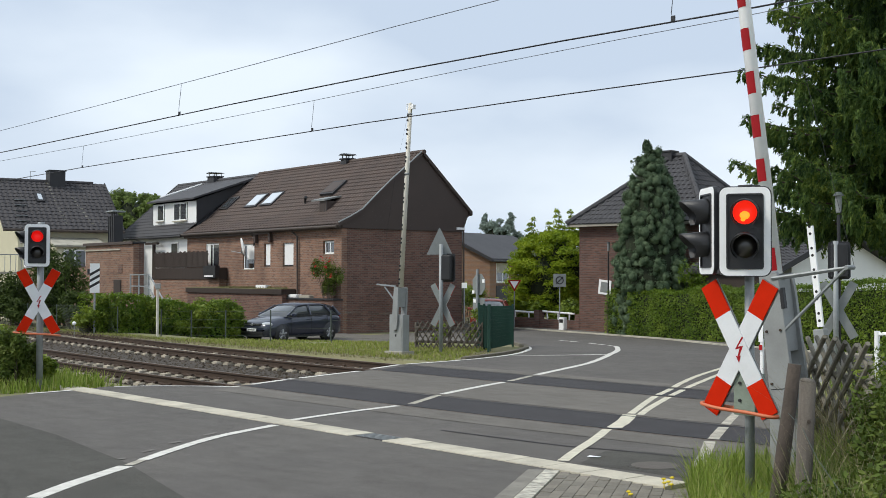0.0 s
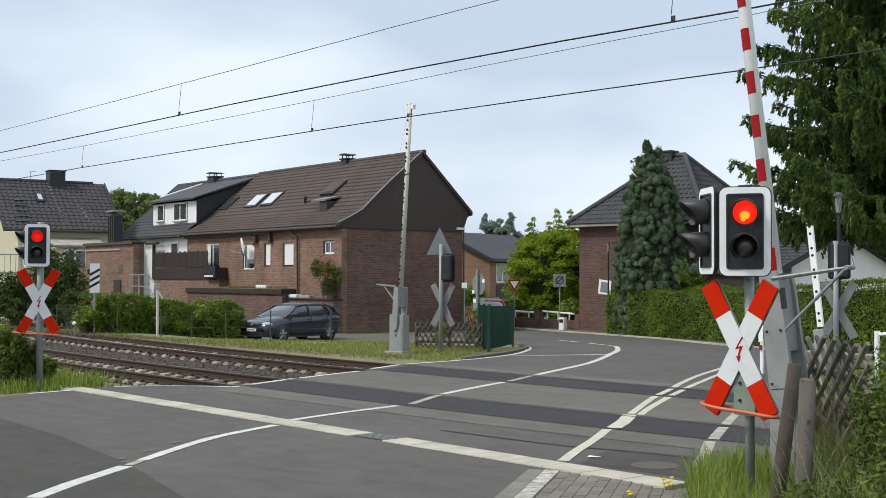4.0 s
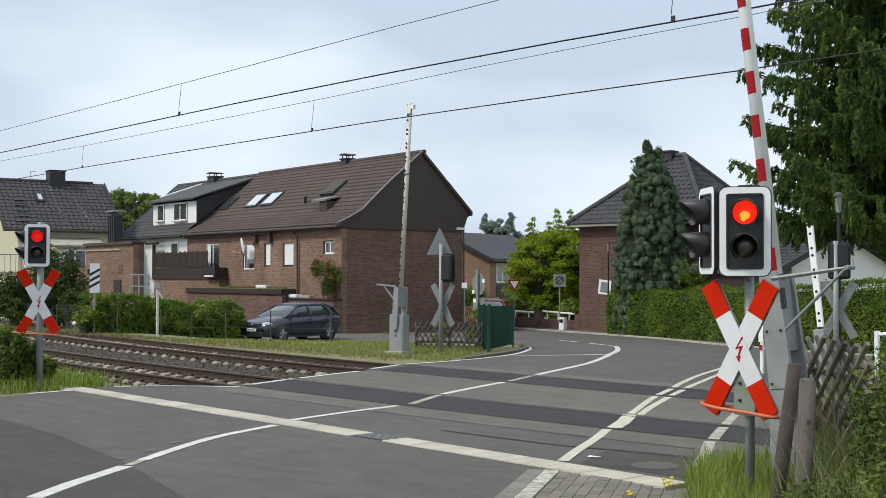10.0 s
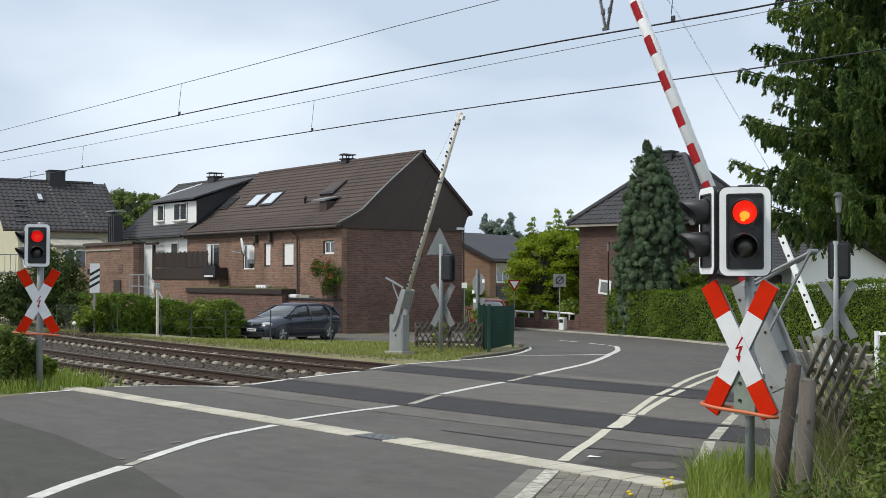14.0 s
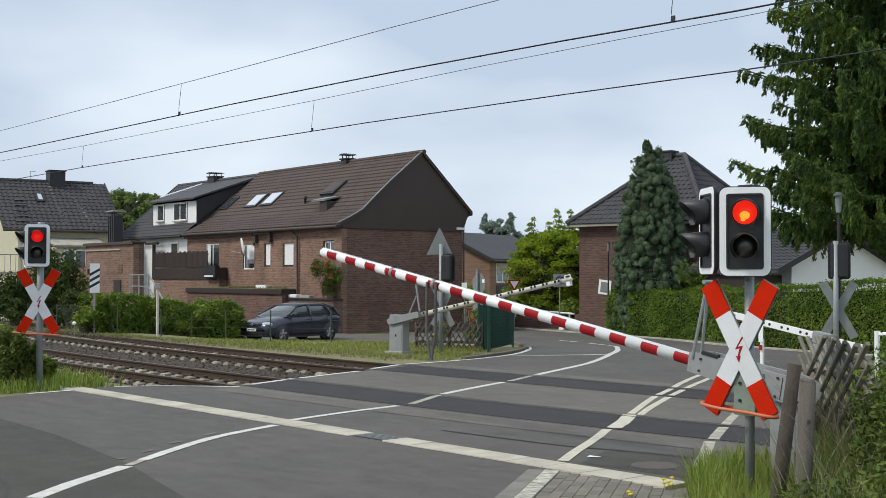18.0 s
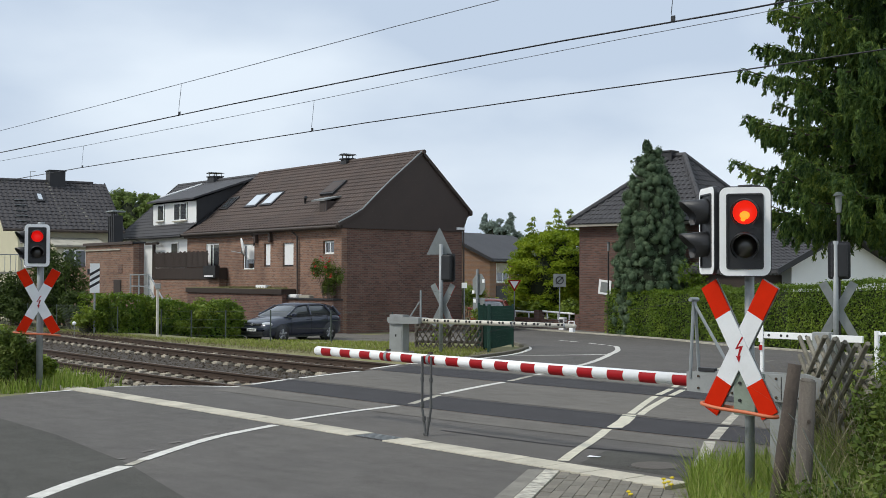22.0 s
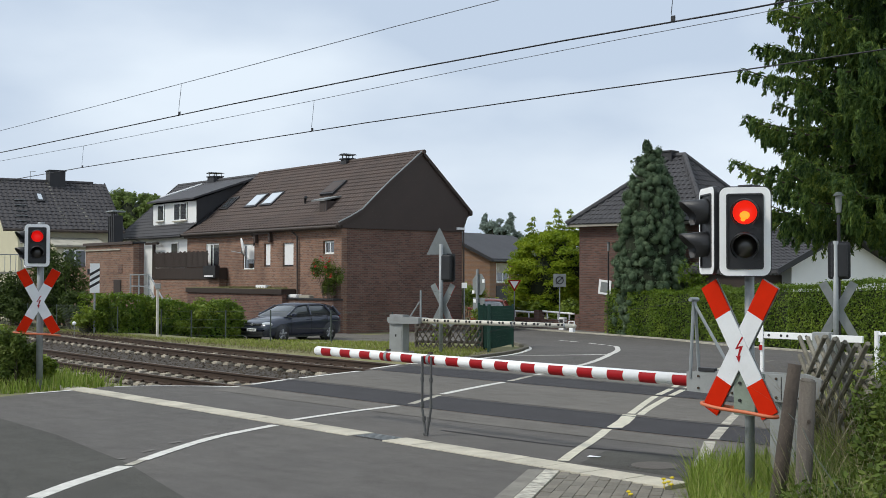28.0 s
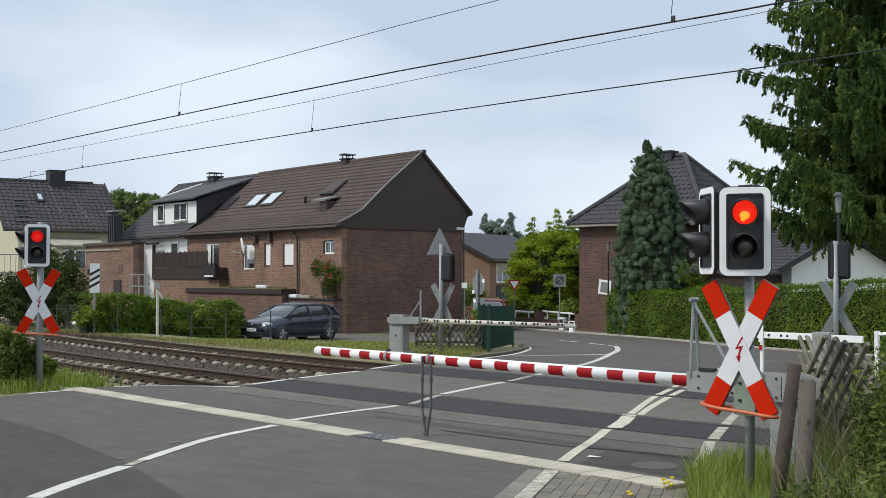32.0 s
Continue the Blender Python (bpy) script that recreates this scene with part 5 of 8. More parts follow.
    part("vent_pipe", tube(bmesh.new(), [(-6.1, 1.7, 6.2), (-6.1, 1.7, 6.62), (-5.9, 1.62, 6.7)], 0.08, 10), M_BLACK, h)
    return h


def build_white_house():
    h = thing("white_house", (-61.41, 35.27, -0.55), "white rendered house end with dark tiled roof and dormer", "house", rz=-4.2)
    EZ = 4.95
    part("wall", bx(-9.1, 0, 0.0, 0.3, -0.5, EZ), M_RENDER_W, h, "white rendered front wall")
    part("wall", bx(-9.1, -8.8, 0.3, 7.4, -0.5, EZ), M_RENDER_W, h)
    part("wall", bx(-8.8, 0, 7.1, 7.4, -0.5, EZ), M_RENDER_W, h)
    prof = [(-0.35, 4.98), (4.67, 8.68)]
    back = [(9.2, 5.2), (4.67, 8.68)]
    part("roof_core", pr([(0.0, -0.3, 4.9), (0, 4.67, 8.58), (0, 9.0, 5.2), (0, 7.4, 4.9)], (-6.2, 0, 0)), M_SLATE, h)
    roof = part("roof", pr([(-9.2, -0.35, 4.85), (-11.1, 4.67, 8.58), (-11.1, 4.67, 8.5), (-9.1, -0.3, 4.8)], (0.1, 0.02, 0)), M_TILE_GREY, h, "dark grey tiled roof with slanting verge")
    hip = lambda z, a: (lerp(-9.2, -11.1, (z - 4.9) / 3.7), 0.0)
    tile_rows(roof, -9.4, 0, prof, M_TILE_GREY, 0.34, 0.3, clip=hip)
    tile_rows(roof, -9.4, 0, back, M_TILE_GREY, 0.34, 0.3, clip=hip)
    part("end_wall", pr([(-9.0, -0.1, 4.9), (-9.0, 7.3, 4.9), (-10.9, 4.67, 8.5)], (0.2, 0, -0.02)), M_RENDER_W, h)
    part("verge_strip", tube(bmesh.new(), [(-9.25, -0.35, 5.02), (-11.15, 4.67, 8.74)], 0.05, 6), M_SLATE, h)
    for i in range(32):
        a = -11.1 + i * 0.355
        part("ridge_tile", cy((a, 4.67, 8.66), (a + 0.38, 4.67, 8.675), 0.13, 0.115, 8), M_TILE_GREY, roof)
    part("gutter", cy((-9.4, -0.42, 4.9), (0, -0.42, 4.9), 0.07, seg=10), M_SLATE, h, "dark gutter")
    # dormer
    d = part("dormer", bx(-6.05, -0.15, 0.62, 4.2, 5.5, 7.0), M_RENDER_W, h, "white rendered dormer with slate cheek")
    part("dormer_cheek", pr([(-0.14, 0.62, 5.5), (-0.14, 0.62, 7.05), (-0.14, 4.4, 8.4), (-0.14, 4.3, 8.3)], (0.06, 0, 0)), M_SLATE, d, "dark slate cheek")
    part("dormer_cheek", pr([(-6.12, 0.62, 5.5), (-6.12, 0.62, 7.05), (-6.12, 4.4, 8.4)], (0.06, 0, 0)), M_SLATE, d)
    part("dormer_roof", pr([(-6.3, 0.3, 7.05), (-6.3, 0.3, 7.15), (-6.3, 4.6, 8.62), (-6.3, 4.6, 8.5)], (6.42, 0, 0)), M_TILE_GREY, d, "flat dark dormer roof")
    part("roof_edge", tube(bmesh.new(), [(-6.3, 1.2, 7.5), (-6.3, 4.0, 8.47)], 0.06, 6), M_WHITE, d, "pale metal flashing along the dormer roof")
    window(h, -5.35, 5.95, 0.95, 1.0, 0.6, bars=0)
    window(h, -3.05, 5.9, 1.75, 1.05, 0.6, bars=1)
    window(h, -2.1, 3.3, 1.0, 1.3, 0.0, bars=0)
    chimney(h, -6.25, -5.4, 4.35, 5.0, 8.3, 8.9, M_SLATE, cap=True)


def build_terrace():
    """Flat-roofed garage with a mossy roof, and a balcony with a board fence, before the houses."""
    g = thing("garage", (-45.25, 34.08, -0.55), "flat-roofed brick garage with dark fascia and mossy roof", "garage", rz=-4.2)
    part("wall", bx(-14.5, -4.1, -0.78, -0.52, -0.4, 1.74), M_BRICK, g, "dark brick garage wall")
    part("fascia", bx(-14.6, -4.03, -0.86, -0.04, 1.74, 2.0, bevel=0.01), M_WOOD_DARK, g, "dark brown roof fascia")
    part("moss_roof", bx(-14.5, -4.1, -0.8, -0.06, 2.0, 2.03), M_SOIL, g, "mossy green flat roof")
    rg = np.random.default_rng(77)
    tufts = [(rg.uniform(-11.2, -4.4), rg.uniform(-0.78, -0.15), 2.02) for _ in range(2600)]
    leaf_ob = blades("roof_grass", tufts, 0.03, 0.13, 0.01, M_GRASS_DRY, rg, 0.5, "", g)
    part("roof_box", bx(-6.9, -5.9, -0.7, -0.4, 2.03, 2.2, bevel=0.02), M_WHITE, g, "white box on the roof")
    b = thing("balcony", (-45.25, 34.08, -0.55), "dark wooden balcony with board fence on a brick base", "balcony", rz=-4.2)
    part("base_wall", bx(-19.6, -11.3, -0.5, -0.05, 2.04, 2.45), M_BRICK_OB, b)
    part("base_wall", bx(-19.6, -14.65, -0.5, -0.05, -0.4, 2.036), M_BRICK_OB, b)
    part("deck", bx(-19.7, -11.2, -0.55, -0.05, 2.45, 3.1), M_WOOD_DARK, b, "dark brown deck edge")
    for i in range(46):
        x = -19.65 + i * 0.152
        part("fence_board", bx(x, x + 0.138, -0.5, -0.47, 3.12, 4.0 + 0.04 * math.sin(i * 1.7), bevel=0.004), M_WOOD_DARK, b)
    part("fence_rail", bx(-19.65, -12.7, -0.46, -0.42, 3.3, 3.38), M_WOOD_DARK, b)
    part("fence_rail", bx(-19.65, -12.7, -0.46, -0.42, 3.8, 3.88), M_WOOD_DARK, b)
    part("fence_post", bx(-19.85, -19.7, -0.5, -0.35, 2.4, 4.6), M_WOOD_DARK, b)
    part("pergola_beam", bx(-20.9, -19.2, -0.5, -0.35, 4.5, 4.62), M_WOOD_DARK, b)
    part("cabinet", bx(-12.6, -11.2, -0.8, -0.5, 2.55, 3.2, bevel=0.02), M_BLACK, b, "dark box under the door")
    part("cabinet_ledge", bx(-12.4, -11.4, -0.83, -0.8, 2.6, 2.68), M_WHITE, b)


def build_outbuilding():
    o = thing("brick_shed", (-49.45, 25.7, -0.5), "flat-roofed red brick outbuilding with tall clad chimney", "outbuilding", rz=-4)
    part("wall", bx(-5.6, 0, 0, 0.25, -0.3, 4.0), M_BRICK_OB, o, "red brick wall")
    # side wall in the darker brick, shading put into the colour
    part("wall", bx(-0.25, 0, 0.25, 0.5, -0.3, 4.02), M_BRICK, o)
    part("wall", bx(-5.6, -5.35, 0.25, 0.5, -0.3, 4.0), M_BRICK_OB, o)
    part("wall", bx(-5.35, -0.25, 0.32, 0.5, -0.3, 4.0), M_BRICK_OB, o)
    part("roof", bx(-5.7, 0.06, -0.06, 0.56, 4.02, 4.1), M_SLATE, o, "flat felted roof")
    part("roof_trim", bx(-5.72, 0.08, -0.1, -0.06, 3.99, 4.12), M_CLAD, o)
    part("ledge", bx(-5.6, -1.4, -0.05, 0.0, 3.74, 3.8), M_CONC, o, "pale ledge")
    part("vent_brick", bx(-1.6, -1.2, -0.03, 0.0, 2.7, 3.1), M_BRICK, o)
    part("shed_door", bx(-2.1, -1.3, -0.04, 0.0, 0.4, 2.4), M_WOOD_DARK, o)
    c = part("chimney", bx(-2.75, -2.12, -0.04, 0.4, 4.1, 5.35, bevel=0.01), M_SLATE, o, "tall dark clad chimney")
    for i in range(4):
        part("chimney_rib", bx(-2.74 + i * 0.21, -2.69 + i * 0.21, -0.07, -0.04, 4.12, 5.32), M_SLATE, c)
    for i in range(3):
        part("cowl_leg", bx(-2.65 + 0.25 * i, -2.6 + 0.25 * i, 0.05, 0.1, 5.35, 5.5), M_BLACK, c)
    part("cowl", bx(-2.85, -2.02, -0.15, 0.5, 5.5, 5.57, bevel=0.02), M_GALV, c, "flat metal cowl")
    gw = thing("garden_wall", (-49.45, 25.7, -0.5), "low red brick garden wall beside the outbuilding", "garden wall", rz=-4)
    part("wall", bx(-14.0, -5.61, 0.02, 0.24, -0.3, 3.0), M_BRICK_OB, gw, "red brick wall")
    part("coping", bx(-14.0, -5.61, -0.02, 0.28, 3.0, 3.06), M_SLATE, gw)
    st = thing("garden_stair", (-48.2, 25.9, -0.5), "grey metal landing with railing and steps", "stair", rz=-4)
    part("landing", bx(-0.9, 1.1, -0.6, 0.5, 1.45, 1.6), M_CONC, st, "grey landing slab")
    for x in (-0.85, 0.05, 1.05):
        part("post", bx(x - 0.03, x + 0.03, -0.6, -0.55, 1.6, 2.65), M_GALV, st)
    for z in (2.1, 2.6):
        part("rail", bx(-0.85, 1.05, -0.6, -0.55, z, z + 0.05), M_GALV, st)
    for dz in (0.5, 1.05):
        part("stair_rail", tube(bmesh.new(), [(1.05, -0.57, 1.6 + dz), (2.6, -0.57, 0.45 + dz)], 0.03, 8), M_GALV, st)
    for i in range(6):
        part("step", bx(1.1 + 0.26 * i, 1.4 + 0.26 * i, -0.6, 0.4, 1.3 - 0.19 * i, 1.38 - 0.19 * i), M_CONC, st)
    part("leg", bx(0.9, 1.0, -0.55, -0.45, -0.4, 1.45), M_GALV, st)
    part("leg", bx(2.45, 2.55, -0.55, -0.45, -0.4, 0.6), M_GALV, st)


def build_left_house():
    h = thing("cream_house", (-67.65, 34.42, -0.6), "cream rendered house with weathered dark tiled roof", "house", rz=80)
    part("wall", bx(-6.0, -0.1, 0.35, 0.65, -0.4, 5.4), M_RENDER_C, h, "cream rendered wall")
    part("wall", bx(-0.4, -0.1, 0.65, 8, -0.4, 5.4), M_RENDER_C, h)
    part("wall", bx(-6.0, -5.7, 0.65, 8, -0.4, 5.4), M_RENDER_C, h)
    part("gable", pr([(-0.15, 0.35, 5.4), (-0.15, 8, 5.4), (-0.15, 4.1, 8.4)], (-0.2, 0, 0)), M_RENDER_C, h)
    part("gable", pr([(-6.0, 0.35, 5.4), (-6.0, 8, 5.4), (-6.0, 4.1, 8.4)], (0.2, 0, 0)), M_RENDER_C, h)
    prof = [(-0.05, 5.42), (4.1, 8.5)]
    roof = part("roof", pr([(-6.9, -0.05, 5.35), (-6.9, 4.1, 8.45), (-6.9, 8.2, 5.35), (-6.9, 8.0, 5.3), (-6.9, 4.1, 8.25), (-6.9, 0.15, 5.3)], (6.95, 0, 0)), M_TILE_RED, h, "weathered dark tiled roof")
    tile_rows(roof, -6.9, 0.05, prof, M_TILE_RED, 0.36, 0.32)
    part("gutter", cy((-6.95, -0.12, 5.33), (0.1, -0.12, 5.33), 0.08, seg=10), M_ZINC, h, "dark gutter")
    part("verge_board", pr([(0.05, -0.1, 5.3), (0.05, -0.1, 5.5), (0.05, 4.1, 8.58), (0.05, 4.1, 8.38)], (0.05, 0, 0)), M_SLATE, h)
    for i in range(17):
        part("ridge_tile", cy((-6.9 + i * 0.365, 4.1, 8.5), (-6.5 + i * 0.365, 4.1, 8.51), 0.13, 0.115, 8), M_TILE_RED, roof)
    chimney(h, -3.45, -2.5, 3.6, 4.6, 8.0, 9.15, M_SLATE, cap=False)
    part("aerial", tube(bmesh.new(), [(-4.5, 4.1, 8.4), (-4.5, 4.1, 9.1), (-4.2, 4.1, 9.1)], 0.02, 6), M_GALV, h)
    skylight(h, -4.55, -4.05, 2.2, 7.12, 2.9, 7.64, M_GLASS_SKY)
    for k in range(12):
        z = 5.75 + 0.235 * k
        y = 0.42 + 0.316 * k
        for a, b in ((-3.35, 0.02), (-1.75, 0.09)):
            if k < 8 or a < -3:
                part("roof_step", bx(a - b * k, a + 0.16 - b * k, y, y + 0.12, z + 0.02, z + 0.1), M_CONC, roof, "pale roof step")
    for i in range(5):
        part("new_tile_patch", bx(-6.1 + 0.06 * i, -5.4 + 0.05 * i, 0.4 + 0.45 * i, 0.75 + 0.45 * i, 5.86 + 0.334 * i, 5.9 + 0.334 * i, m=None), M_SIGNBACK, roof, "patch of paler tiles")
    a = part("annexe", bx(-4.3, -1.6, -1.6, 0.33, -0.4, 4.35), M_RENDER_C, h, "low annexe with slanted porch roof")
    part("annexe_roof", pr([(-4.5, -1.8, 4.35), (-4.5, -1.8, 4.45), (-4.5, 0.34, 4.95), (-4.5, 0.34, 4.85)], (3.1, 0, 0)), M_CONC, a)
    window(h, -3.9, 3.1, 1.9, 1.1, -1.6, bars=2)
    part("balcony_floor", bx(-9.5, -4.6, -1.3, 0.34, 2.75, 2.9), M_CONC, h)
    part("balcony_rail", bx(-9.5, -4.6, -1.3, -1.25, 3.85, 3.9), M_GALV, h)
    for i in range(17):
        part("baluster", bx(-9.5 + 0.3 * i, -9.47 + 0.3 * i, -1.3, -1.27, 2.9, 3.85), M_GALV, h)


def hip_roof(parent, x0, x1, y0, y1, ez, rz_, rx0, rx1, material, over=0.45):
    """Hipped roof with its ridge along x from rx0 to rx1 at mid depth."""
    ym = (y0 + y1) / 2
    a0, a1, b0, b1 = x0 - over, x1 + over, y0 - over, y1 + over
    bm = bmesh.new()
    v = [bm.verts.new(p) for p in ((a0, b0, ez), (a1, b0, ez), (a1, b1, ez), (a0, b1, ez), (rx0, ym, rz_), (rx1, ym, rz_))]
    for f in ((0, 1, 5, 4), (1, 2, 5), (2, 3, 4, 5), (3, 0, 4), (3, 2, 1, 0)):
        bm.faces.new([v[i] for i in f])
    roof = part("roof", bm, material, parent, "hipped roof of dark grey tiles")
    k = lambda z: (z - ez) / (rz_ - ez)
    tile_rows(roof, a0, a1, [(b0, ez), (ym, rz_)], material, 0.33, 0.26, 0.024, single=280, near_end=-1, clip=lambda z, a: (lerp(a0, rx0, k(z)), lerp(a1, rx1, k(z))))
    tile_rows(roof, b0, b1, [(a1, ez), (rx1, rz_)], material, 0.36, 0.32, 0.03, along="y", clip=lambda z, a: (lerp(b0, ym, k(z)), lerp(b1, ym, k(z))))
    tile_rows(roof, b0, b1, [(a0, ez), (rx0, rz_)], material, 0.36, 0.32, 0.03, along="y", clip=lambda z, a: (lerp(b0, ym, k(z)), lerp(b1, ym, k(z))))
    for p, q in (((a1, b0, ez), (rx1, ym, rz_)), ((a0, b0, ez), (rx0, ym, rz_)), ((a1, b1, ez), (rx1, ym, rz_)), ((rx0, ym, rz_), (rx1, ym, rz_))):
        p, q = Vector(p), Vector(q)
        n = int((q - p).length / 0.38)
        for i in range(n):
            part("hip_tile", cy(p.lerp(q, i / n) + Vector((0, 0, 0.04)), p.lerp(q, (i + 1.1) / n) + Vector((0, 0, 0.06)), 0.15, 0.125, 8), material, roof)
    return roof


def build_right_house():
    h = thing("corner_house", (-40.1, 44.8, -0.55), "dark brick house with hipped grey tiled roof behind a conifer", "house", rz=RH_TURN)
    W, D = RH_SIZE
    part("wall", bx(0, W, 0, 0.3, -0.4, 5.1), M_BRICK_RH, h, "dark brown brick wall")
    part("wall", bx(W - 0.3, W, 0.3, D, -0.4, 5.1), M_BRICK_RH, h)
    part("wall", bx(0, 0.3, 0.3, D, -0.4, 5.1), M_BRICK_RH, h)
    part("wall", bx(0.3, W - 0.3, D - 0.3, D, -0.4, 5.1), M_BRICK_RH, h)
    hip_roof(h, 0, W, 0, D, 5.22, 8.62, W / 2 + 0.05, W / 2 + 0.65, M_TILE_GREY)
    part("eaves_board", bx(-0.42, W + 0.42, -0.42, D + 0.42, 5.1, 5.22), M_CONC, h, "pale eaves board")
    chimney(h, W / 2 - 0.5, W / 2 + 0.1, D / 2 - 0.3, D / 2 + 0.3, 8.2, 8.85, M_SLATE, cap=False)
    tilt = Matrix.Translation((1.5, 0, 2.2)) @ Matrix.Rotation(radians(7), 4, "Y") @ Matrix.Translation((-1.5, 0, -2.2))
    ps = part("poster", bx(1.15, 1.85, -0.05, -0.01, 1.8, 2.5, m=tilt), M_WHITE, h, "white framed board hanging askew on the wall")
    part("poster_field", bx(1.27, 1.73, -0.056, -0.05, 1.9, 2.4, m=tilt), M_SIGNBACK, ps, "grey faded print")
    window(h, W - 2.6, 2.8, 1.4, 1.3, 0.0, bars=1)


RH_TURN, RH_SIZE = 8, (6.7, 6.5)


def build_white_cottage():
    """Gable end with its apex over the origin; the ridge runs back along y."""
    h = thing("white_cottage", (-27.12, 46.74, -0.43), "white rendered cottage with dark tiled gable roof", "house", rz=81.6)
    Z, W, P = 4.6, 4.4, 0.405
    part("gable", pr([(-3.05, 0.0, -0.6), (3.05, 0.0, -0.6), (3.05, 0.0, Z - 0.2 - P * 3.05), (0, 0.0, Z - 0.2), (-3.05, 0.0, Z - 0.2 - P * 3.05)], (0, 0.3, 0)), M_RENDER_W, h, "white rendered gable wall")
    part("wall", bx(-3.05, -2.75, 0.3, 4.6, -0.6, Z - 0.3 - P * 3.05), M_RENDER_W, h)
    part("wall", bx(2.75, 3.05, 0.3, 4.6, -0.6, Z - 0.3 - P * 3.05), M_RENDER_W, h)
    # dark block added in place of the shadow below the overhanging roof
    part("verge_shade", bx(-4.2, -3.06, 0.5, 4.4, -0.6, Z - 0.2 - P * W), M_WOOD_DARK, h, "dark block standing in for shade under the verge")
    roof = part("roof", pr([(-W, -0.45, Z - P * W), (0, -0.45, Z), (W, -0.45, Z - P * W), (W, -0.45, Z - 0.14 - P * W), (0, -0.45, Z - 0.14), (-W, -0.45, Z - 0.14 - P * W)], (0, 5.2, 0)), M_TILE_GREY, h, "dark grey tiled roof")
    tile_rows(roof, -0.45, 4.75, [(-W, Z - P * W), (0.0, Z + 0.02)], M_TILE_GREY, 0.36, 0.3, along="y")
    part("verge_board", pr([(-W - 0.05, -0.53, Z - 0.2 - P * W), (0, -0.53, Z - 0.2), (W, -0.53, Z - 0.2 - P * W), (W, -0.53, Z + 0.05 - P * W), (0, -0.53, Z + 0.06), (-W - 0.05, -0.53, Z + 0.05 - P * W)], (0, 0.08, 0)), M_SLATE, h, "dark verge board")
    part("ridge_tile", cy((0, -0.5, Z + 0.05), (0, 4.7, Z + 0.05), 0.09, seg=8), M_TILE_GREY, h)


def build_orange_house():
    h = thing("orange_brick_house", (-57.6, 55.55, -0.55), "orange brick house with low grey roof far down the road", "house", rz=18)
    part("wall", bx(-7, 0, 0, 0.3, -0.4, 3.85), M_BRICK_OR, h, "orange brick gable wall")
    part("gable", pr([(-7, 0, 3.85), (0, 0, 3.85), (-3.5, 0, 5.5)], (0, 0.3, 0)), M_BRICK_OR, h)
    part("wall", bx(-0.3, 0, 0.3, 10, -0.4, 3.85), M_BRICK_OR, h)
    part("roof", pr([(0.35, -0.3, 3.7), (0.35, -0.3, 3.88), (-3.5, -0.3, 5.75), (-7.3, -0.3, 3.88), (-7.3, -0.3, 3.7), (-3.5, -0.3, 5.55)], (0, 10.6, 0)), M_TILE_GREY, h, "low-pitched grey roof")
    part("verge_board", pr([(0.36, -0.36, 3.66), (0.36, -0.36, 3.86), (-3.5, -0.36, 5.7), (-3.5, -0.36, 5.5)], (0, 0.06, 0)), M_SLATE, h, "dark verge board")
    part("gutter", cy((0.42, -0.3, 3.72), (0.42, 10.3, 3.72), 0.07, seg=8), M_SLATE, h)
    w = window(h, 0.9, 2.3, 1.7, 1.3, 0.0, axis="x", bars=1)
    part("roller_shutter", bx(0.05, 0.07, 0.95, 2.55, 2.95, 3.6), M_CONC, w, "grey roller shutter")
    part("door", bx(0.0, 0.04, 0.9, 2.6, -0.3, 2.1), M_SLATE, h, "dark door")
    window(h, 4.2, 2.2, 1.4, 1.2, 0.0, axis="x", bars=1)


# ---- plants ----
def leaf_cloud(centres, radii, n, size, rng, flat=0.5, droop=0.0, shell=0.55, squash=1.0, dome=0.0, hug=0.0):
    """Small leaf quads filling ellipsoids around the centres; returns arrays of corners."""
    k = len(centres)
    C = np.asarray(centres, float)
    R = np.asarray(radii, float)
    wgt = R[:, 0] * R[:, 1] + R[:, 2] * R[:, 0]
    idx = rng.choice(k, n, p=wgt / wgt.sum())
    d = rng.normal(size=(n, 3))
    if dome:
        up = rng.random(n) < dome
        d[up, 2] = np.abs(d[up, 2])
    d /= np.linalg.norm(d, axis=1)[:, None]
    rad = shell + (1 - shell) * rng.random(n) ** 0.7
    rad *= 1 + 0.12 * rng.normal(size=n)
    P = C[idx] + d * R[idx] * rad[:, None]
    nrm = d * (0.6 + hug) + rng.normal(size=(n, 3)) * (0.6 - 0.3 * hug) + np.array([0, 0, flat])
    nrm /= np.linalg.norm(nrm, axis=1)[:, None]
    t = rng.normal(size=(n, 3)) + np.array([0, 0, -droop])
    t -= (t * nrm).sum(1)[:, None] * nrm
    t /= np.linalg.norm(t, axis=1)[:, None] + 1e-9
    b = np.cross(nrm, t)
    s = size * (0.6 + 0.8 * rng.random(n))[:, None]
    V = np.stack([P - t * s, P + b * s * 0.42 * squash + nrm * s * 0.12, P + t * s, P - b * s * 0.42 * squash + nrm * s * 0.12], 1)
    return V


def leaf_mesh(name, V, material, parent=None):
    n = V.shape[0]
    k = V.shape[1]
    me = bpy.data.meshes.new(name)
    me.vertices.add(n * k)
    me.vertices.foreach_set("co", V.reshape(-1).astype(np.float32))
    me.loops.add(n * k)
    me.loops.foreach_set("vertex_index", np.arange(n * k, dtype=np.int32))
    me.polygons.add(n)
    me.polygons.foreach_set("loop_start", np.arange(0, n * k, k, dtype=np.int32))
    me.polygons.foreach_set("loop_total", np.full(n, k, dtype=np.int32))
    me.materials.append(material)
    me.update(calc_edges=True)
    me.validate()
    ob = new(name, me)
    if parent:
        ob.parent = parent
    return ob


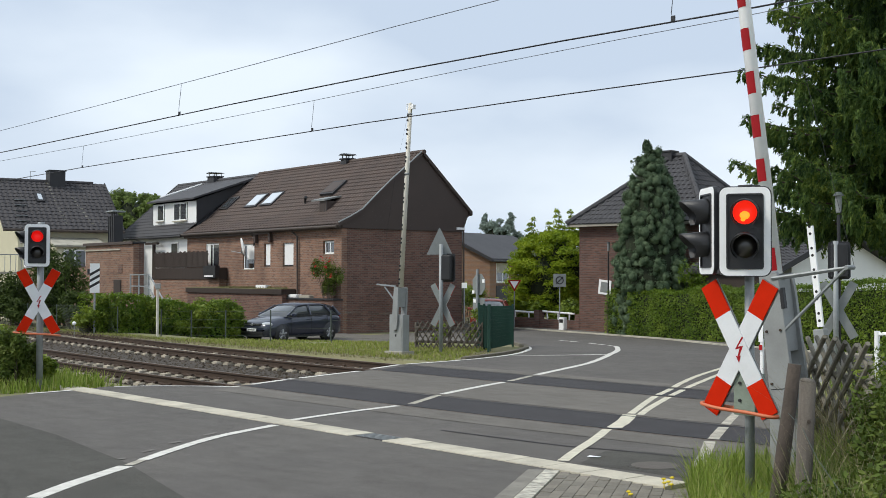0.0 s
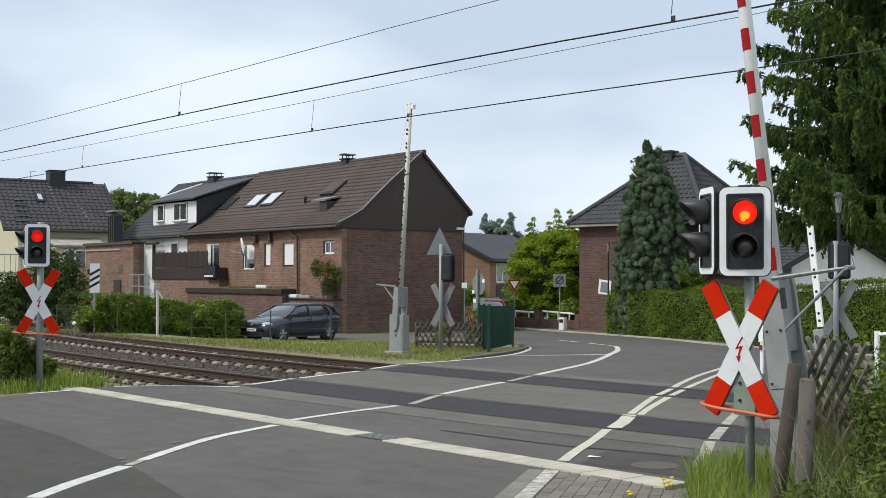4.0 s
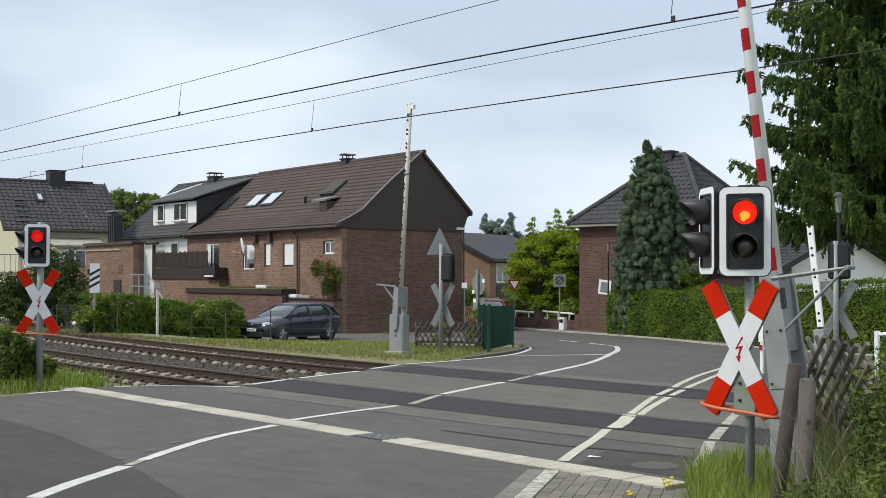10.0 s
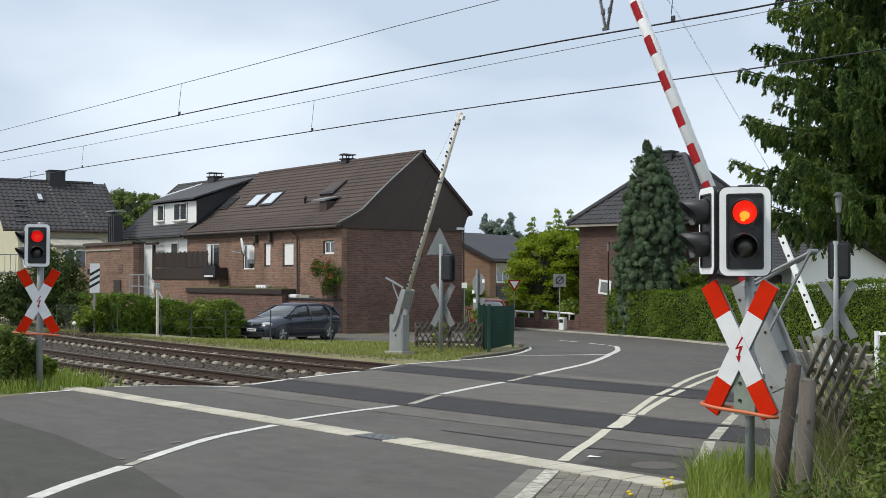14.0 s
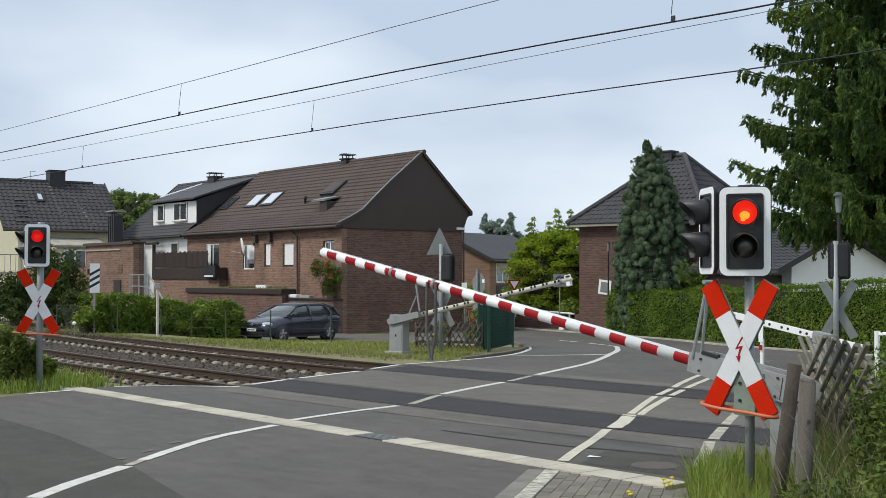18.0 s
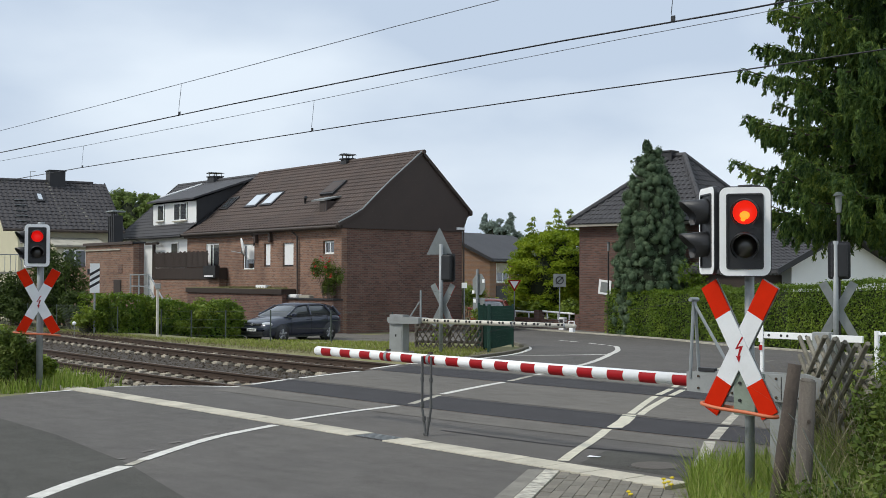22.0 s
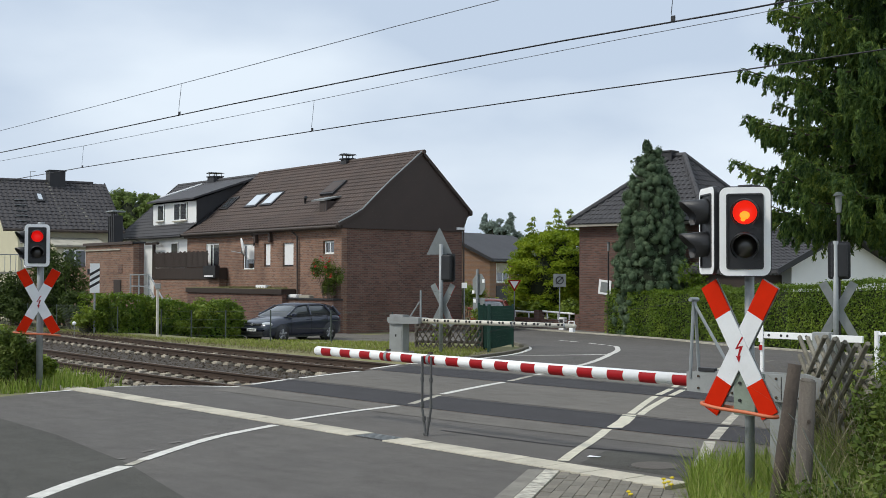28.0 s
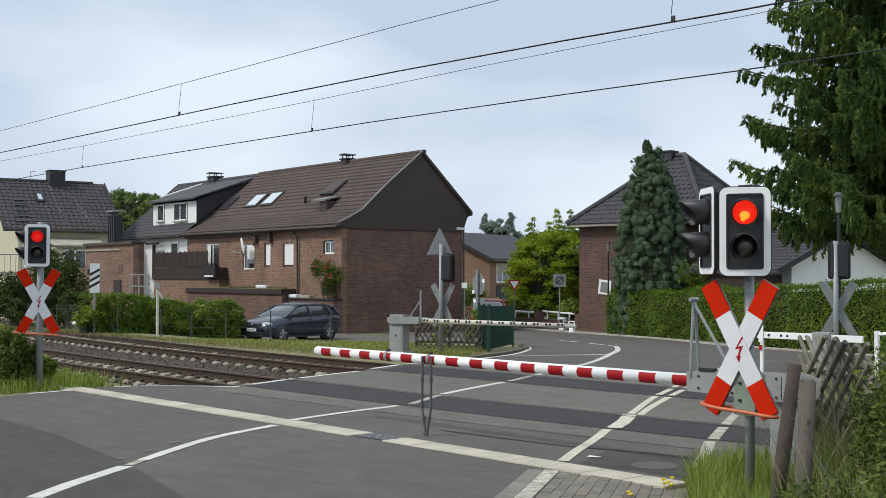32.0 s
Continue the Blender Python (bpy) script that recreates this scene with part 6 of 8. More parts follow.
def blades(name, pts, h0, h1, w, material, rng, lean=0.35, label="", parent=None):
    """Grass blades, each a bent strip of three triangles' worth, rooted at pts (n, 3)."""
    n = len(pts)
    P = np.asarray(pts, float)
    h = (h0 + (h1 - h0) * rng.random(n) ** 1.4)[:, None]
    ln = np.clip(rng.normal(size=(n, 2)) * lean, -2.0 * lean, 2.0 * lean)
    ax = np.stack([-ln[:, 1], ln[:, 0], np.zeros(n)], 1)
    ax /= np.linalg.norm(ax, axis=1)[:, None] + 1e-9
    tip = P + np.concatenate([ln * h, h], 1)
    mid = P + np.concatenate([ln * h * 0.35, h * 0.55], 1)
    ww = w * (0.6 + 0.8 * rng.random(n))[:, None]
    V = np.stack([P - ax * ww, P + ax * ww, mid + ax * ww * 0.8, mid - ax * ww * 0.8, tip], 1)
    me = bpy.data.meshes.new(name)
    me.vertices.add(n * 5)
    me.vertices.foreach_set("co", V.reshape(-1).astype(np.float32))
    k = np.arange(n, dtype=np.int32)[:, None] * 5
    me.loops.add(n * 7)
    me.loops.foreach_set("vertex_index", (k + np.array([[0, 1, 2, 3, 3, 2, 4]], dtype=np.int32)).reshape(-1))
    me.polygons.add(n * 2)
    q = np.arange(n, dtype=np.int32)[:, None] * 7
    me.polygons.foreach_set("loop_start", (q + np.array([[0, 4]], dtype=np.int32)).reshape(-1))
    me.polygons.foreach_set("loop_total", np.tile(np.array([4, 3], dtype=np.int32), n))
    me.materials.append(material)
    me.update(calc_edges=True)
    me.validate()
    ob = new(name, me)
    if parent:
        ob.parent = parent
    return ob


def branch(bm, p, q, r0, r1, seg=6, wob=0.0, rnd=None):
    n = 4
    pts = [p.lerp(q, i / n) for i in range(n + 1)]
    if rnd:
        for i in range(1, n):
            pts[i] += Vector((rnd.uniform(-1, 1), rnd.uniform(-1, 1), rnd.uniform(-1, 1))) * wob
    for i in range(n):
        add_cyl(bm, pts[i], pts[i + 1], lerp(r0, r1, i / n), lerp(r0, r1, (i + 1) / n), seg, caps=False)
    return pts


def broad_tree(name, at, height, crown, label, material, seed, nleaf=9000, leaf=0.13, trunk_h=None, clumps=34, category="tree", top=1.0, sprigs=(), puff=0.2):
    """Trunk, limbs and a crown of domed leaf clumps, with single shoots (x, y, z) standing out of it."""
    rnd = random.Random(seed)
    rng = np.random.default_rng(seed)
    t = thing(name, at, label, category)
    th = trunk_h or height * 0.35
    bm = bmesh.new()
    branch(bm, Vector((0, 0, -0.3)), Vector((0.1, 0, th)), height * 0.03, height * 0.02, 8, 0.05, rnd)
    cs, rs = [], []
    rx, ry, rz_ = crown
    for i in range(clumps):
        a = i * 2.39996 + rnd.uniform(-0.4, 0.4)
        u = lerp(-0.85, 0.98, (i + 0.5) / clumps)
        k = math.sqrt(max(0.03, 1 - abs(u) ** 2.8)) * rnd.uniform(0.72, 1.0)
        c = Vector((rx * k * math.cos(a), ry * k * math.sin(a), height - rz_ + rz_ * u * 0.92 * (top if u > 0 else 1) + rnd.uniform(-0.12, 0.12)))
        cs.append(c)
        q = puff * rnd.uniform(0.7, 1.35)
        rs.append((rx * q, ry * q, rz_ * q * 0.62))
        if i % 3 == 0:
            branch(bm, Vector((0.1, 0, th * rnd.uniform(0.7, 1.0))), c, height * 0.010, height * 0.003, 5, 0.12, rnd)
    for x, y, z in sprigs:
        for k in range(5):
            cs.append(Vector((x + rnd.uniform(-0.12, 0.12), y + rnd.uniform(-0.12, 0.12), z - 0.28 * k)))
            rs.append((0.2 + 0.06 * k, 0.2 + 0.06 * k, 0.2))
        branch(bm, Vector((x * 0.8, y * 0.8, z - 1.8)), Vector((x, y, z)), 0.03, 0.008, 5, 0.04, rnd)
    part("trunk", bm, M_BARK, t, "brown bark trunk and limbs")
    V = leaf_cloud([tuple(c) for c in cs], rs, nleaf, leaf, rng, shell=0.45, dome=0.75)
    leaf_mesh("crown", V, material, t)
    # near-black lump inside the crown, painted as its inner shade
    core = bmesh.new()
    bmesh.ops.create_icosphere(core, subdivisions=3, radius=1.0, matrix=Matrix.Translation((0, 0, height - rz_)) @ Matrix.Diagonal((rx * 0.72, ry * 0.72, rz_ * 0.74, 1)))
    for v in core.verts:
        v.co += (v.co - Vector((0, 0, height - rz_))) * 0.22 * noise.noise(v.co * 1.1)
    part("shade_core", core, M_CORE_SHADE, t, "dark solid core standing in for inner shade")
    return t


def hedge(name, pts, thick, h0, h1, label, material, seed, density=520, leaf=0.046, base=0.0, ragged=0.12):
    """A clipped hedge along pts: dark core and a coat of leaves on its faces."""
    rng = np.random.default_rng(seed)
    t = thing(name, (0, 0, 0), label, "hedge")
    P = [Vector((x, y, 0)) for x, y in pts]
    L = [0.0]
    for a, b in zip(P, P[1:]):
        L.append(L[-1] + (b - a).length)
    tot = L[-1]
    n = int(tot * (h0 + h1) / 2 * density * 1.9)
    out = np.zeros((n, 3))
    nr = np.zeros((n, 3))
    s = rng.random(n) * tot
    for i in range(n):
        k = next(j for j in range(len(P) - 1) if s[i] <= L[j + 1] + 1e-6)
        a, b = P[k], P[k + 1]
        f = (s[i] - L[k]) / (L[k + 1] - L[k])
        p = a.lerp(b, f)
        d = (b - a).normalized()
        side = Vector((d.y, -d.x, 0))
        h = lerp(h0, h1, s[i] / tot) * (1 + ragged * noise.noise((p.x * 0.7, p.y * 0.7, 1.5)))
        bulge = 0.2 * noise.noise((p.x * 1.3, p.y * 1.3, 7.1))
        r = rng.random()
        z0 = land(p.x, p.y) + base
        if r < 0.62:
            z = rng.random() ** 0.9 * h
            q = p + side * (thick / 2 + bulge - 0.1 * (z / h) ** 3 + rng.normal() * 0.05)
            out[i] = (q.x, q.y, z0 + z)
            nr[i] = (side.x, side.y, 0.35)
        elif r < 0.9:
            w = (rng.random() - 0.5) * thick
            q = p + side * w
            out[i] = (q.x, q.y, z0 + h + abs(rng.normal()) * 0.06)
            nr[i] = (0, 0, 1)
        else:
            z = rng.random() * h
            q = p - side * thick / 2
            out[i] = (q.x, q.y, z0 + z)
            nr[i] = (-side.x, -side.y, 0.3)
    nr += rng.normal(size=(n, 3)) * 0.55
    nr /= np.linalg.norm(nr, axis=1)[:, None]
    tt = rng.normal(size=(n, 3))
    tt -= (tt * nr).sum(1)[:, None] * nr
    tt /= np.linalg.norm(tt, axis=1)[:, None]
    bb = np.cross(nr, tt)
    sz = leaf * (0.6 + 0.8 * rng.random(n))[:, None]
    V = np.stack([out - tt * sz, out + bb * sz * 0.5, out + tt * sz, out - bb * sz * 0.5], 1)
    leaf_mesh("foliage", V, material, t)
    # solid dark core: the shade inside the hedge, as colour
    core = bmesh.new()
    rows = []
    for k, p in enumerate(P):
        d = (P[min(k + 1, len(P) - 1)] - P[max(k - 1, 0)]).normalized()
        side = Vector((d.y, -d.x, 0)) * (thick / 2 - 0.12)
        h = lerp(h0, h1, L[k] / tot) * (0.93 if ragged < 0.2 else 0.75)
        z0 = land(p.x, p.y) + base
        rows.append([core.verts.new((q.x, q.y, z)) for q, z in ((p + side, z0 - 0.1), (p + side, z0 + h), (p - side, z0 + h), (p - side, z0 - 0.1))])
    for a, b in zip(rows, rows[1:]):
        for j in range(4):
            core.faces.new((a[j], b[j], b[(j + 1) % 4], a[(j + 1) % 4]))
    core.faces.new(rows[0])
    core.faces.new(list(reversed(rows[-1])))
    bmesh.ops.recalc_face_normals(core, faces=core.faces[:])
    part("shade_core", core, M_CORE_SHADE, t, "dark solid core standing in for inner shade")
    return t


# near-black green for the cores: shade inside the foliage put into colour
M_CORE_SHADE = mat("core_shade", (0.022, 0.03, 0.012), (0.012, 0.018, 0.008), 0.95, s1=5, s2=30)


def shrub(name, at, size, label, material, seed, n=2500, leaf=0.06, clumps=12, category="shrub"):
    rnd = random.Random(seed)
    rng = np.random.default_rng(seed)
    t = thing(name, at, label, category)
    cs, rs = [], []
    bm = bmesh.new()
    for i in range(clumps):
        a, k = rnd.uniform(0, 6.283), rnd.uniform(0.1, 0.75)
        z = rnd.uniform(0.25, 0.85)
        c = Vector((size[0] * k * math.cos(a), size[1] * k * math.sin(a), size[2] * z))
        cs.append(tuple(c))
        s = rnd.uniform(0.22, 0.4)
        rs.append((size[0] * s, size[1] * s, size[2] * s * 0.55))
        branch(bm, Vector((c.x * 0.3, c.y * 0.3, -0.1)), c, 0.007 * size[2], 0.003, 5, 0.03, rnd)
    part("stem", bm, M_BARK, t)
    V = leaf_cloud(cs, rs, n, leaf, rng, shell=0.35)
    V[:, :, 2] = np.maximum(V[:, :, 2], 0.0)
    leaf_mesh("foliage", V, material, t)
    return t


def puffs(name, centres, radii, material, rng, parent):
    """Knobbly rounded sprays, one small lump each, joined into one mesh."""
    bm = bmesh.new()
    bmesh.ops.create_icosphere(bm, subdivisions=2, radius=1.0)
    base = np.array([v.co[:] for v in bm.verts])
    tri = np.array([[v.index for v in f.verts] for f in bm.faces])
    bm.free()
    out, faces = [], []
    for k, (c, r) in enumerate(zip(centres, radii)):
        j = 1 + 0.1 * rng.normal(size=(len(base), 1))
        out.append(np.array(c) + base * np.array(r) * np.clip(j, 0.6, 1.4))
        faces.append(tri + k * len(base))
    ob = pydata(name, np.concatenate(out).tolist(), [tuple(f) for f in np.concatenate(faces).tolist()], material, parent)
    for p in ob.data.polygons:
        p.use_smooth = True
    return ob


def conifer_column(name, at, height, prof, label, seed, tips=()):
    """A dense false cypress built of rounded sprays. prof: (z, radius) up the column; tips: leaning shoots (x, y, z)."""
    rng = np.random.default_rng(seed)
    rnd = random.Random(seed)
    t = thing(name, at, label, "conifer")
    part("trunk", cy((0, 0, -0.3), (0, 0, height * 0.93), 0.16, 0.03, 8), M_BARK, t)
    zs, rr_ = [p[0] for p in prof], [p[1] for p in prof]
    cs, rs = [], []
    z, k = 0.1, 0
    while z < height - 0.25:
        r = float(np.interp(z, zs, rr_))
        n = max(4, int(2 * math.pi * r / 0.27))
        for i in range(n):
            a = 2 * math.pi * (i + 0.5 * (k % 2)) / n + rnd.uniform(-0.16, 0.16)
            q = r * rnd.uniform(0.78, 1.07)
            s = rnd.uniform(0.1, 0.27)
            cs.append((q * math.cos(a), q * math.sin(a), z + rnd.uniform(-0.2, 0.2)))
            rs.append((s * rnd.uniform(0.8, 1.25), s * rnd.uniform(0.8, 1.25), s * rnd.uniform(0.85, 1.5)))
        z += 0.25
        k += 1
    V = leaf_cloud(cs, rs, 84000, 0.04, rng, flat=0.2, droop=0.8, shell=0.8, squash=1.1, dome=0.85, hug=0.45)
    leaf_mesh("foliage", V, M_CYPRESS, t)
    tagged(puffs("spray", cs, [(r[0] * 0.74, r[1] * 0.74, r[2] * 0.74) for r in rs], M_CYPRESS, rng, t), kind="stuff")
    # dark column behind the sprays in place of their inner shade
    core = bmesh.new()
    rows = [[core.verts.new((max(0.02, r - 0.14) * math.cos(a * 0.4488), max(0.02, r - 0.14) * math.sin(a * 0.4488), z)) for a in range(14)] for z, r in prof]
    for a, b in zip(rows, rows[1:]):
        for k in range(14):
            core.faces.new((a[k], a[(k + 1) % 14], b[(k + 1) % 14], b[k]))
    part("shade_core", core, M_CORE_SHADE, t, "dark core that gives the inside its shade")
    for x, y, z in tips:
        pts = [(x * f, y * f, z - 1.0 + 1.0 * f) for f in (0.55, 0.75, 0.9, 1.0)] + [(x * 1.25, y * 1.25, z - 0.02), (x * 1.5, y * 1.5, z - 0.12)]
        V = leaf_cloud(pts, [(0.3, 0.3, 0.28), (0.24, 0.24, 0.25), (0.17, 0.17, 0.2), (0.12, 0.12, 0.14), (0.09, 0.09, 0.08), (0.07, 0.07, 0.07)], 900, 0.06, rng, droop=0.8, dome=0.6)
        leaf_mesh("tip_spray", V, M_CYPRESS, t)
    return t


def spruce(name, at, height, radius, label, seed, z_low=1.5, nb=120):
    """A big spruce: whorled limbs that sag, with curtains of hanging twigs clad in needles."""
    rnd = random.Random(seed)
    rng = np.random.default_rng(seed)
    t = thing(name, at, label, "spruce")
    bm = bmesh.new()
    branch(bm, Vector((0, 0, -0.4)), Vector((0.1, 0.1, height)), 0.3, 0.04, 10, 0.05, rnd)
    Vs, Ds = [], []
    for i in range(nb):
        f = i / nb
        z = lerp(z_low, height * 0.97, f ** 1.02)
        ln = radius * (1 - 0.94 * ((z - z_low) / (height - z_low)) ** 1.08) * rnd.uniform(0.68, 1.04) * min(1.0, 0.82 + 0.18 * (z - z_low) / 3.0)
        a = i * 2.39996 + rnd.uniform(-0.3, 0.3)
        d = Vector((math.cos(a), math.sin(a), 0))
        sd = Vector((-d.y, d.x, 0))
        pts = []
        m = 7
        for k in range(m + 1):
            u = k / m
            pts.append(Vector((0, 0, z)) + d * (ln * u) + Vector((0, 0, ln * (-0.42 * u + 0.36 * u ** 2.6) + 0.03 * rnd.uniform(-1, 1))))
        for k in range(m):
            add_cyl(bm, pts[k], pts[k + 1], lerp(0.05, 0.012, k / m), lerp(0.05, 0.012, (k + 1) / m), 5, caps=False)
        nt_ = int(ln * 9)
        for k in range(nt_):
            u = 0.15 + 0.85 * (k + rnd.random()) / nt_
            j = min(m - 1, int(u * m))
            p = pts[j].lerp(pts[j + 1], u * m - j)
            w = rnd.uniform(-1, 1) * (0.15 + 0.75 * (1 - u))
            mid = p + sd * w + d * 0.1 + Vector((0, 0, -0.08 * abs(w)))
            hang = rnd.uniform(0.2, 1.0) * (1.1 - 0.78 * u)
            end = mid + sd * (0.12 * w) + d * 0.08 + Vector((0, 0, -hang))
            for q0, q1, cnt, spread_ in ((p, mid, int(10 + 46 * abs(w)), 0.035), (mid, end, int(16 + hang * 92), 0.04)):
                tp = rng.random(cnt)[:, None]
                Vs.append(np.array(q0)[None] * (1 - tp) + np.array(q1)[None] * tp + rng.normal(size=(cnt, 3)) * spread_ * (1.1 - 0.6 * tp))
                ax = (q1 - q0).normalized()
                Ds.append(np.tile(np.array(ax)[None], (cnt, 1)))
    part("trunk", bm, M_BARK, t, "brown trunk and sagging limbs")
    P, D = np.concatenate(Vs), np.concatenate(Ds)
    n = len(P)
    tt = D + rng.normal(size=(n, 3)) * 0.42
    tt /= np.linalg.norm(tt, axis=1)[:, None]
    bb = np.cross(tt, rng.normal(size=(n, 3)))
    bb /= np.linalg.norm(bb, axis=1)[:, None]
    q = (0.045 + 0.05 * rng.random(n))[:, None]
    V = np.stack([P - tt * q, P + bb * q * 0.3, P + tt * q, P - bb * q * 0.3], 1)
    leaf_mesh("needles", V, M_SPRUCE, t)
    return t


# ---- build ----
build_ground()
build_roads()
build_tracks()
build_wires()
build_brown_house()
build_white_house()
build_terrace()
build_outbuilding()
build_left_house()
build_right_house()
build_white_cottage()
build_orange_house()
build_signals()
build_barriers()
hedge("clipped_hedge", [(-36.35, 43.1), (-33.9, 42.55), (-28.7, 41.3), (-20, 38.9), (-8, 36.2), (6, 34)], 1.1, 1.9, 3.2, "tall clipped green privet hedge", M_HEDGE, 5)
conifer_column("cypress", (-34.8, 43.75, -0.55), 8.55, [(0, 1.45), (1.0, 1.6), (2.6, 1.62), (3.6, 1.52), (4.9, 1.34), (6.2, 1.1), (7.3, 0.74), (8.0, 0.4), (8.5, 0.08)], "tall dark green false cypress beside the brick house", 8, ((-0.2, -0.12, 8.75), (-0.42, -0.4, 8.0)))
spruce("spruce", (-14.9, 29.0, -0.2), 19, 5.65, "large dark spruce with hanging twigs", 9, 3.85, 340)
broad_tree("maple", (-44.95, 48.35, -0.55), 5.2, (2.5, 2.5, 2.7), "bushy bright green maple beside the corner house", M_LEAF, 12, 56000, 0.075, None, 170, sprigs=((-1.0, -0.9, 5.7), (-0.35, -0.3, 5.5), (0.15, 0.0, 6.15), (0.6, 0.5, 6.1), (0.85, 0.7, 5.8)), puff=0.21)
broad_tree("garden_tree", (-77.8, 40.35, -0.6), 8.6, (2.9, 2.9, 3.2), "round green tree behind the roofs", M_LEAF_MID, 13, 34000, 0.12, None, 120)
# far trees: no air haze, their leaf colour carries it
broad_tree("far_tree", (-78.6, 77.0, -0.6), 8.0, (2.0, 2.0, 2.6), "distant tree, leaves paled to grey-green for haze", M_LEAF_HAZE, 14, 12000, 0.15, None, 40, sprigs=((-1.0, -0.9, 8.3), (0.8, 0.7, 8.4)))
broad_tree("far_tree", (-83.6, 75.0, -0.6), 6.6, (1.0, 1.0, 2.0), "small distant tree beside the house, leaves paled for haze", M_LEAF_HAZE, 15, 2500, 0.16, None, 24)
build_pavers()


# ---- car ----
def build_car(at, rz, paint, label, detailed=True):
    c = thing("car", at, label, "car", rz=rz)

    def loft(stations, closed=True):
        bm = bmesh.new()
        rows = []
        for y, half in stations:
            pts = [(-x, y, z) for x, z in reversed(half)] + [(x, y, z) for x, z in half]
            rows.append([bm.verts.new(p) for p in pts])
        for a, b in zip(rows, rows[1:]):
            n = len(a)
            for k in range(n):
                bm.faces.new((a[k], b[k], b[(k + 1) % n], a[(k + 1) % n]))
        bm.faces.new(rows[0])
        bm.faces.new(list(reversed(rows[-1])))
        bmesh.ops.recalc_face_normals(bm, faces=bm.faces[:])
        return bm

    def low(y, w, zb, top, crown=0.03):
        return (y, [(w * 0.0 + 0.05, top + crown), (w * 0.55, top + crown * 0.8), (w * 0.86, top - 0.01), (w * 0.97, top - 0.08), (w, top - 0.25 if top > 0.7 else top * 0.75), (w * 0.99, zb + 0.16), (w * 0.93, zb), (0.05, zb)])
    body = part("body", loft([low(-2.13, 0.62, 0.3, 0.55), low(-2.08, 0.78, 0.22, 0.66), low(-1.95, 0.86, 0.2, 0.74), low(-1.6, 0.895, 0.19, 0.84), low(-1.0, 0.9, 0.19, 0.95), low(-0.4, 0.9, 0.19, 0.97), low(0.6, 0.9, 0.19, 0.98),
                              low(1.4, 0.9, 0.2, 1.0), low(1.85, 0.88, 0.24, 1.0), low(2.06, 0.82, 0.28, 0.95), low(2.13, 0.7, 0.34, 0.8)]), paint, c, "painted car body", True)

    def gh(y, w, z):
        return (y, [(0.05, z), (w * 0.6, z - 0.008), (w * 0.88, z - 0.05), (w, z - 0.1 if z > 1.15 else z - 0.03), (0.83, 0.93), (0.05, 0.9)])
    part("glasshouse", loft([gh(-1.12, 0.8, 0.97), gh(-0.75, 0.74, 1.17), gh(-0.3, 0.66, 1.37), gh(0.2, 0.63, 1.425), gh(1.1, 0.62, 1.42), gh(1.65, 0.62, 1.34), gh(1.95, 0.68, 1.12), gh(2.06, 0.74, 0.98)]), M_CARGLASS, c, "dark car windows", True)

    def rf(y, w, z):
        return (y, [(0.04, z + 0.012), (w * 0.6, z + 0.006), (w * 0.9, z - 0.035), (w * 0.98, z - 0.085), (w * 0.9, z - 0.07), (0.04, z - 0.03)])
    part("roof_panel", loft([rf(-0.32, 0.67, 1.375), rf(0.2, 0.645, 1.435), rf(1.1, 0.635, 1.43), rf(1.75, 0.635, 1.33)]), paint, c, "", True)
    for s in (-1, 1):
        for p0, p1, r in (((0.855, -1.0, 0.98), (0.66, -0.3, 1.33), 0.035), ((0.865, 0.28, 0.95), (0.66, 0.3, 1.36), 0.035), ((0.85, 1.5, 0.98), (0.655, 1.25, 1.34), 0.06), ((0.8, 2.0, 0.95), (0.645, 1.72, 1.3), 0.075)):
            part("pillar", cy((s * p0[0], p0[1], p0[2]), (s * p1[0], p1[1], p1[2]), r, r * 0.8, 8), paint, body)
        part("window_trim", bx(s * 0.86, s * 0.895, -0.95, 1.75, 0.955, 0.985), M_BLACK, body)
        part("door_gap", bx(s * 0.895, s * 0.903, 0.29, 0.302, 0.3, 0.96), M_BLACK, body)
        part("door_gap", bx(s * 0.895, s * 0.903, -0.82, -0.808, 0.3, 0.96), M_BLACK, body)
        part("door_gap", bx(s * 0.893, s * 0.901, 1.2, 1.212, 0.45, 0.96), M_BLACK, body)
        part("sill_strip", bx(s * 0.86, s * 0.9, -1.0, 1.0, 0.18, 0.26), M_BLACK, body)
        for y in (0.12, 1.05):
            part("door_handle", bx(s * 0.9, s * 0.925, y - 0.1, y + 0.08, 0.8, 0.83, bevel=0.006), paint, body)
        mir = part("mirror", bx(s * 0.9, s * 1.08, -0.82, -0.7, 0.94, 1.06, bevel=0.03), paint, body, "door mirror")
        hl = bmesh.new()
        bmesh.ops.create_uvsphere(hl, u_segments=16, v_segments=8, radius=0.23, matrix=Matrix.Translation((s * 0.66, -1.92, 0.66)) @ Matrix.Rotation(s * 0.5, 4, "Z") @ Matrix.Diagonal((1.05, 0.55, 0.42, 1)))
        part("headlight", hl, M_CARLIGHT, c, "clear headlight", True)
        part("tail_light", bx(s * 0.5, s * 0.78, 2.0, 2.1, 0.78, 0.93, bevel=0.03), M_RED, c, "red tail light")
        for y in (-1.31, 1.33):
            w = part("wheel", cy((s * 0.7, y, 0.31), (s * 0.9, y, 0.31), 0.31, seg=28), M_TYRE, c, "black tyre", True)
            part("rim", cy((s * 0.895, y, 0.31), (s * 0.91, y, 0.31), 0.2, seg=24), M_RIM_SHADE, w)
            for k in range(5):
                a = 2 * math.pi * k / 5 + 0.3
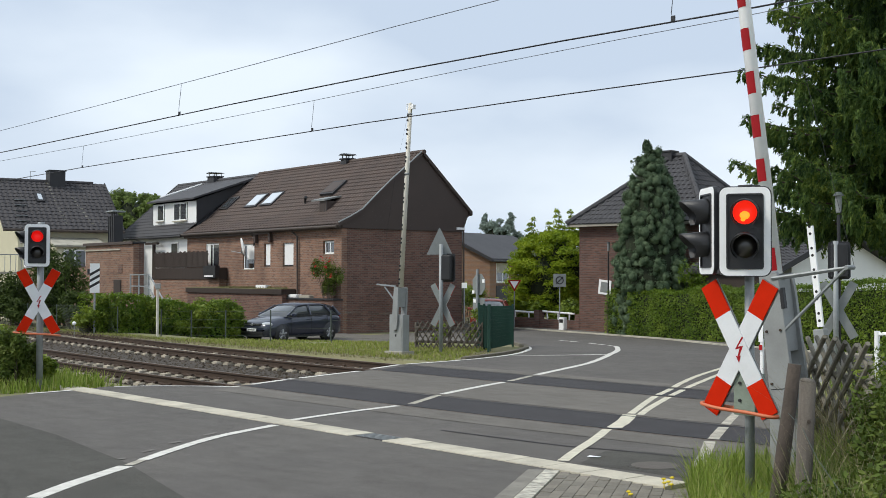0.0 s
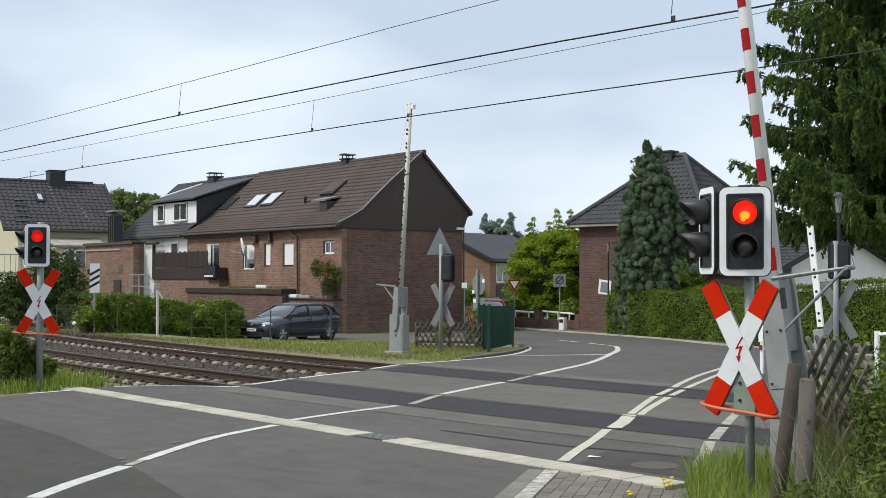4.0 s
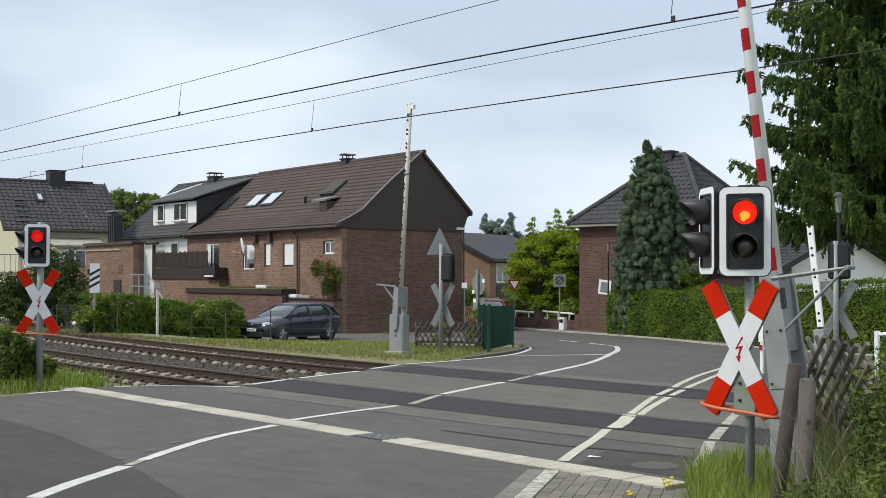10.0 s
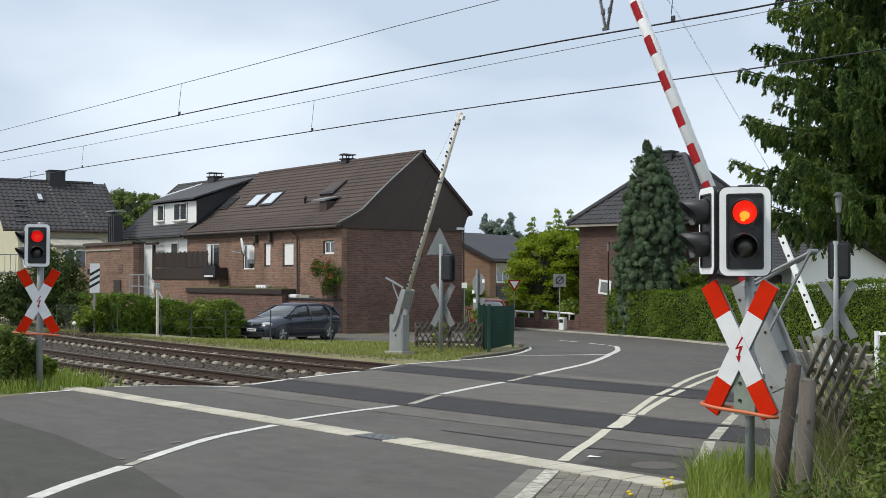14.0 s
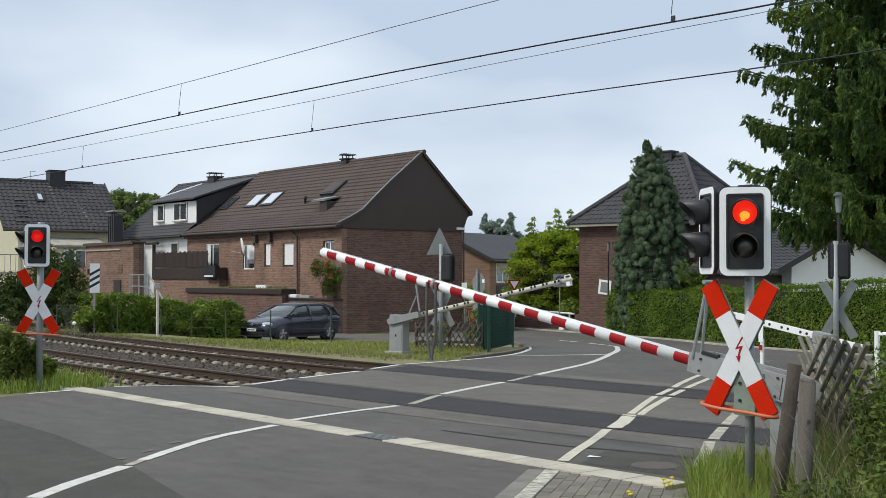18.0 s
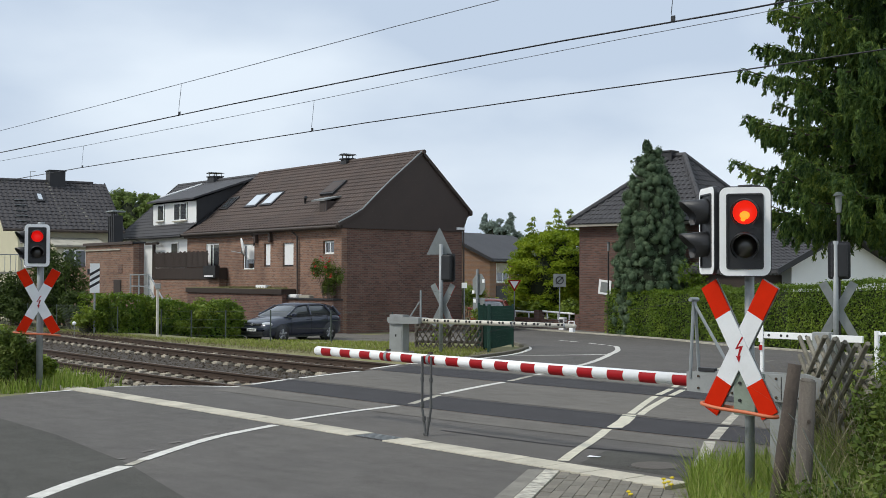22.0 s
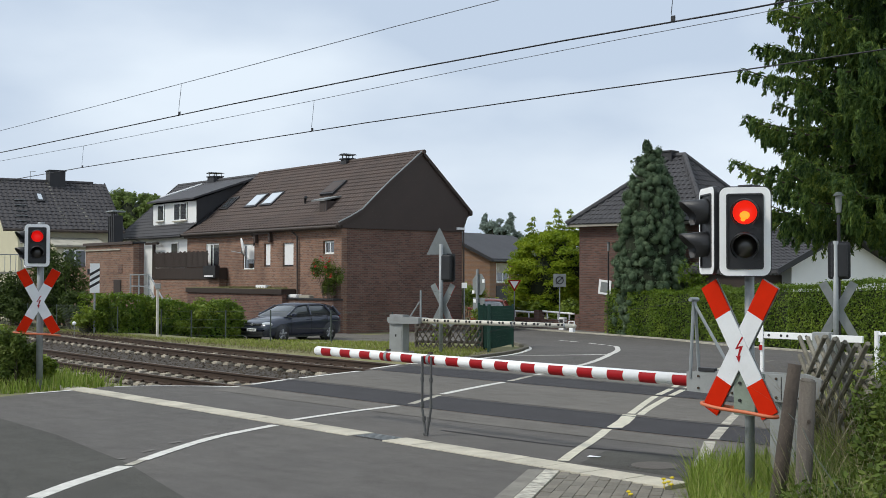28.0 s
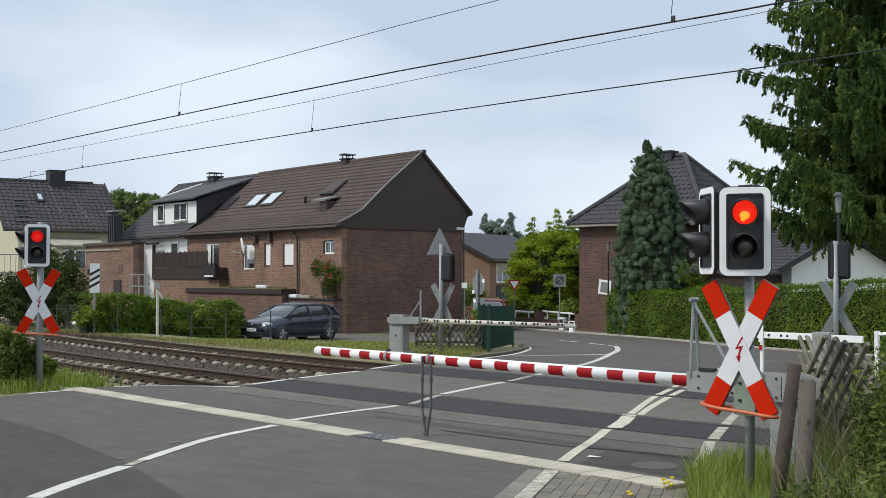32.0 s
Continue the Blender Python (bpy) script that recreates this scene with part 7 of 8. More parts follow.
                part("spoke", cy((s * 0.915, y + 0.03 * math.cos(a), 0.31 + 0.03 * math.sin(a)), (s * 0.912, y + 0.2 * math.cos(a), 0.31 + 0.2 * math.sin(a)), 0.042, 0.04, 6), M_RIM, w, "silver spoke")
            part("rim_ring", ring([(s * 0.905, y + 0.215 * math.cos(a), 0.31 + 0.215 * math.sin(a)) for a in [k * math.pi / 12 for k in range(24)]], [(s * 0.905, y + 0.19 * math.cos(a), 0.31 + 0.19 * math.sin(a)) for a in [k * math.pi / 12 for k in range(24)]], 0.004), M_RIM, w)
            part("wheel_arch", cy((s * 0.62, y, 0.33), (s * 0.9055, y, 0.33), 0.355, seg=28), M_BLACK, body, "", True)
    part("grille", bx(-0.5, 0.5, -2.12, -2.05, 0.62, 0.7, bevel=0.01), M_BLACK, c, "black grille")
    part("grille_trim", bx(-0.5, 0.5, -2.13, -2.1, 0.645, 0.658), M_RIM, c)
    part("badge", cy((0, -2.145, 0.66), (0, -2.1, 0.66), 0.06, seg=16), M_RIM, c, "round silver badge")
    part("lower_intake", bx(-0.62, 0.62, -2.14, -2.02, 0.28, 0.4, bevel=0.02), M_BLACK, c)
    part("bumper_lip", bx(-0.7, 0.7, -2.1, -1.95, 0.2, 0.26, bevel=0.02), M_BLACK, c)
    fit_up = Matrix.Diagonal((1, 1, 1.07, 1))
    for o in c.children_recursive:
        if not (o.name.startswith("wheel") or o.parent.name.startswith("wheel")) or o.name.startswith("wheel_arch"):
            o.data.transform(fit_up)
    pl = part("number_plate", bx(-0.26, 0.26, -2.165, -2.14, 0.44, 0.55), M_WHITE, c, "white plate")
    part("plate_bar", bx(-0.2, 0.2, -2.168, -2.165, 0.47, 0.52), M_SIGNBACK, pl, "grey bar")
    return c


def paint_mat(name, col):
    m, nt, b = nodes_of(name)
    n = noise_fac(nt, 4, 0.3, 0.7)
    nt.links.new(mix_rgb(nt, n, col, tuple(c * 0.85 for c in col)), b.inputs["Base Color"])
    b.inputs["Roughness"].default_value, b.inputs["Metallic"].default_value = 0.32, 0.25
    b.inputs["Coat Weight"].default_value, b.inputs["Coat Roughness"].default_value = 0.9, 0.05
    return m


M_NAVY = paint_mat("navy_car_paint", (0.022, 0.027, 0.05))
M_REDCAR = paint_mat("red_car_paint", (0.35, 0.05, 0.03))
M_CARGLASS = glass_mat("car_glass", (0.06, 0.066, 0.07), 0.06)
M_CARLIGHT = glass_mat("headlight_glass", (0.45, 0.47, 0.5), 0.1)
M_TYRE = mat("tyre_rubber", (0.02, 0.02, 0.021), None, 0.8)
# darker copy of the alloy: shade between the spokes set in its colour
M_RIM_SHADE = mat("shaded_rim", (0.16, 0.16, 0.17), (0.1, 0.1, 0.11), 0.4, metal=0.6, bmp=0)
M_RIM = mat("alloy_rim", (0.5, 0.5, 0.52), (0.4, 0.4, 0.42), 0.35, metal=0.8, bmp=0)
M_FLOWER = island_mat("red_flowers", [(0.45, 0.02, 0.015), (0.55, 0.05, 0.03), (0.35, 0.02, 0.02)], 0.6)
M_VERGE = island_mat("verge_blades", [(0.18, 0.22, 0.045), (0.26, 0.31, 0.06), (0.33, 0.36, 0.09), (0.36, 0.33, 0.15)], 0.65, 0.2, 0.4)
M_WEEDS = island_mat("weed_blades", [(0.06, 0.1, 0.018), (0.11, 0.165, 0.028), (0.19, 0.245, 0.045), (0.27, 0.26, 0.11)], 0.6, 0.25, 0.35)
M_STALK = island_mat("dry_stalks", [(0.3, 0.26, 0.16), (0.42, 0.37, 0.24), (0.24, 0.2, 0.12), (0.2, 0.22, 0.08)], 0.7, 0.2, 0.25)
M_POSTGREY = mat("dark_post_paint", (0.07, 0.085, 0.075), (0.045, 0.055, 0.05), 0.6)
M_YELLOW = mat("yellow_petals", (0.75, 0.6, 0.02), (0.7, 0.5, 0.02), 0.6)


# ---- fences, signs, small things ----
def lattice_fence(p, q, z0, h, label, slat=0.05, gap=0.17, post_ends=True, material=None, lean=0.62):
    """Crossed diagonal half-round slats nailed on two rails."""
    p, q = Vector((*p, 0)), Vector((*q, 0))
    L = (q - p).length
    rz = math.degrees(math.atan2(q.y - p.y, q.x - p.x))
    f = thing("lattice_fence", (p.x, p.y, z0), label, "fence", rz=rz)
    mt = material or M_WOOD_GREY
    run = h * lean
    n = int((L + run) / gap)
    rnd = random.Random(int(L * 100))
    for lay, sg in ((0, 1), (1, -1)):
        for i in range(n):
            x0 = -run * 0.5 + gap * i
            a = Vector((x0 if sg > 0 else x0 + run, 0, 0.02))
            b = Vector((x0 + run if sg > 0 else x0, 0, h + rnd.uniform(-0.03, 0.03)))
            ca, cb = 0.0, 1.0
            d = b - a
            for x_lim, keep in ((0, 1), (L, -1)):
                ta = (x_lim - a.x) / d.x
                if (a.x - x_lim) * keep < 0:
                    ca = max(ca, ta)
                if (b.x - x_lim) * keep < 0:
                    cb = min(cb, ta)
            if cb - ca < 0.12:
                continue
            y = -0.03 + 0.028 * lay
            a2, b2 = a + d * ca, a + d * cb
            part("slat", cy((a2.x, y, a2.z), (b2.x, y, b2.z), slat / 2, slat / 2, 6), mt, f)
    for z in (h * 0.25, h * 0.75):
        part("rail", cy((0, 0.035, z), (L, 0.035, z), 0.035, seg=8), mt, f)
    if post_ends:
        for x in (0.02, L * 0.5, L - 0.02):
            part("post", cy((x, 0.09, -0.3), (x, 0.09, h * 0.95), 0.05, seg=10), mt, f)
    return f


def wire_fence(pts, h, label, wires=4, mesh=False):
    f = thing("wire_fence", (0, 0, 0), label, "fence")
    for x, y in pts:
        z = land(x, y)
        part("post", cy((x, y, z - 0.3), (x, y, z + h), 0.022, seg=8), M_POSTGREY, f, "thin dark steel post")
    for k in range(wires):
        z = h * (0.15 + 0.8 * k / max(1, wires - 1))
        part("strand", tube(bmesh.new(), [(x, y, land(x, y) + z) for x, y in pts], 0.003, 5), M_WIRE_G, f)
    if mesh:
        bm = bmesh.new()
        for (x0, y0), (x1, y1) in zip(pts, pts[1:]):
            L = math.hypot(x1 - x0, y1 - y0)
            n = int((L + h) / 0.12)
            for i in range(n):
                for sg in (0, 1):
                    a, b = 0.12 * i - h, 0.12 * i
                    u0, u1 = (a, b) if sg == 0 else (b, a)
                    za, zb = 0.05, h
                    if min(u0, u1) < 0 or max(u0, u1) > L:
                        continue
                    pa = (lerp(x0, x1, u0 / L), lerp(y0, y1, u0 / L))
                    pb = (lerp(x0, x1, u1 / L), lerp(y0, y1, u1 / L))
                    add_cyl(bm, (*pa, land(*pa) + za), (*pb, land(*pb) + zb), 0.0035, seg=3, caps=False)
        part("wire_mesh", bm, M_WIRE_G, f, "diamond wire mesh")
    return f


def green_screen(p, q, h):
    f = thing("mesh_panel_fence", (0, 0, 0), "dark green mesh panel fence round the verge corner", "fence", group="green mesh panels")
    (x0, y0), (x1, y1) = p, q
    L = math.hypot(x1 - x0, y1 - y0)
    z0, z1 = land(x0, y0), land(x1, y1)
    bm = bmesh.new()
    for i in range(int(L / 0.045) + 1):
        u = min(1.0, i * 0.045 / L)
        x, y, z = lerp(x0, x1, u), lerp(y0, y1, u), lerp(z0, z1, u)
        add_cyl(bm, (x, y, z + 0.05), (x, y, z + h), 0.01, seg=4, caps=False)
    for k in range(int(h / 0.1)):
        add_cyl(bm, (x0, y0, z0 + 0.06 + 0.1 * k), (x1, y1, z1 + 0.06 + 0.1 * k), 0.005, seg=4, caps=False)
    part("mesh_panel", bm, M_GREEN, f, "dense green wire mesh")
    for x, y, z in ((x0, y0, z0), (x1, y1, z1)):
        part("post", cy((x, y, z - 0.3), (x, y, z + h + 0.05), 0.035, seg=10), M_GREEN, f)


def build_small():
    build_car((-41.32, 28.56, -0.55), 9, M_NAVY, "dark navy hatchback parked before the brick house")
    build_car((-43.84, 42.34, -0.55), 42, M_REDCAR, "red car parked behind the green fence")
    lattice_fence((-26.75, 22.8), (-25.0, 23.85), -0.02, 0.8, "low weathered lattice fence of crossed slats on the verge", 0.04, 0.165, True, M_WOOD_POST)
    lattice_fence((-6.78, 10.9), (-5.25, 9.57), 0.12, 1.33, "overgrown grey lattice fence of crossed slats", 0.046, 0.28, False, M_WOOD_LATTICE, 1.3)
    green_screen((-25.85, 24.5), (-25.0, 23.9), 1.24)
    green_screen((-25.0, 23.9), (-24.3, 23.4), 1.24)
    green_screen((-24.28, 23.42), (-26.7, 26.75), 1.24)
    wire_fence([(-37.4, 20.5), (-35.9, 20.8), (-34.5, 21.26), (-32.7, 21.81), (-30.95, 22.91), (-28.5, 23.4)], 0.98, "thin green wire fence along the yard")
    wire_fence([(-60, 20.8), (-56, 20.7), (-52, 20.6), (-48.5, 20.5), (-45.5, 20.4), (-42.5, 20.3), (-40, 20.2)], 1.0, "grey-green wire mesh fence beside the railway", 3, True)
    # kerb of the verge corner
    k = thing("verge_kerb", (0, 0, 0), "dark mossy kerb round the grassy corner", "kerb", kind="structure")
    kp = [(-21.95, 20.3), (-22.3, 21.3), (-22.85, 22.6), (-23.45, 23.75), (-24.3, 24.95), (-25.9, 26.5), (-28.4, 28.5), (-30.6, 30.3), (-33.4, 33.1)]
    for (x0, y0), (x1, y1) in zip(kp, kp[1:]):
        L = math.hypot(x1 - x0, y1 - y0)
        n = max(1, round(L / 0.9))
        for i in range(n):
            u = (i + 0.5) / n
            x, y = lerp(x0, x1, u), lerp(y0, y1, u)
            s = part("kerb_stone", bx(-L / n / 2 + 0.01, L / n / 2 - 0.01, -0.07, 0.07, -0.2, 0.07, bevel=0.02), M_KERB_DARK, k)
            s.matrix_basis = pose(x - 0.1, y + 0.06, land(x, y), 0, 0, math.degrees(math.atan2(y1 - y0, x1 - x0)))
    fk = thing("far_kerb", (0, 0, 0), "pale kerb along the footway by the hedge", "kerb", kind="structure")
    fp = [(-80, 66.3), (-52, 48.2), (-43.9, 44.1), (-39.6, 43.15), (-36.2, 42.4), (-32.2, 41.3), (-27.7, 39.3), (-20, 37.3), (-12, 36.3), (0, 38.4)]
    for (x0, y0), (x1, y1) in zip(fp[2:], fp[3:]):
        L = math.hypot(x1 - x0, y1 - y0)
        n = max(1, round(L / 1.0))
        for i in range(n):
            u = (i + 0.5) / n
            x, y = lerp(x0, x1, u), lerp(y0, y1, u)
            s = part("kerb_stone", bx(-L / n / 2 + 0.01, L / n / 2 - 0.01, -0.07, 0.07, -0.2, 0.07, bevel=0.02), M_CONC, fk)
            s.matrix_basis = pose(x, y, land(x, y), 0, 0, math.degrees(math.atan2(y1 - y0, x1 - x0)))
    tagged(sheet("footway_far", [(-43.9, 44.2), (-39.6, 43.25), (-36.2, 42.5), (-32.2, 41.4), (-27.7, 39.4), (-27.2, 40.6), (-31.8, 41.95), (-36.2, 43.2), (-39.6, 44.6), (-43.9, 45.2)], M_ASPH_LIGHT, 0.05), "pale footway before hedge and house", "pavement", kind="structure")
    # wall with white rail before the maple
    w = thing("garden_wall", (-46.6, 45.3, -0.55), "low dark brick garden wall with white tubular rail", "garden wall", rz=-4)
    part("wall", bx(0, 3.2, 0, 0.25, -0.3, 0.55), M_BRICK_RH, w, "dark brick wall")
    part("wall", bx(3.6, 6.2, 0, 0.25, -0.3, 0.5), M_BRICK_RH, w)
    part("pier", bx(3.2, 3.6, -0.05, 0.3, -0.3, 0.95), M_BRICK_RH, w)
    part("pier", bx(6.2, 6.5, -0.05, 0.3, -0.3, 0.8), M_BRICK_RH, w)
    for a, b in ((0.1, 3.1), (3.7, 6.0)):
        part("rail", cy((a, 0.1, 0.9), (b, 0.1, 0.82), 0.05, seg=8), M_WHITE, w, "white tube rail")
        for u in (0.15, 0.5, 0.85):
            part("rail_post", cy((lerp(a, b, u), 0.1, 0.4), (lerp(a, b, u), 0.1, 0.88), 0.035, seg=8), M_WHITE, w)
    bxo = thing("utility_box", (-40.65, 44.2, -0.5), "small white box beside the brick wall", "utility box")
    part("body", bx(-0.16, 0.16, -0.12, 0.12, 0, 0.62, bevel=0.01), M_WHITE, bxo)
    part("flap", bx(-0.12, 0.12, -0.13, -0.12, 0.35, 0.52), M_BLACK, bxo, "dark flap")
    # signs down the road
    s1 = thing("zone_sign", (-40.95, 44.3, -0.5), "square grey zone end sign on a post", "road sign", rz=42)
    part("post", cy((0, 0, -0.2), (0, 0, 2.75), 0.03, seg=8), M_GALV, s1)
    pl = part("sign_plate", bx(-0.31, 0.31, -0.06, -0.03, 2.1, 2.75, bevel=0.01), M_SIGNBACK, s1, "grey square plate")
    part("sign_ring", ring([(0.2 * math.cos(a * 0.2618), -0.064, 2.43 + 0.2 * math.sin(a * 0.2618)) for a in range(24)], [(0.15 * math.cos(a * 0.2618), -0.064, 2.43 + 0.15 * math.sin(a * 0.2618)) for a in range(24)], 0.004), M_BLACK, pl, "dark ring")
    part("sign_bar", bx(-0.24, 0.24, -0.07, -0.064, 2.4, 2.46, m=Matrix.Translation((0, 0, 2.43)) @ Matrix.Rotation(radians(-45), 4, "Y") @ Matrix.Translation((0, 0, -2.43))), M_BLACK, pl, "dark slanted bar")
    s2 = thing("yield_sign", (-44.05, 44.25, -0.55), "red and white yield sign on a grey post", "road sign", rz=44)
    part("post", cy((0, 0, -0.2), (0, 0, 2.4), 0.03, seg=8), M_GALV, s2)
    part("sign_plate", pr([(-0.34, -0.05, 2.48), (0.34, -0.05, 2.48), (0.0, -0.05, 1.9)], (0, 0.02, 0)), M_BAND, s2, "red triangle")
    part("sign_field", pr([(-0.22, -0.056, 2.42), (0.22, -0.056, 2.42), (0.0, -0.056, 2.04)], (0, 0.006, 0)), M_WHITE, s2, "white field")
    s3 = thing("stop_sign", (-26.4, 24.95, -0.02), "road signs seen from behind on a steel post", "road sign", rz=172)
    part("post", cy((0, 0, -0.2), (0, 0, 2.3), 0.04, seg=10), M_GALV, s3)
    part("sign_plate", pr([(0.34 * math.cos(radians(22.5 + 45 * k)), -0.07, 1.85 + 0.34 * math.sin(radians(22.5 + 45 * k))) for k in range(8)], (0, 0.02, 0)), M_SIGNBACK, s3, "grey octagonal back")
    part("sign_plate", bx(-0.3, 0.3, -0.07, -0.05, 0.95, 1.45, bevel=0.01), M_SIGNBACK, s3, "grey square back")
    for x, z in ((0.27, 1.62), (-0.25, 1.95), (0.2, 1.35)):
        part("sticker", bx(x - 0.06, x + 0.06, -0.045, -0.04, z - 0.05, z + 0.05), M_WHITE, s3, "white sticker")
    s4 = thing("white_plate_sign", (-26.05, 24.1, 0.0), "small white plate on a thin stake", "sign", rz=40)
    part("stake", cy((0, 0, -0.2), (0, 0, 1.85), 0.015, seg=6), M_GALV, s4)
    part("plate", bx(-0.08, 0.08, -0.02, 0.0, 1.72, 1.88), M_WHITE, s4)
    # street lamps
    for at, h, nm in (((-36.75, 43.05, -0.55), 4.25, "slim black street lamp with lantern by the hedge"), ((-13.37, 22.98, -0.3), 4.1, "street lamp with grey lantern before the spruce")):
        lp = thing("street_lamp", at, nm, "street lamp", group="street lamps")
        wide = h < 4.2
        part("post", cy((0, 0, -0.2), (0, 0, h - 0.45), 0.045, 0.035, 10), M_BLACK, lp, "dark post")
        part("lantern", cy((0, 0, h - 0.4), (0, 0, h - 0.05), 0.055, 0.07, 12), M_SIGNBACK, lp, "lantern")
        part("lantern_cap", cy((0, 0, h - 0.05), (0, 0, h + 0.03), 0.12 if wide else 0.11, 0.05, 16), M_POSTGREY if wide else M_BLACK, lp)
    # railway posts beyond the tracks
    b = thing("track_marker", (-40.9, 19.75, 0), "white board with black slanted bars on a post", "railway sign", rz=62)
    part("post", cy((0, 0, -0.3), (0, 0, 2.5), 0.035, seg=8), M_GALV, b)
    pb = part("board", bx(-0.17, 0.17, -0.06, -0.04, 1.45, 2.5), M_WHITE, b, "white board")
    for i in range(3):
        part("black_bar", pr([(-0.17, -0.064, 1.6 + 0.22 * i), (-0.17, -0.064, 1.7 + 0.22 * i), (0.17, -0.064, 1.9 + 0.22 * i), (0.17, -0.064, 1.8 + 0.22 * i)], (0, 0.003, 0)), M_BLACK, pb, "black slanted bar")
    part("side_lamp", bx(-0.26, -0.18, -0.05, 0.03, 2.1, 2.3), M_BLACK, b)
    p = thing("cable_post", (-37.3, 20.3, 0), "pale concrete post with small switch box", "post", rz=50)
    part("post", cy((0, 0, -0.3), (0, 0, 1.75), 0.045, seg=10), M_CREAM, p, "pale post")
    part("switch_box", bx(-0.07, 0.09, -0.09, 0.07, 1.62, 1.8, bevel=0.01), M_GREYBOX, p, "grey switch box")
    bl = thing("white_ball", (-40.6, 18.85, 0.38), "white ball on a short stake beside the track", "marker")
    bmb = bmesh.new()
    bmesh.ops.create_uvsphere(bmb, u_segments=14, v_segments=8, radius=0.07)
    part("ball", bmb, M_WHITE, bl, "", True)
    part("stake", cy((0, 0, -0.7), (0, 0, 0), 0.012, seg=6), M_GALV, bl)
    # white gate rail beyond the near fence
    g = thing("gate_rail", (-10.3, 18.9, 0), "white tubular gate rail with red end", "gate", rz=8)
    part("post", cy((0, 0, -0.4), (0, 0, 1.15), 0.045, seg=10), M_WHITE, g, "white post")
    part("rail", cy((0, 0, 1.1), (0.75, 0, 1.1), 0.035, seg=10), M_WHITE, g, "white rail")
    part("red_end", cy((0.75, 0, 1.1), (1.1, 0, 1.1), 0.037, seg=10), M_RED, g, "red end")
    part("lower_rail", cy((0.2, 0, 0.62), (1.1, 0, 0.62), 0.03, seg=10), M_WHITE, g)
    # wooden posts
    a = thing("wooden_post", (-4.72, 7.69, 0), "weathered grey round timber fence post", "post", group="timber posts")
    bm = bmesh.new()
    add_cyl(bm, (-0.05, -0.055, -0.3), (0, 0, 1.275), 0.061, 0.058, 14)
    add_cyl(bm, (0, 0, 1.275), (0.004, 0, 1.293), 0.058, 0.046, 14)
    part("trunk", bm, M_WOOD_POST, a, "", True)
    part("knot", cy((0.035, -0.046, 1.0), (0.04, -0.056, 1.0), 0.014, seg=8), M_BARK, a)
    b2 = thing("wooden_post", (-5.27, 8.0, 0), "leaning old timber post overgrown with grass", "post", group="timber posts")
    part("trunk", cy((0, 0, -0.3), (0.17, 0.13, 1.36), 0.065, 0.05, 12), M_BARK, b2, "", True)
    wr = thing("strained_wire", (0, 0, 0), "thin sagging fence wires between the timber posts", "fence wire")
    for z0, z1 in ((1.0, 0.86), (0.72, 0.6)):
        part("strand", tube(bmesh.new(), [(-5.15, 8.1, z0), (-4.72, 7.62, z0 - 0.05), (-4.2, 6.95, z1), (-3.6, 6.2, z1 - 0.05)], 0.0025, 5), M_WIRE_G, wr)
    pp = thing("paper_scrap", (-9.05, 10.35, 0.012), "small scrap of white paper on the road", "litter", rz=30)
    part("sheet", pr([(-0.07, -0.03, 0), (0.06, -0.035, 0.004), (0.075, 0.02, 0.0), (-0.05, 0.035, 0.006)], (0, 0, 0.004)), M_WHITE, pp)


def scatter(n, poly_box, rng, accept=None):
    x0, x1, y0, y1 = poly_box
    pts = []
    while len(pts) < n:
        x, y = rng.uniform(x0, x1), rng.uniform(y0, y1)
        if accept is None or accept(x, y):
            pts.append((x, y, land(x, y) - 0.03))
    return pts


def NEAR_EDGE(y):
    """Where the long grass begins at the near corner."""
    return -7.3 + (9.6 - y) * 0.72 if y < 9.6 else -7.3 - (y - 9.6) * 0.45


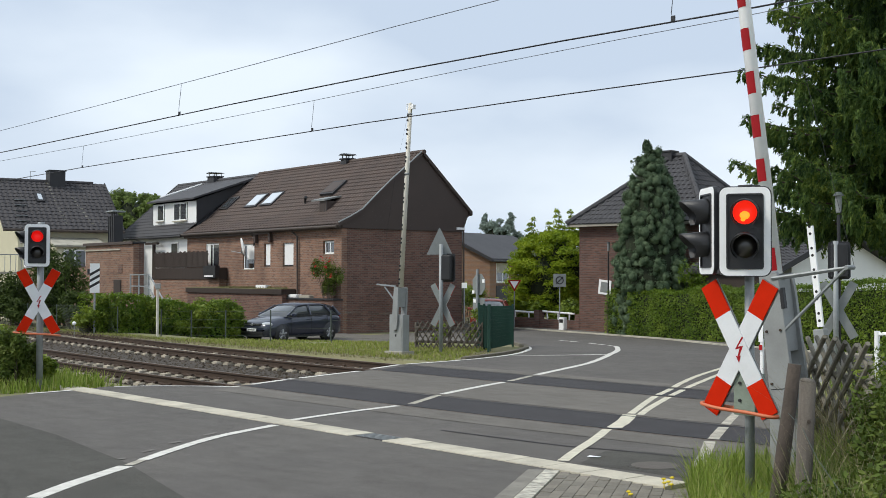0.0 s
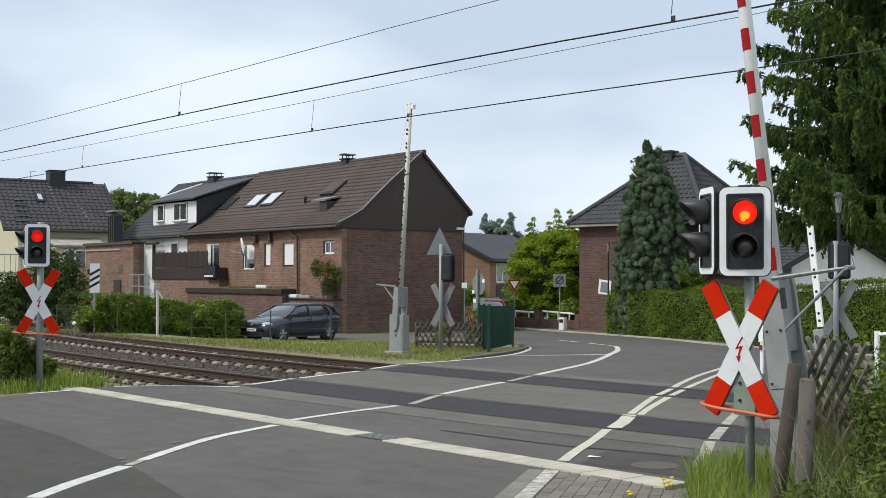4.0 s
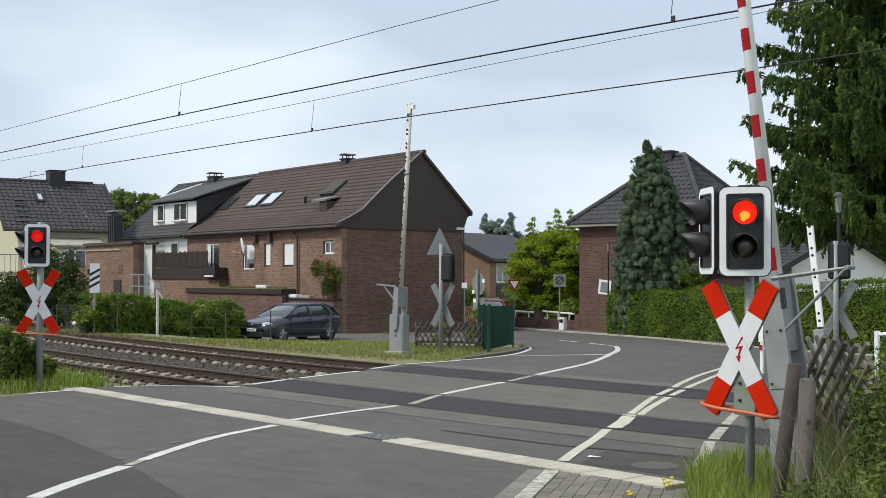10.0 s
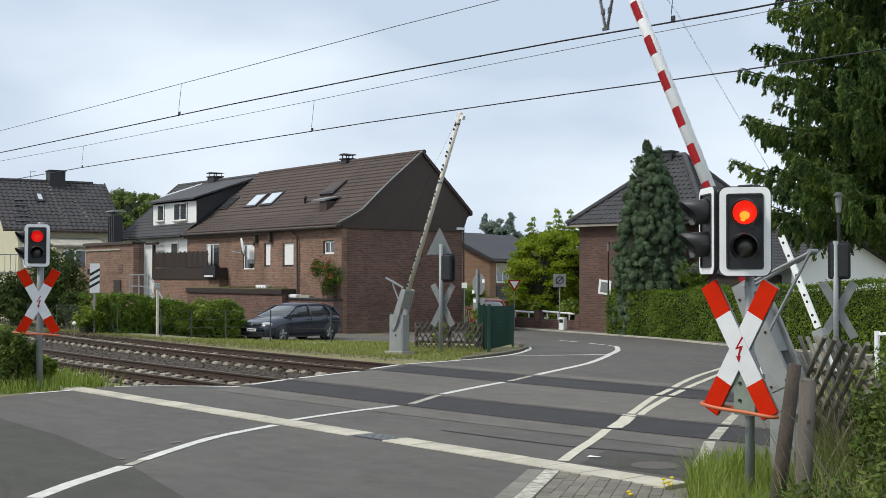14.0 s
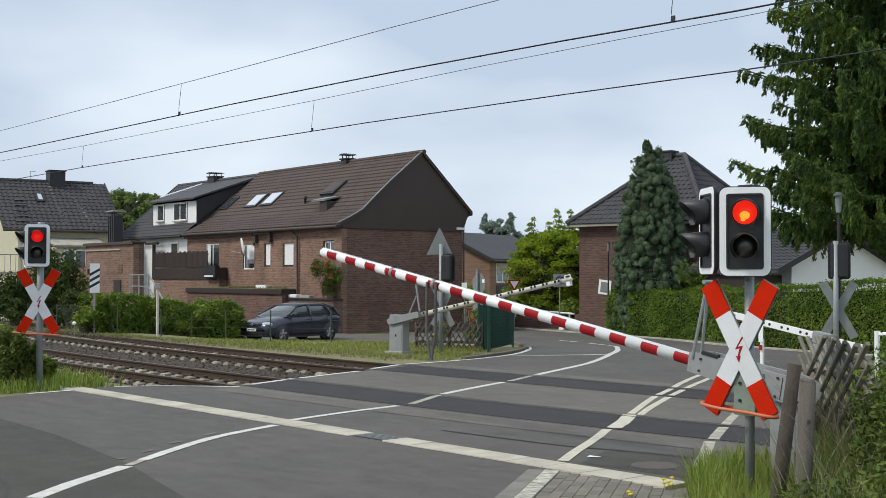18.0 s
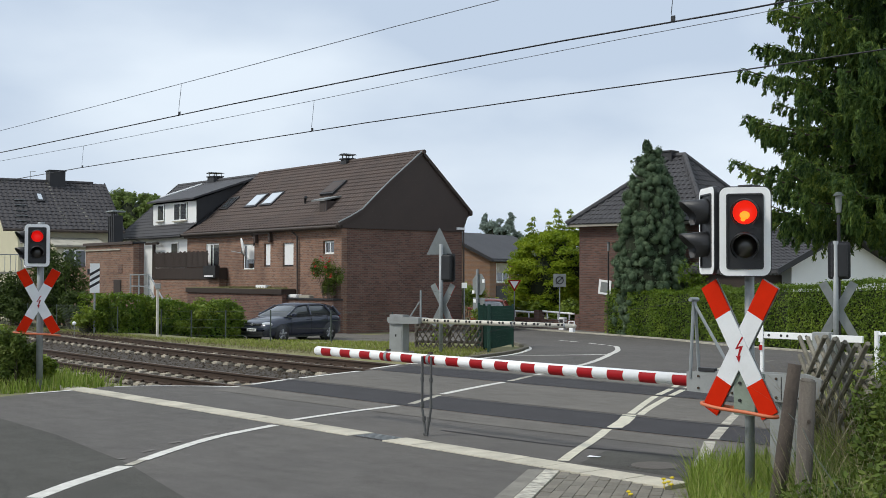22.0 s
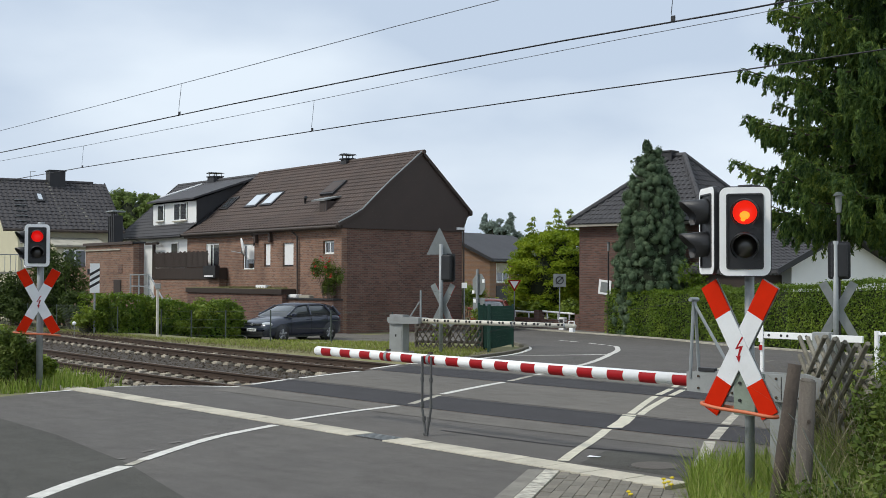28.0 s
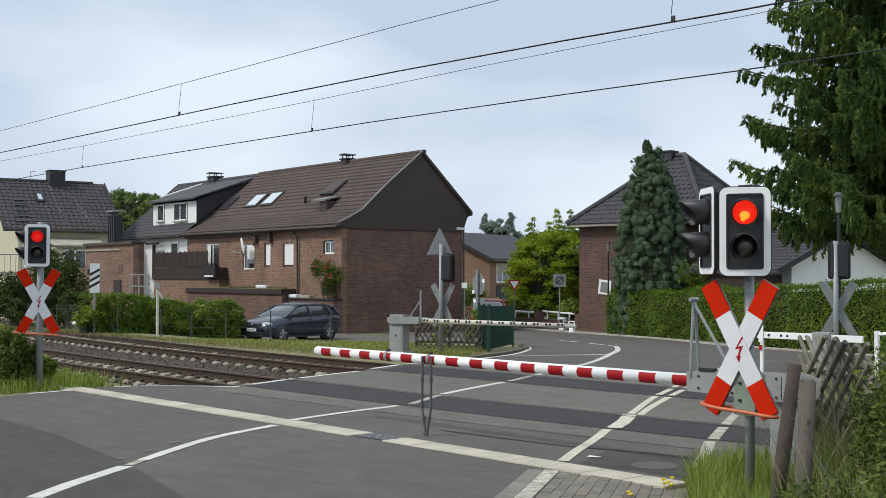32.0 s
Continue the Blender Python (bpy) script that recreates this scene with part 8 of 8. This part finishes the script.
def build_plants():
    rng = np.random.default_rng(21)
    # verge beyond the tracks
    inside = lambda x, y: x < -22.1 - max(0, (y - 20.3)) * 0.72 - 0.25 and y < 24.6 + max(0.0, (x + 34) * -0.02) and noise.noise((x * 0.6, y * 0.6, 2)) > -0.45
    tagged(blades("verge_grass", scatter(30000, (-46, -22.2, 19.6, 27), rng, inside), 0.02, 0.11, 0.012, M_VERGE, rng), "short yellow-green verge grass", "grass", kind="stuff")
    dry = lambda x, y: y < 20.8 + 0.5 * noise.noise((x, y, 5)) or noise.noise((x * 0.5, y * 0.5, 9)) > 0.15
    tagged(blades("dry_verge_grass", scatter(16000, (-60, -23, 18.9, 23.6), rng, dry), 0.02, 0.1, 0.007, M_GRASS_DRY, rng), "straw-coloured dry grass beside the ballast", "grass", kind="stuff")
    # strip between lane and near track on the far side
    acc = lambda x, y: x < -20.75 and y < 10.5 + min(0.5, (-x - 20.7) * 0.12) + 0.15 * noise.noise((x * 2, y * 2, 1))
    tagged(blades("lane_grass", scatter(11000, (-31, -20.7, 8.2, 11.2), rng, acc), 0.06, 0.32, 0.01, M_GRASS, rng), "fresh green grass beside the lane", "grass", kind="stuff")
    # long grass at the near corner
    near = lambda x, y: x > -0.745 * y and x > NEAR_EDGE(y) + 0.1 * noise.noise((x * 3, y * 3, 0))
    tagged(blades("corner_grass", scatter(14000, (-7.4, -4.6, 7.0, 10.6), rng, near), 0.1, 0.45, 0.006, M_GRASS, rng, 0.35), "long fresh green grass at the near corner", "grass", kind="stuff")
    tagged(blades("fence_weeds", scatter(13000, (-5.6, -2.2, 5.6, 10.2), rng, lambda x, y: x > -0.625 * y), 0.2, 0.85, 0.005, M_WEEDS, rng, 0.45), "tall tangled weeds along the fence", "grass", kind="stuff")
    tagged(blades("dry_stalks", scatter(2000, (-6.4, -2.2, 5.8, 10.8), rng, lambda x, y: x > -0.635 * y), 0.4, 1.15, 0.003, M_STALK, rng, 0.55), "dry pale stalks among the weeds", "grass", kind="stuff")
    tagged(blades("right_bank_grass", scatter(9000, (-9.5, 2, 10.3, 11.6), rng, lambda x, y: x > -7.0 + (y - 10.3) * 0.4), 0.15, 0.5, 0.01, M_GRASS, rng), "rough grass on the bank beside the track", "grass", kind="stuff")
    tagged(blades("far_bank_grass", scatter(12000, (-12.6, 6, 19.2, 27.5), rng, lambda x, y: x > -12.2 - (y - 19) * 0.1 and not (y > 21.8 and x < -12)), 0.1, 0.4, 0.01, M_GRASS, rng), "rough grass beyond the track", "grass", kind="stuff")
    def along_fence(n, off):
        out = []
        for _ in range(n):
            u, w = rng.random(), rng.random() ** 1.5 * off
            x, y = lerp(-6.55, -5.1, u) + 0.5 * w + 0.15 * (rng.random() - 0.5), lerp(10.85, 9.45, u) - 0.75 * w
            out.append((x, y, 0.05))
        return out
    tagged(blades("fence_tangle", along_fence(2300, 0.8), 0.15, 0.72, 0.006, M_GRASS, rng, 0.4), "green weeds tangled through the lattice fence", "grass", kind="stuff")
    tagged(blades("fence_straw", along_fence(620, 0.5), 0.5, 1.35, 0.005, M_STALK, rng, 0.5), "dry straw leaning on the lattice fence", "grass", kind="stuff")
    for i, (x, y, sx, sz, m) in enumerate(((-3.9, 6.7, 0.75, 1.0, M_BRAMBLE), (-3.2, 6.9, 0.8, 1.35, M_BRAMBLE), (-4.35, 7.9, 0.5, 1.1, M_BRAMBLE), (-3.4, 5.9, 0.7, 0.9, M_BRAMBLE), (-4.9, 9.1, 0.5, 1.05, M_BRAMBLE), (-2.9, 7.9, 0.8, 1.7, M_BRAMBLE), (-5.5, 10.3, 0.42, 1.5, M_SHRUB), (-5.2, 9.9, 0.42, 1.4, M_SHRUB), (-5.8, 10.62, 0.3, 1.25, M_SHRUB), (-4.8, 9.6, 0.5, 1.6, M_BRAMBLE), (-4.55, 9.0, 0.5, 1.5, M_BRAMBLE), (-4.1, 8.5, 0.5, 1.35, M_BRAMBLE), (-5.05, 9.35, 0.35, 1.2, M_BRAMBLE))):
        shrub("bramble", (x, y, 0), (sx, sx, sz), "tangled green bramble growing through the lattice fence", m, 40 + i, 2600, 0.026, 16)
    # shrubs along the yard
    hedge("garden_hedge", [(-41.5, 19.75), (-41.9, 22.3), (-42.1, 24.5), (-42.3, 26.5)], 1.2, 1.1, 1.5, "dense loose yellow-green hedge beside the railway", M_HEDGE, 33, 700, 0.06, 0.0, 0.45)
    for i in range(11):
        u = i / 10
        shrub("garden_shrub", (lerp(-41.2, -41.9, u) + 0.2 * math.sin(i * 2.1), lerp(19.6, 26.2, u), land(-42, lerp(19.6, 26.0, u))), (0.65, 0.7, lerp(1.15, 1.5, u) + 0.25 * math.sin(i * 1.7)), "leafy yellow-green garden shrub beside the railway", M_SHRUB, 60 + i, 2400, 0.06, 16)
    for i, (x, y, s, h) in enumerate(((-49.2, 21.6, 1.1, 3.5), (-48.9, 21.9, 1.2, 3.7), (-48.3, 22.2, 1.0, 3.4), (-50.8, 20.9, 1.1, 2.4), (-46.0, 21.2, 0.9, 1.6), (-47.5, 20.9, 0.9, 1.5), (-52.5, 20.6, 1.0, 1.7), (-54, 20.3, 1.0, 1.6), (-51.6, 21.5, 1.2, 2.2), (-53.4, 21.2, 1.3, 2.0), (-55.6, 20.9, 1.4, 2.1), (-49.6, 20.4, 0.9, 1.3))):
        shrub("tall_shrub", (x, y, land(x, y)), (s, s, h), "tall dark green shrub before the brick outbuilding", M_SHRUB_DARK, 80 + i, 2600, 0.075, 16)
    for i, (x, y, s, h) in enumerate(((-21.5, 8.8, 0.42, 1.0), (-22.0, 8.9, 0.5, 1.15), (-21.75, 9.3, 0.35, 0.8), (-22.6, 8.75, 0.6, 1.0), (-23.4, 9.1, 0.7, 1.15), (-22.0, 9.55, 0.35, 0.55), (-24.4, 9.6, 0.7, 1.0))):
        shrub("lane_shrub", (x, y, 0), (s, s, h), "low green shrub at the foot of the signal", M_BRAMBLE if i < 4 else M_SHRUB, 90 + i, 2000, 0.042, 12)
    # climbing rose
    r = shrub("climbing_rose", (-45.75, 33.7, 0.95), (1.35, 0.4, 2.1), "climbing rose with red blooms against the wall", M_BRAMBLE, 99, 3000, 0.055, 18)
    rr = np.random.default_rng(5)
    V = leaf_cloud([(0.4, -0.35, 1.6), (0.5, -0.3, 1.9), (-0.5, -0.3, 1.7), (-0.1, -0.3, 1.95), (0.5, -0.35, 1.15), (-0.7, -0.3, 1.2)], [(0.26, 0.14, 0.16)] * 6, 64, 0.055, rr)
    leaf_mesh("bloom", V, M_FLOWER, r)
    # bushes down the road
    for i, (x, y, s, h) in enumerate(((-48.5, 45.6, 1.5, 2.2), (-50.5, 46.9, 1.6, 2.4), (-46.8, 46.6, 1.2, 1.7), (-44.6, 46.2, 1.0, 1.5), (-42.3, 46.0, 0.9, 1.6), (-41.3, 45.6, 0.6, 1.2), (-53, 48, 1.8, 2.6))):
        shrub("roadside_bush", (x, y, -0.55), (s, s, h), "rounded green bush along the road", M_SHRUB, 110 + i, 1500, 0.1, 12)
    shrub("garden_bush", (-31.7, 43.3, -0.5), (1.3, 1.3, 3.6), "fresh green bush behind the clipped hedge", M_HEDGE, 130, 5000, 0.07, 20)
    shrub("yard_bush", (-26.25, 24.75, -0.05), (0.4, 0.4, 1.3), "small green bush beside the mesh fence", M_SHRUB, 121, 1400, 0.045, 10)
    shrub("yard_bush", (-27.7, 24.7, -0.05), (0.55, 0.55, 0.75), "small green bush behind the lattice fence", M_SHRUB, 120, 900, 0.05, 8)
    # yellow flowers at the near corner
    fl = thing("yellow_flowers", (0, 0, 0), "small yellow dandelion flowers at the kerb", "flowers", kind="stuff")
    rnd = random.Random(3)
    bm = bmesh.new()
    for x, y, z in ((-7.32, 9.46, 0.05), (-7.27, 9.33, 0.06), (-7.37, 9.58, 0.07), (-7.24, 9.4, 0.04), (-7.22, 8.74, 0.05), (-7.16, 8.7, 0.04), (-7.3, 9.36, 0.09)):
        bmesh.ops.create_uvsphere(bm, u_segments=8, v_segments=5, radius=0.024, matrix=Matrix.Translation((x, y, z)) @ Matrix.Diagonal((1, 1, 0.5, 1)))
        add_cyl(bm, (x, y, 0), (x, y, z), 0.003, seg=4)
    part("blossom", bm, M_YELLOW, fl)


build_small()
build_plants()

motions()
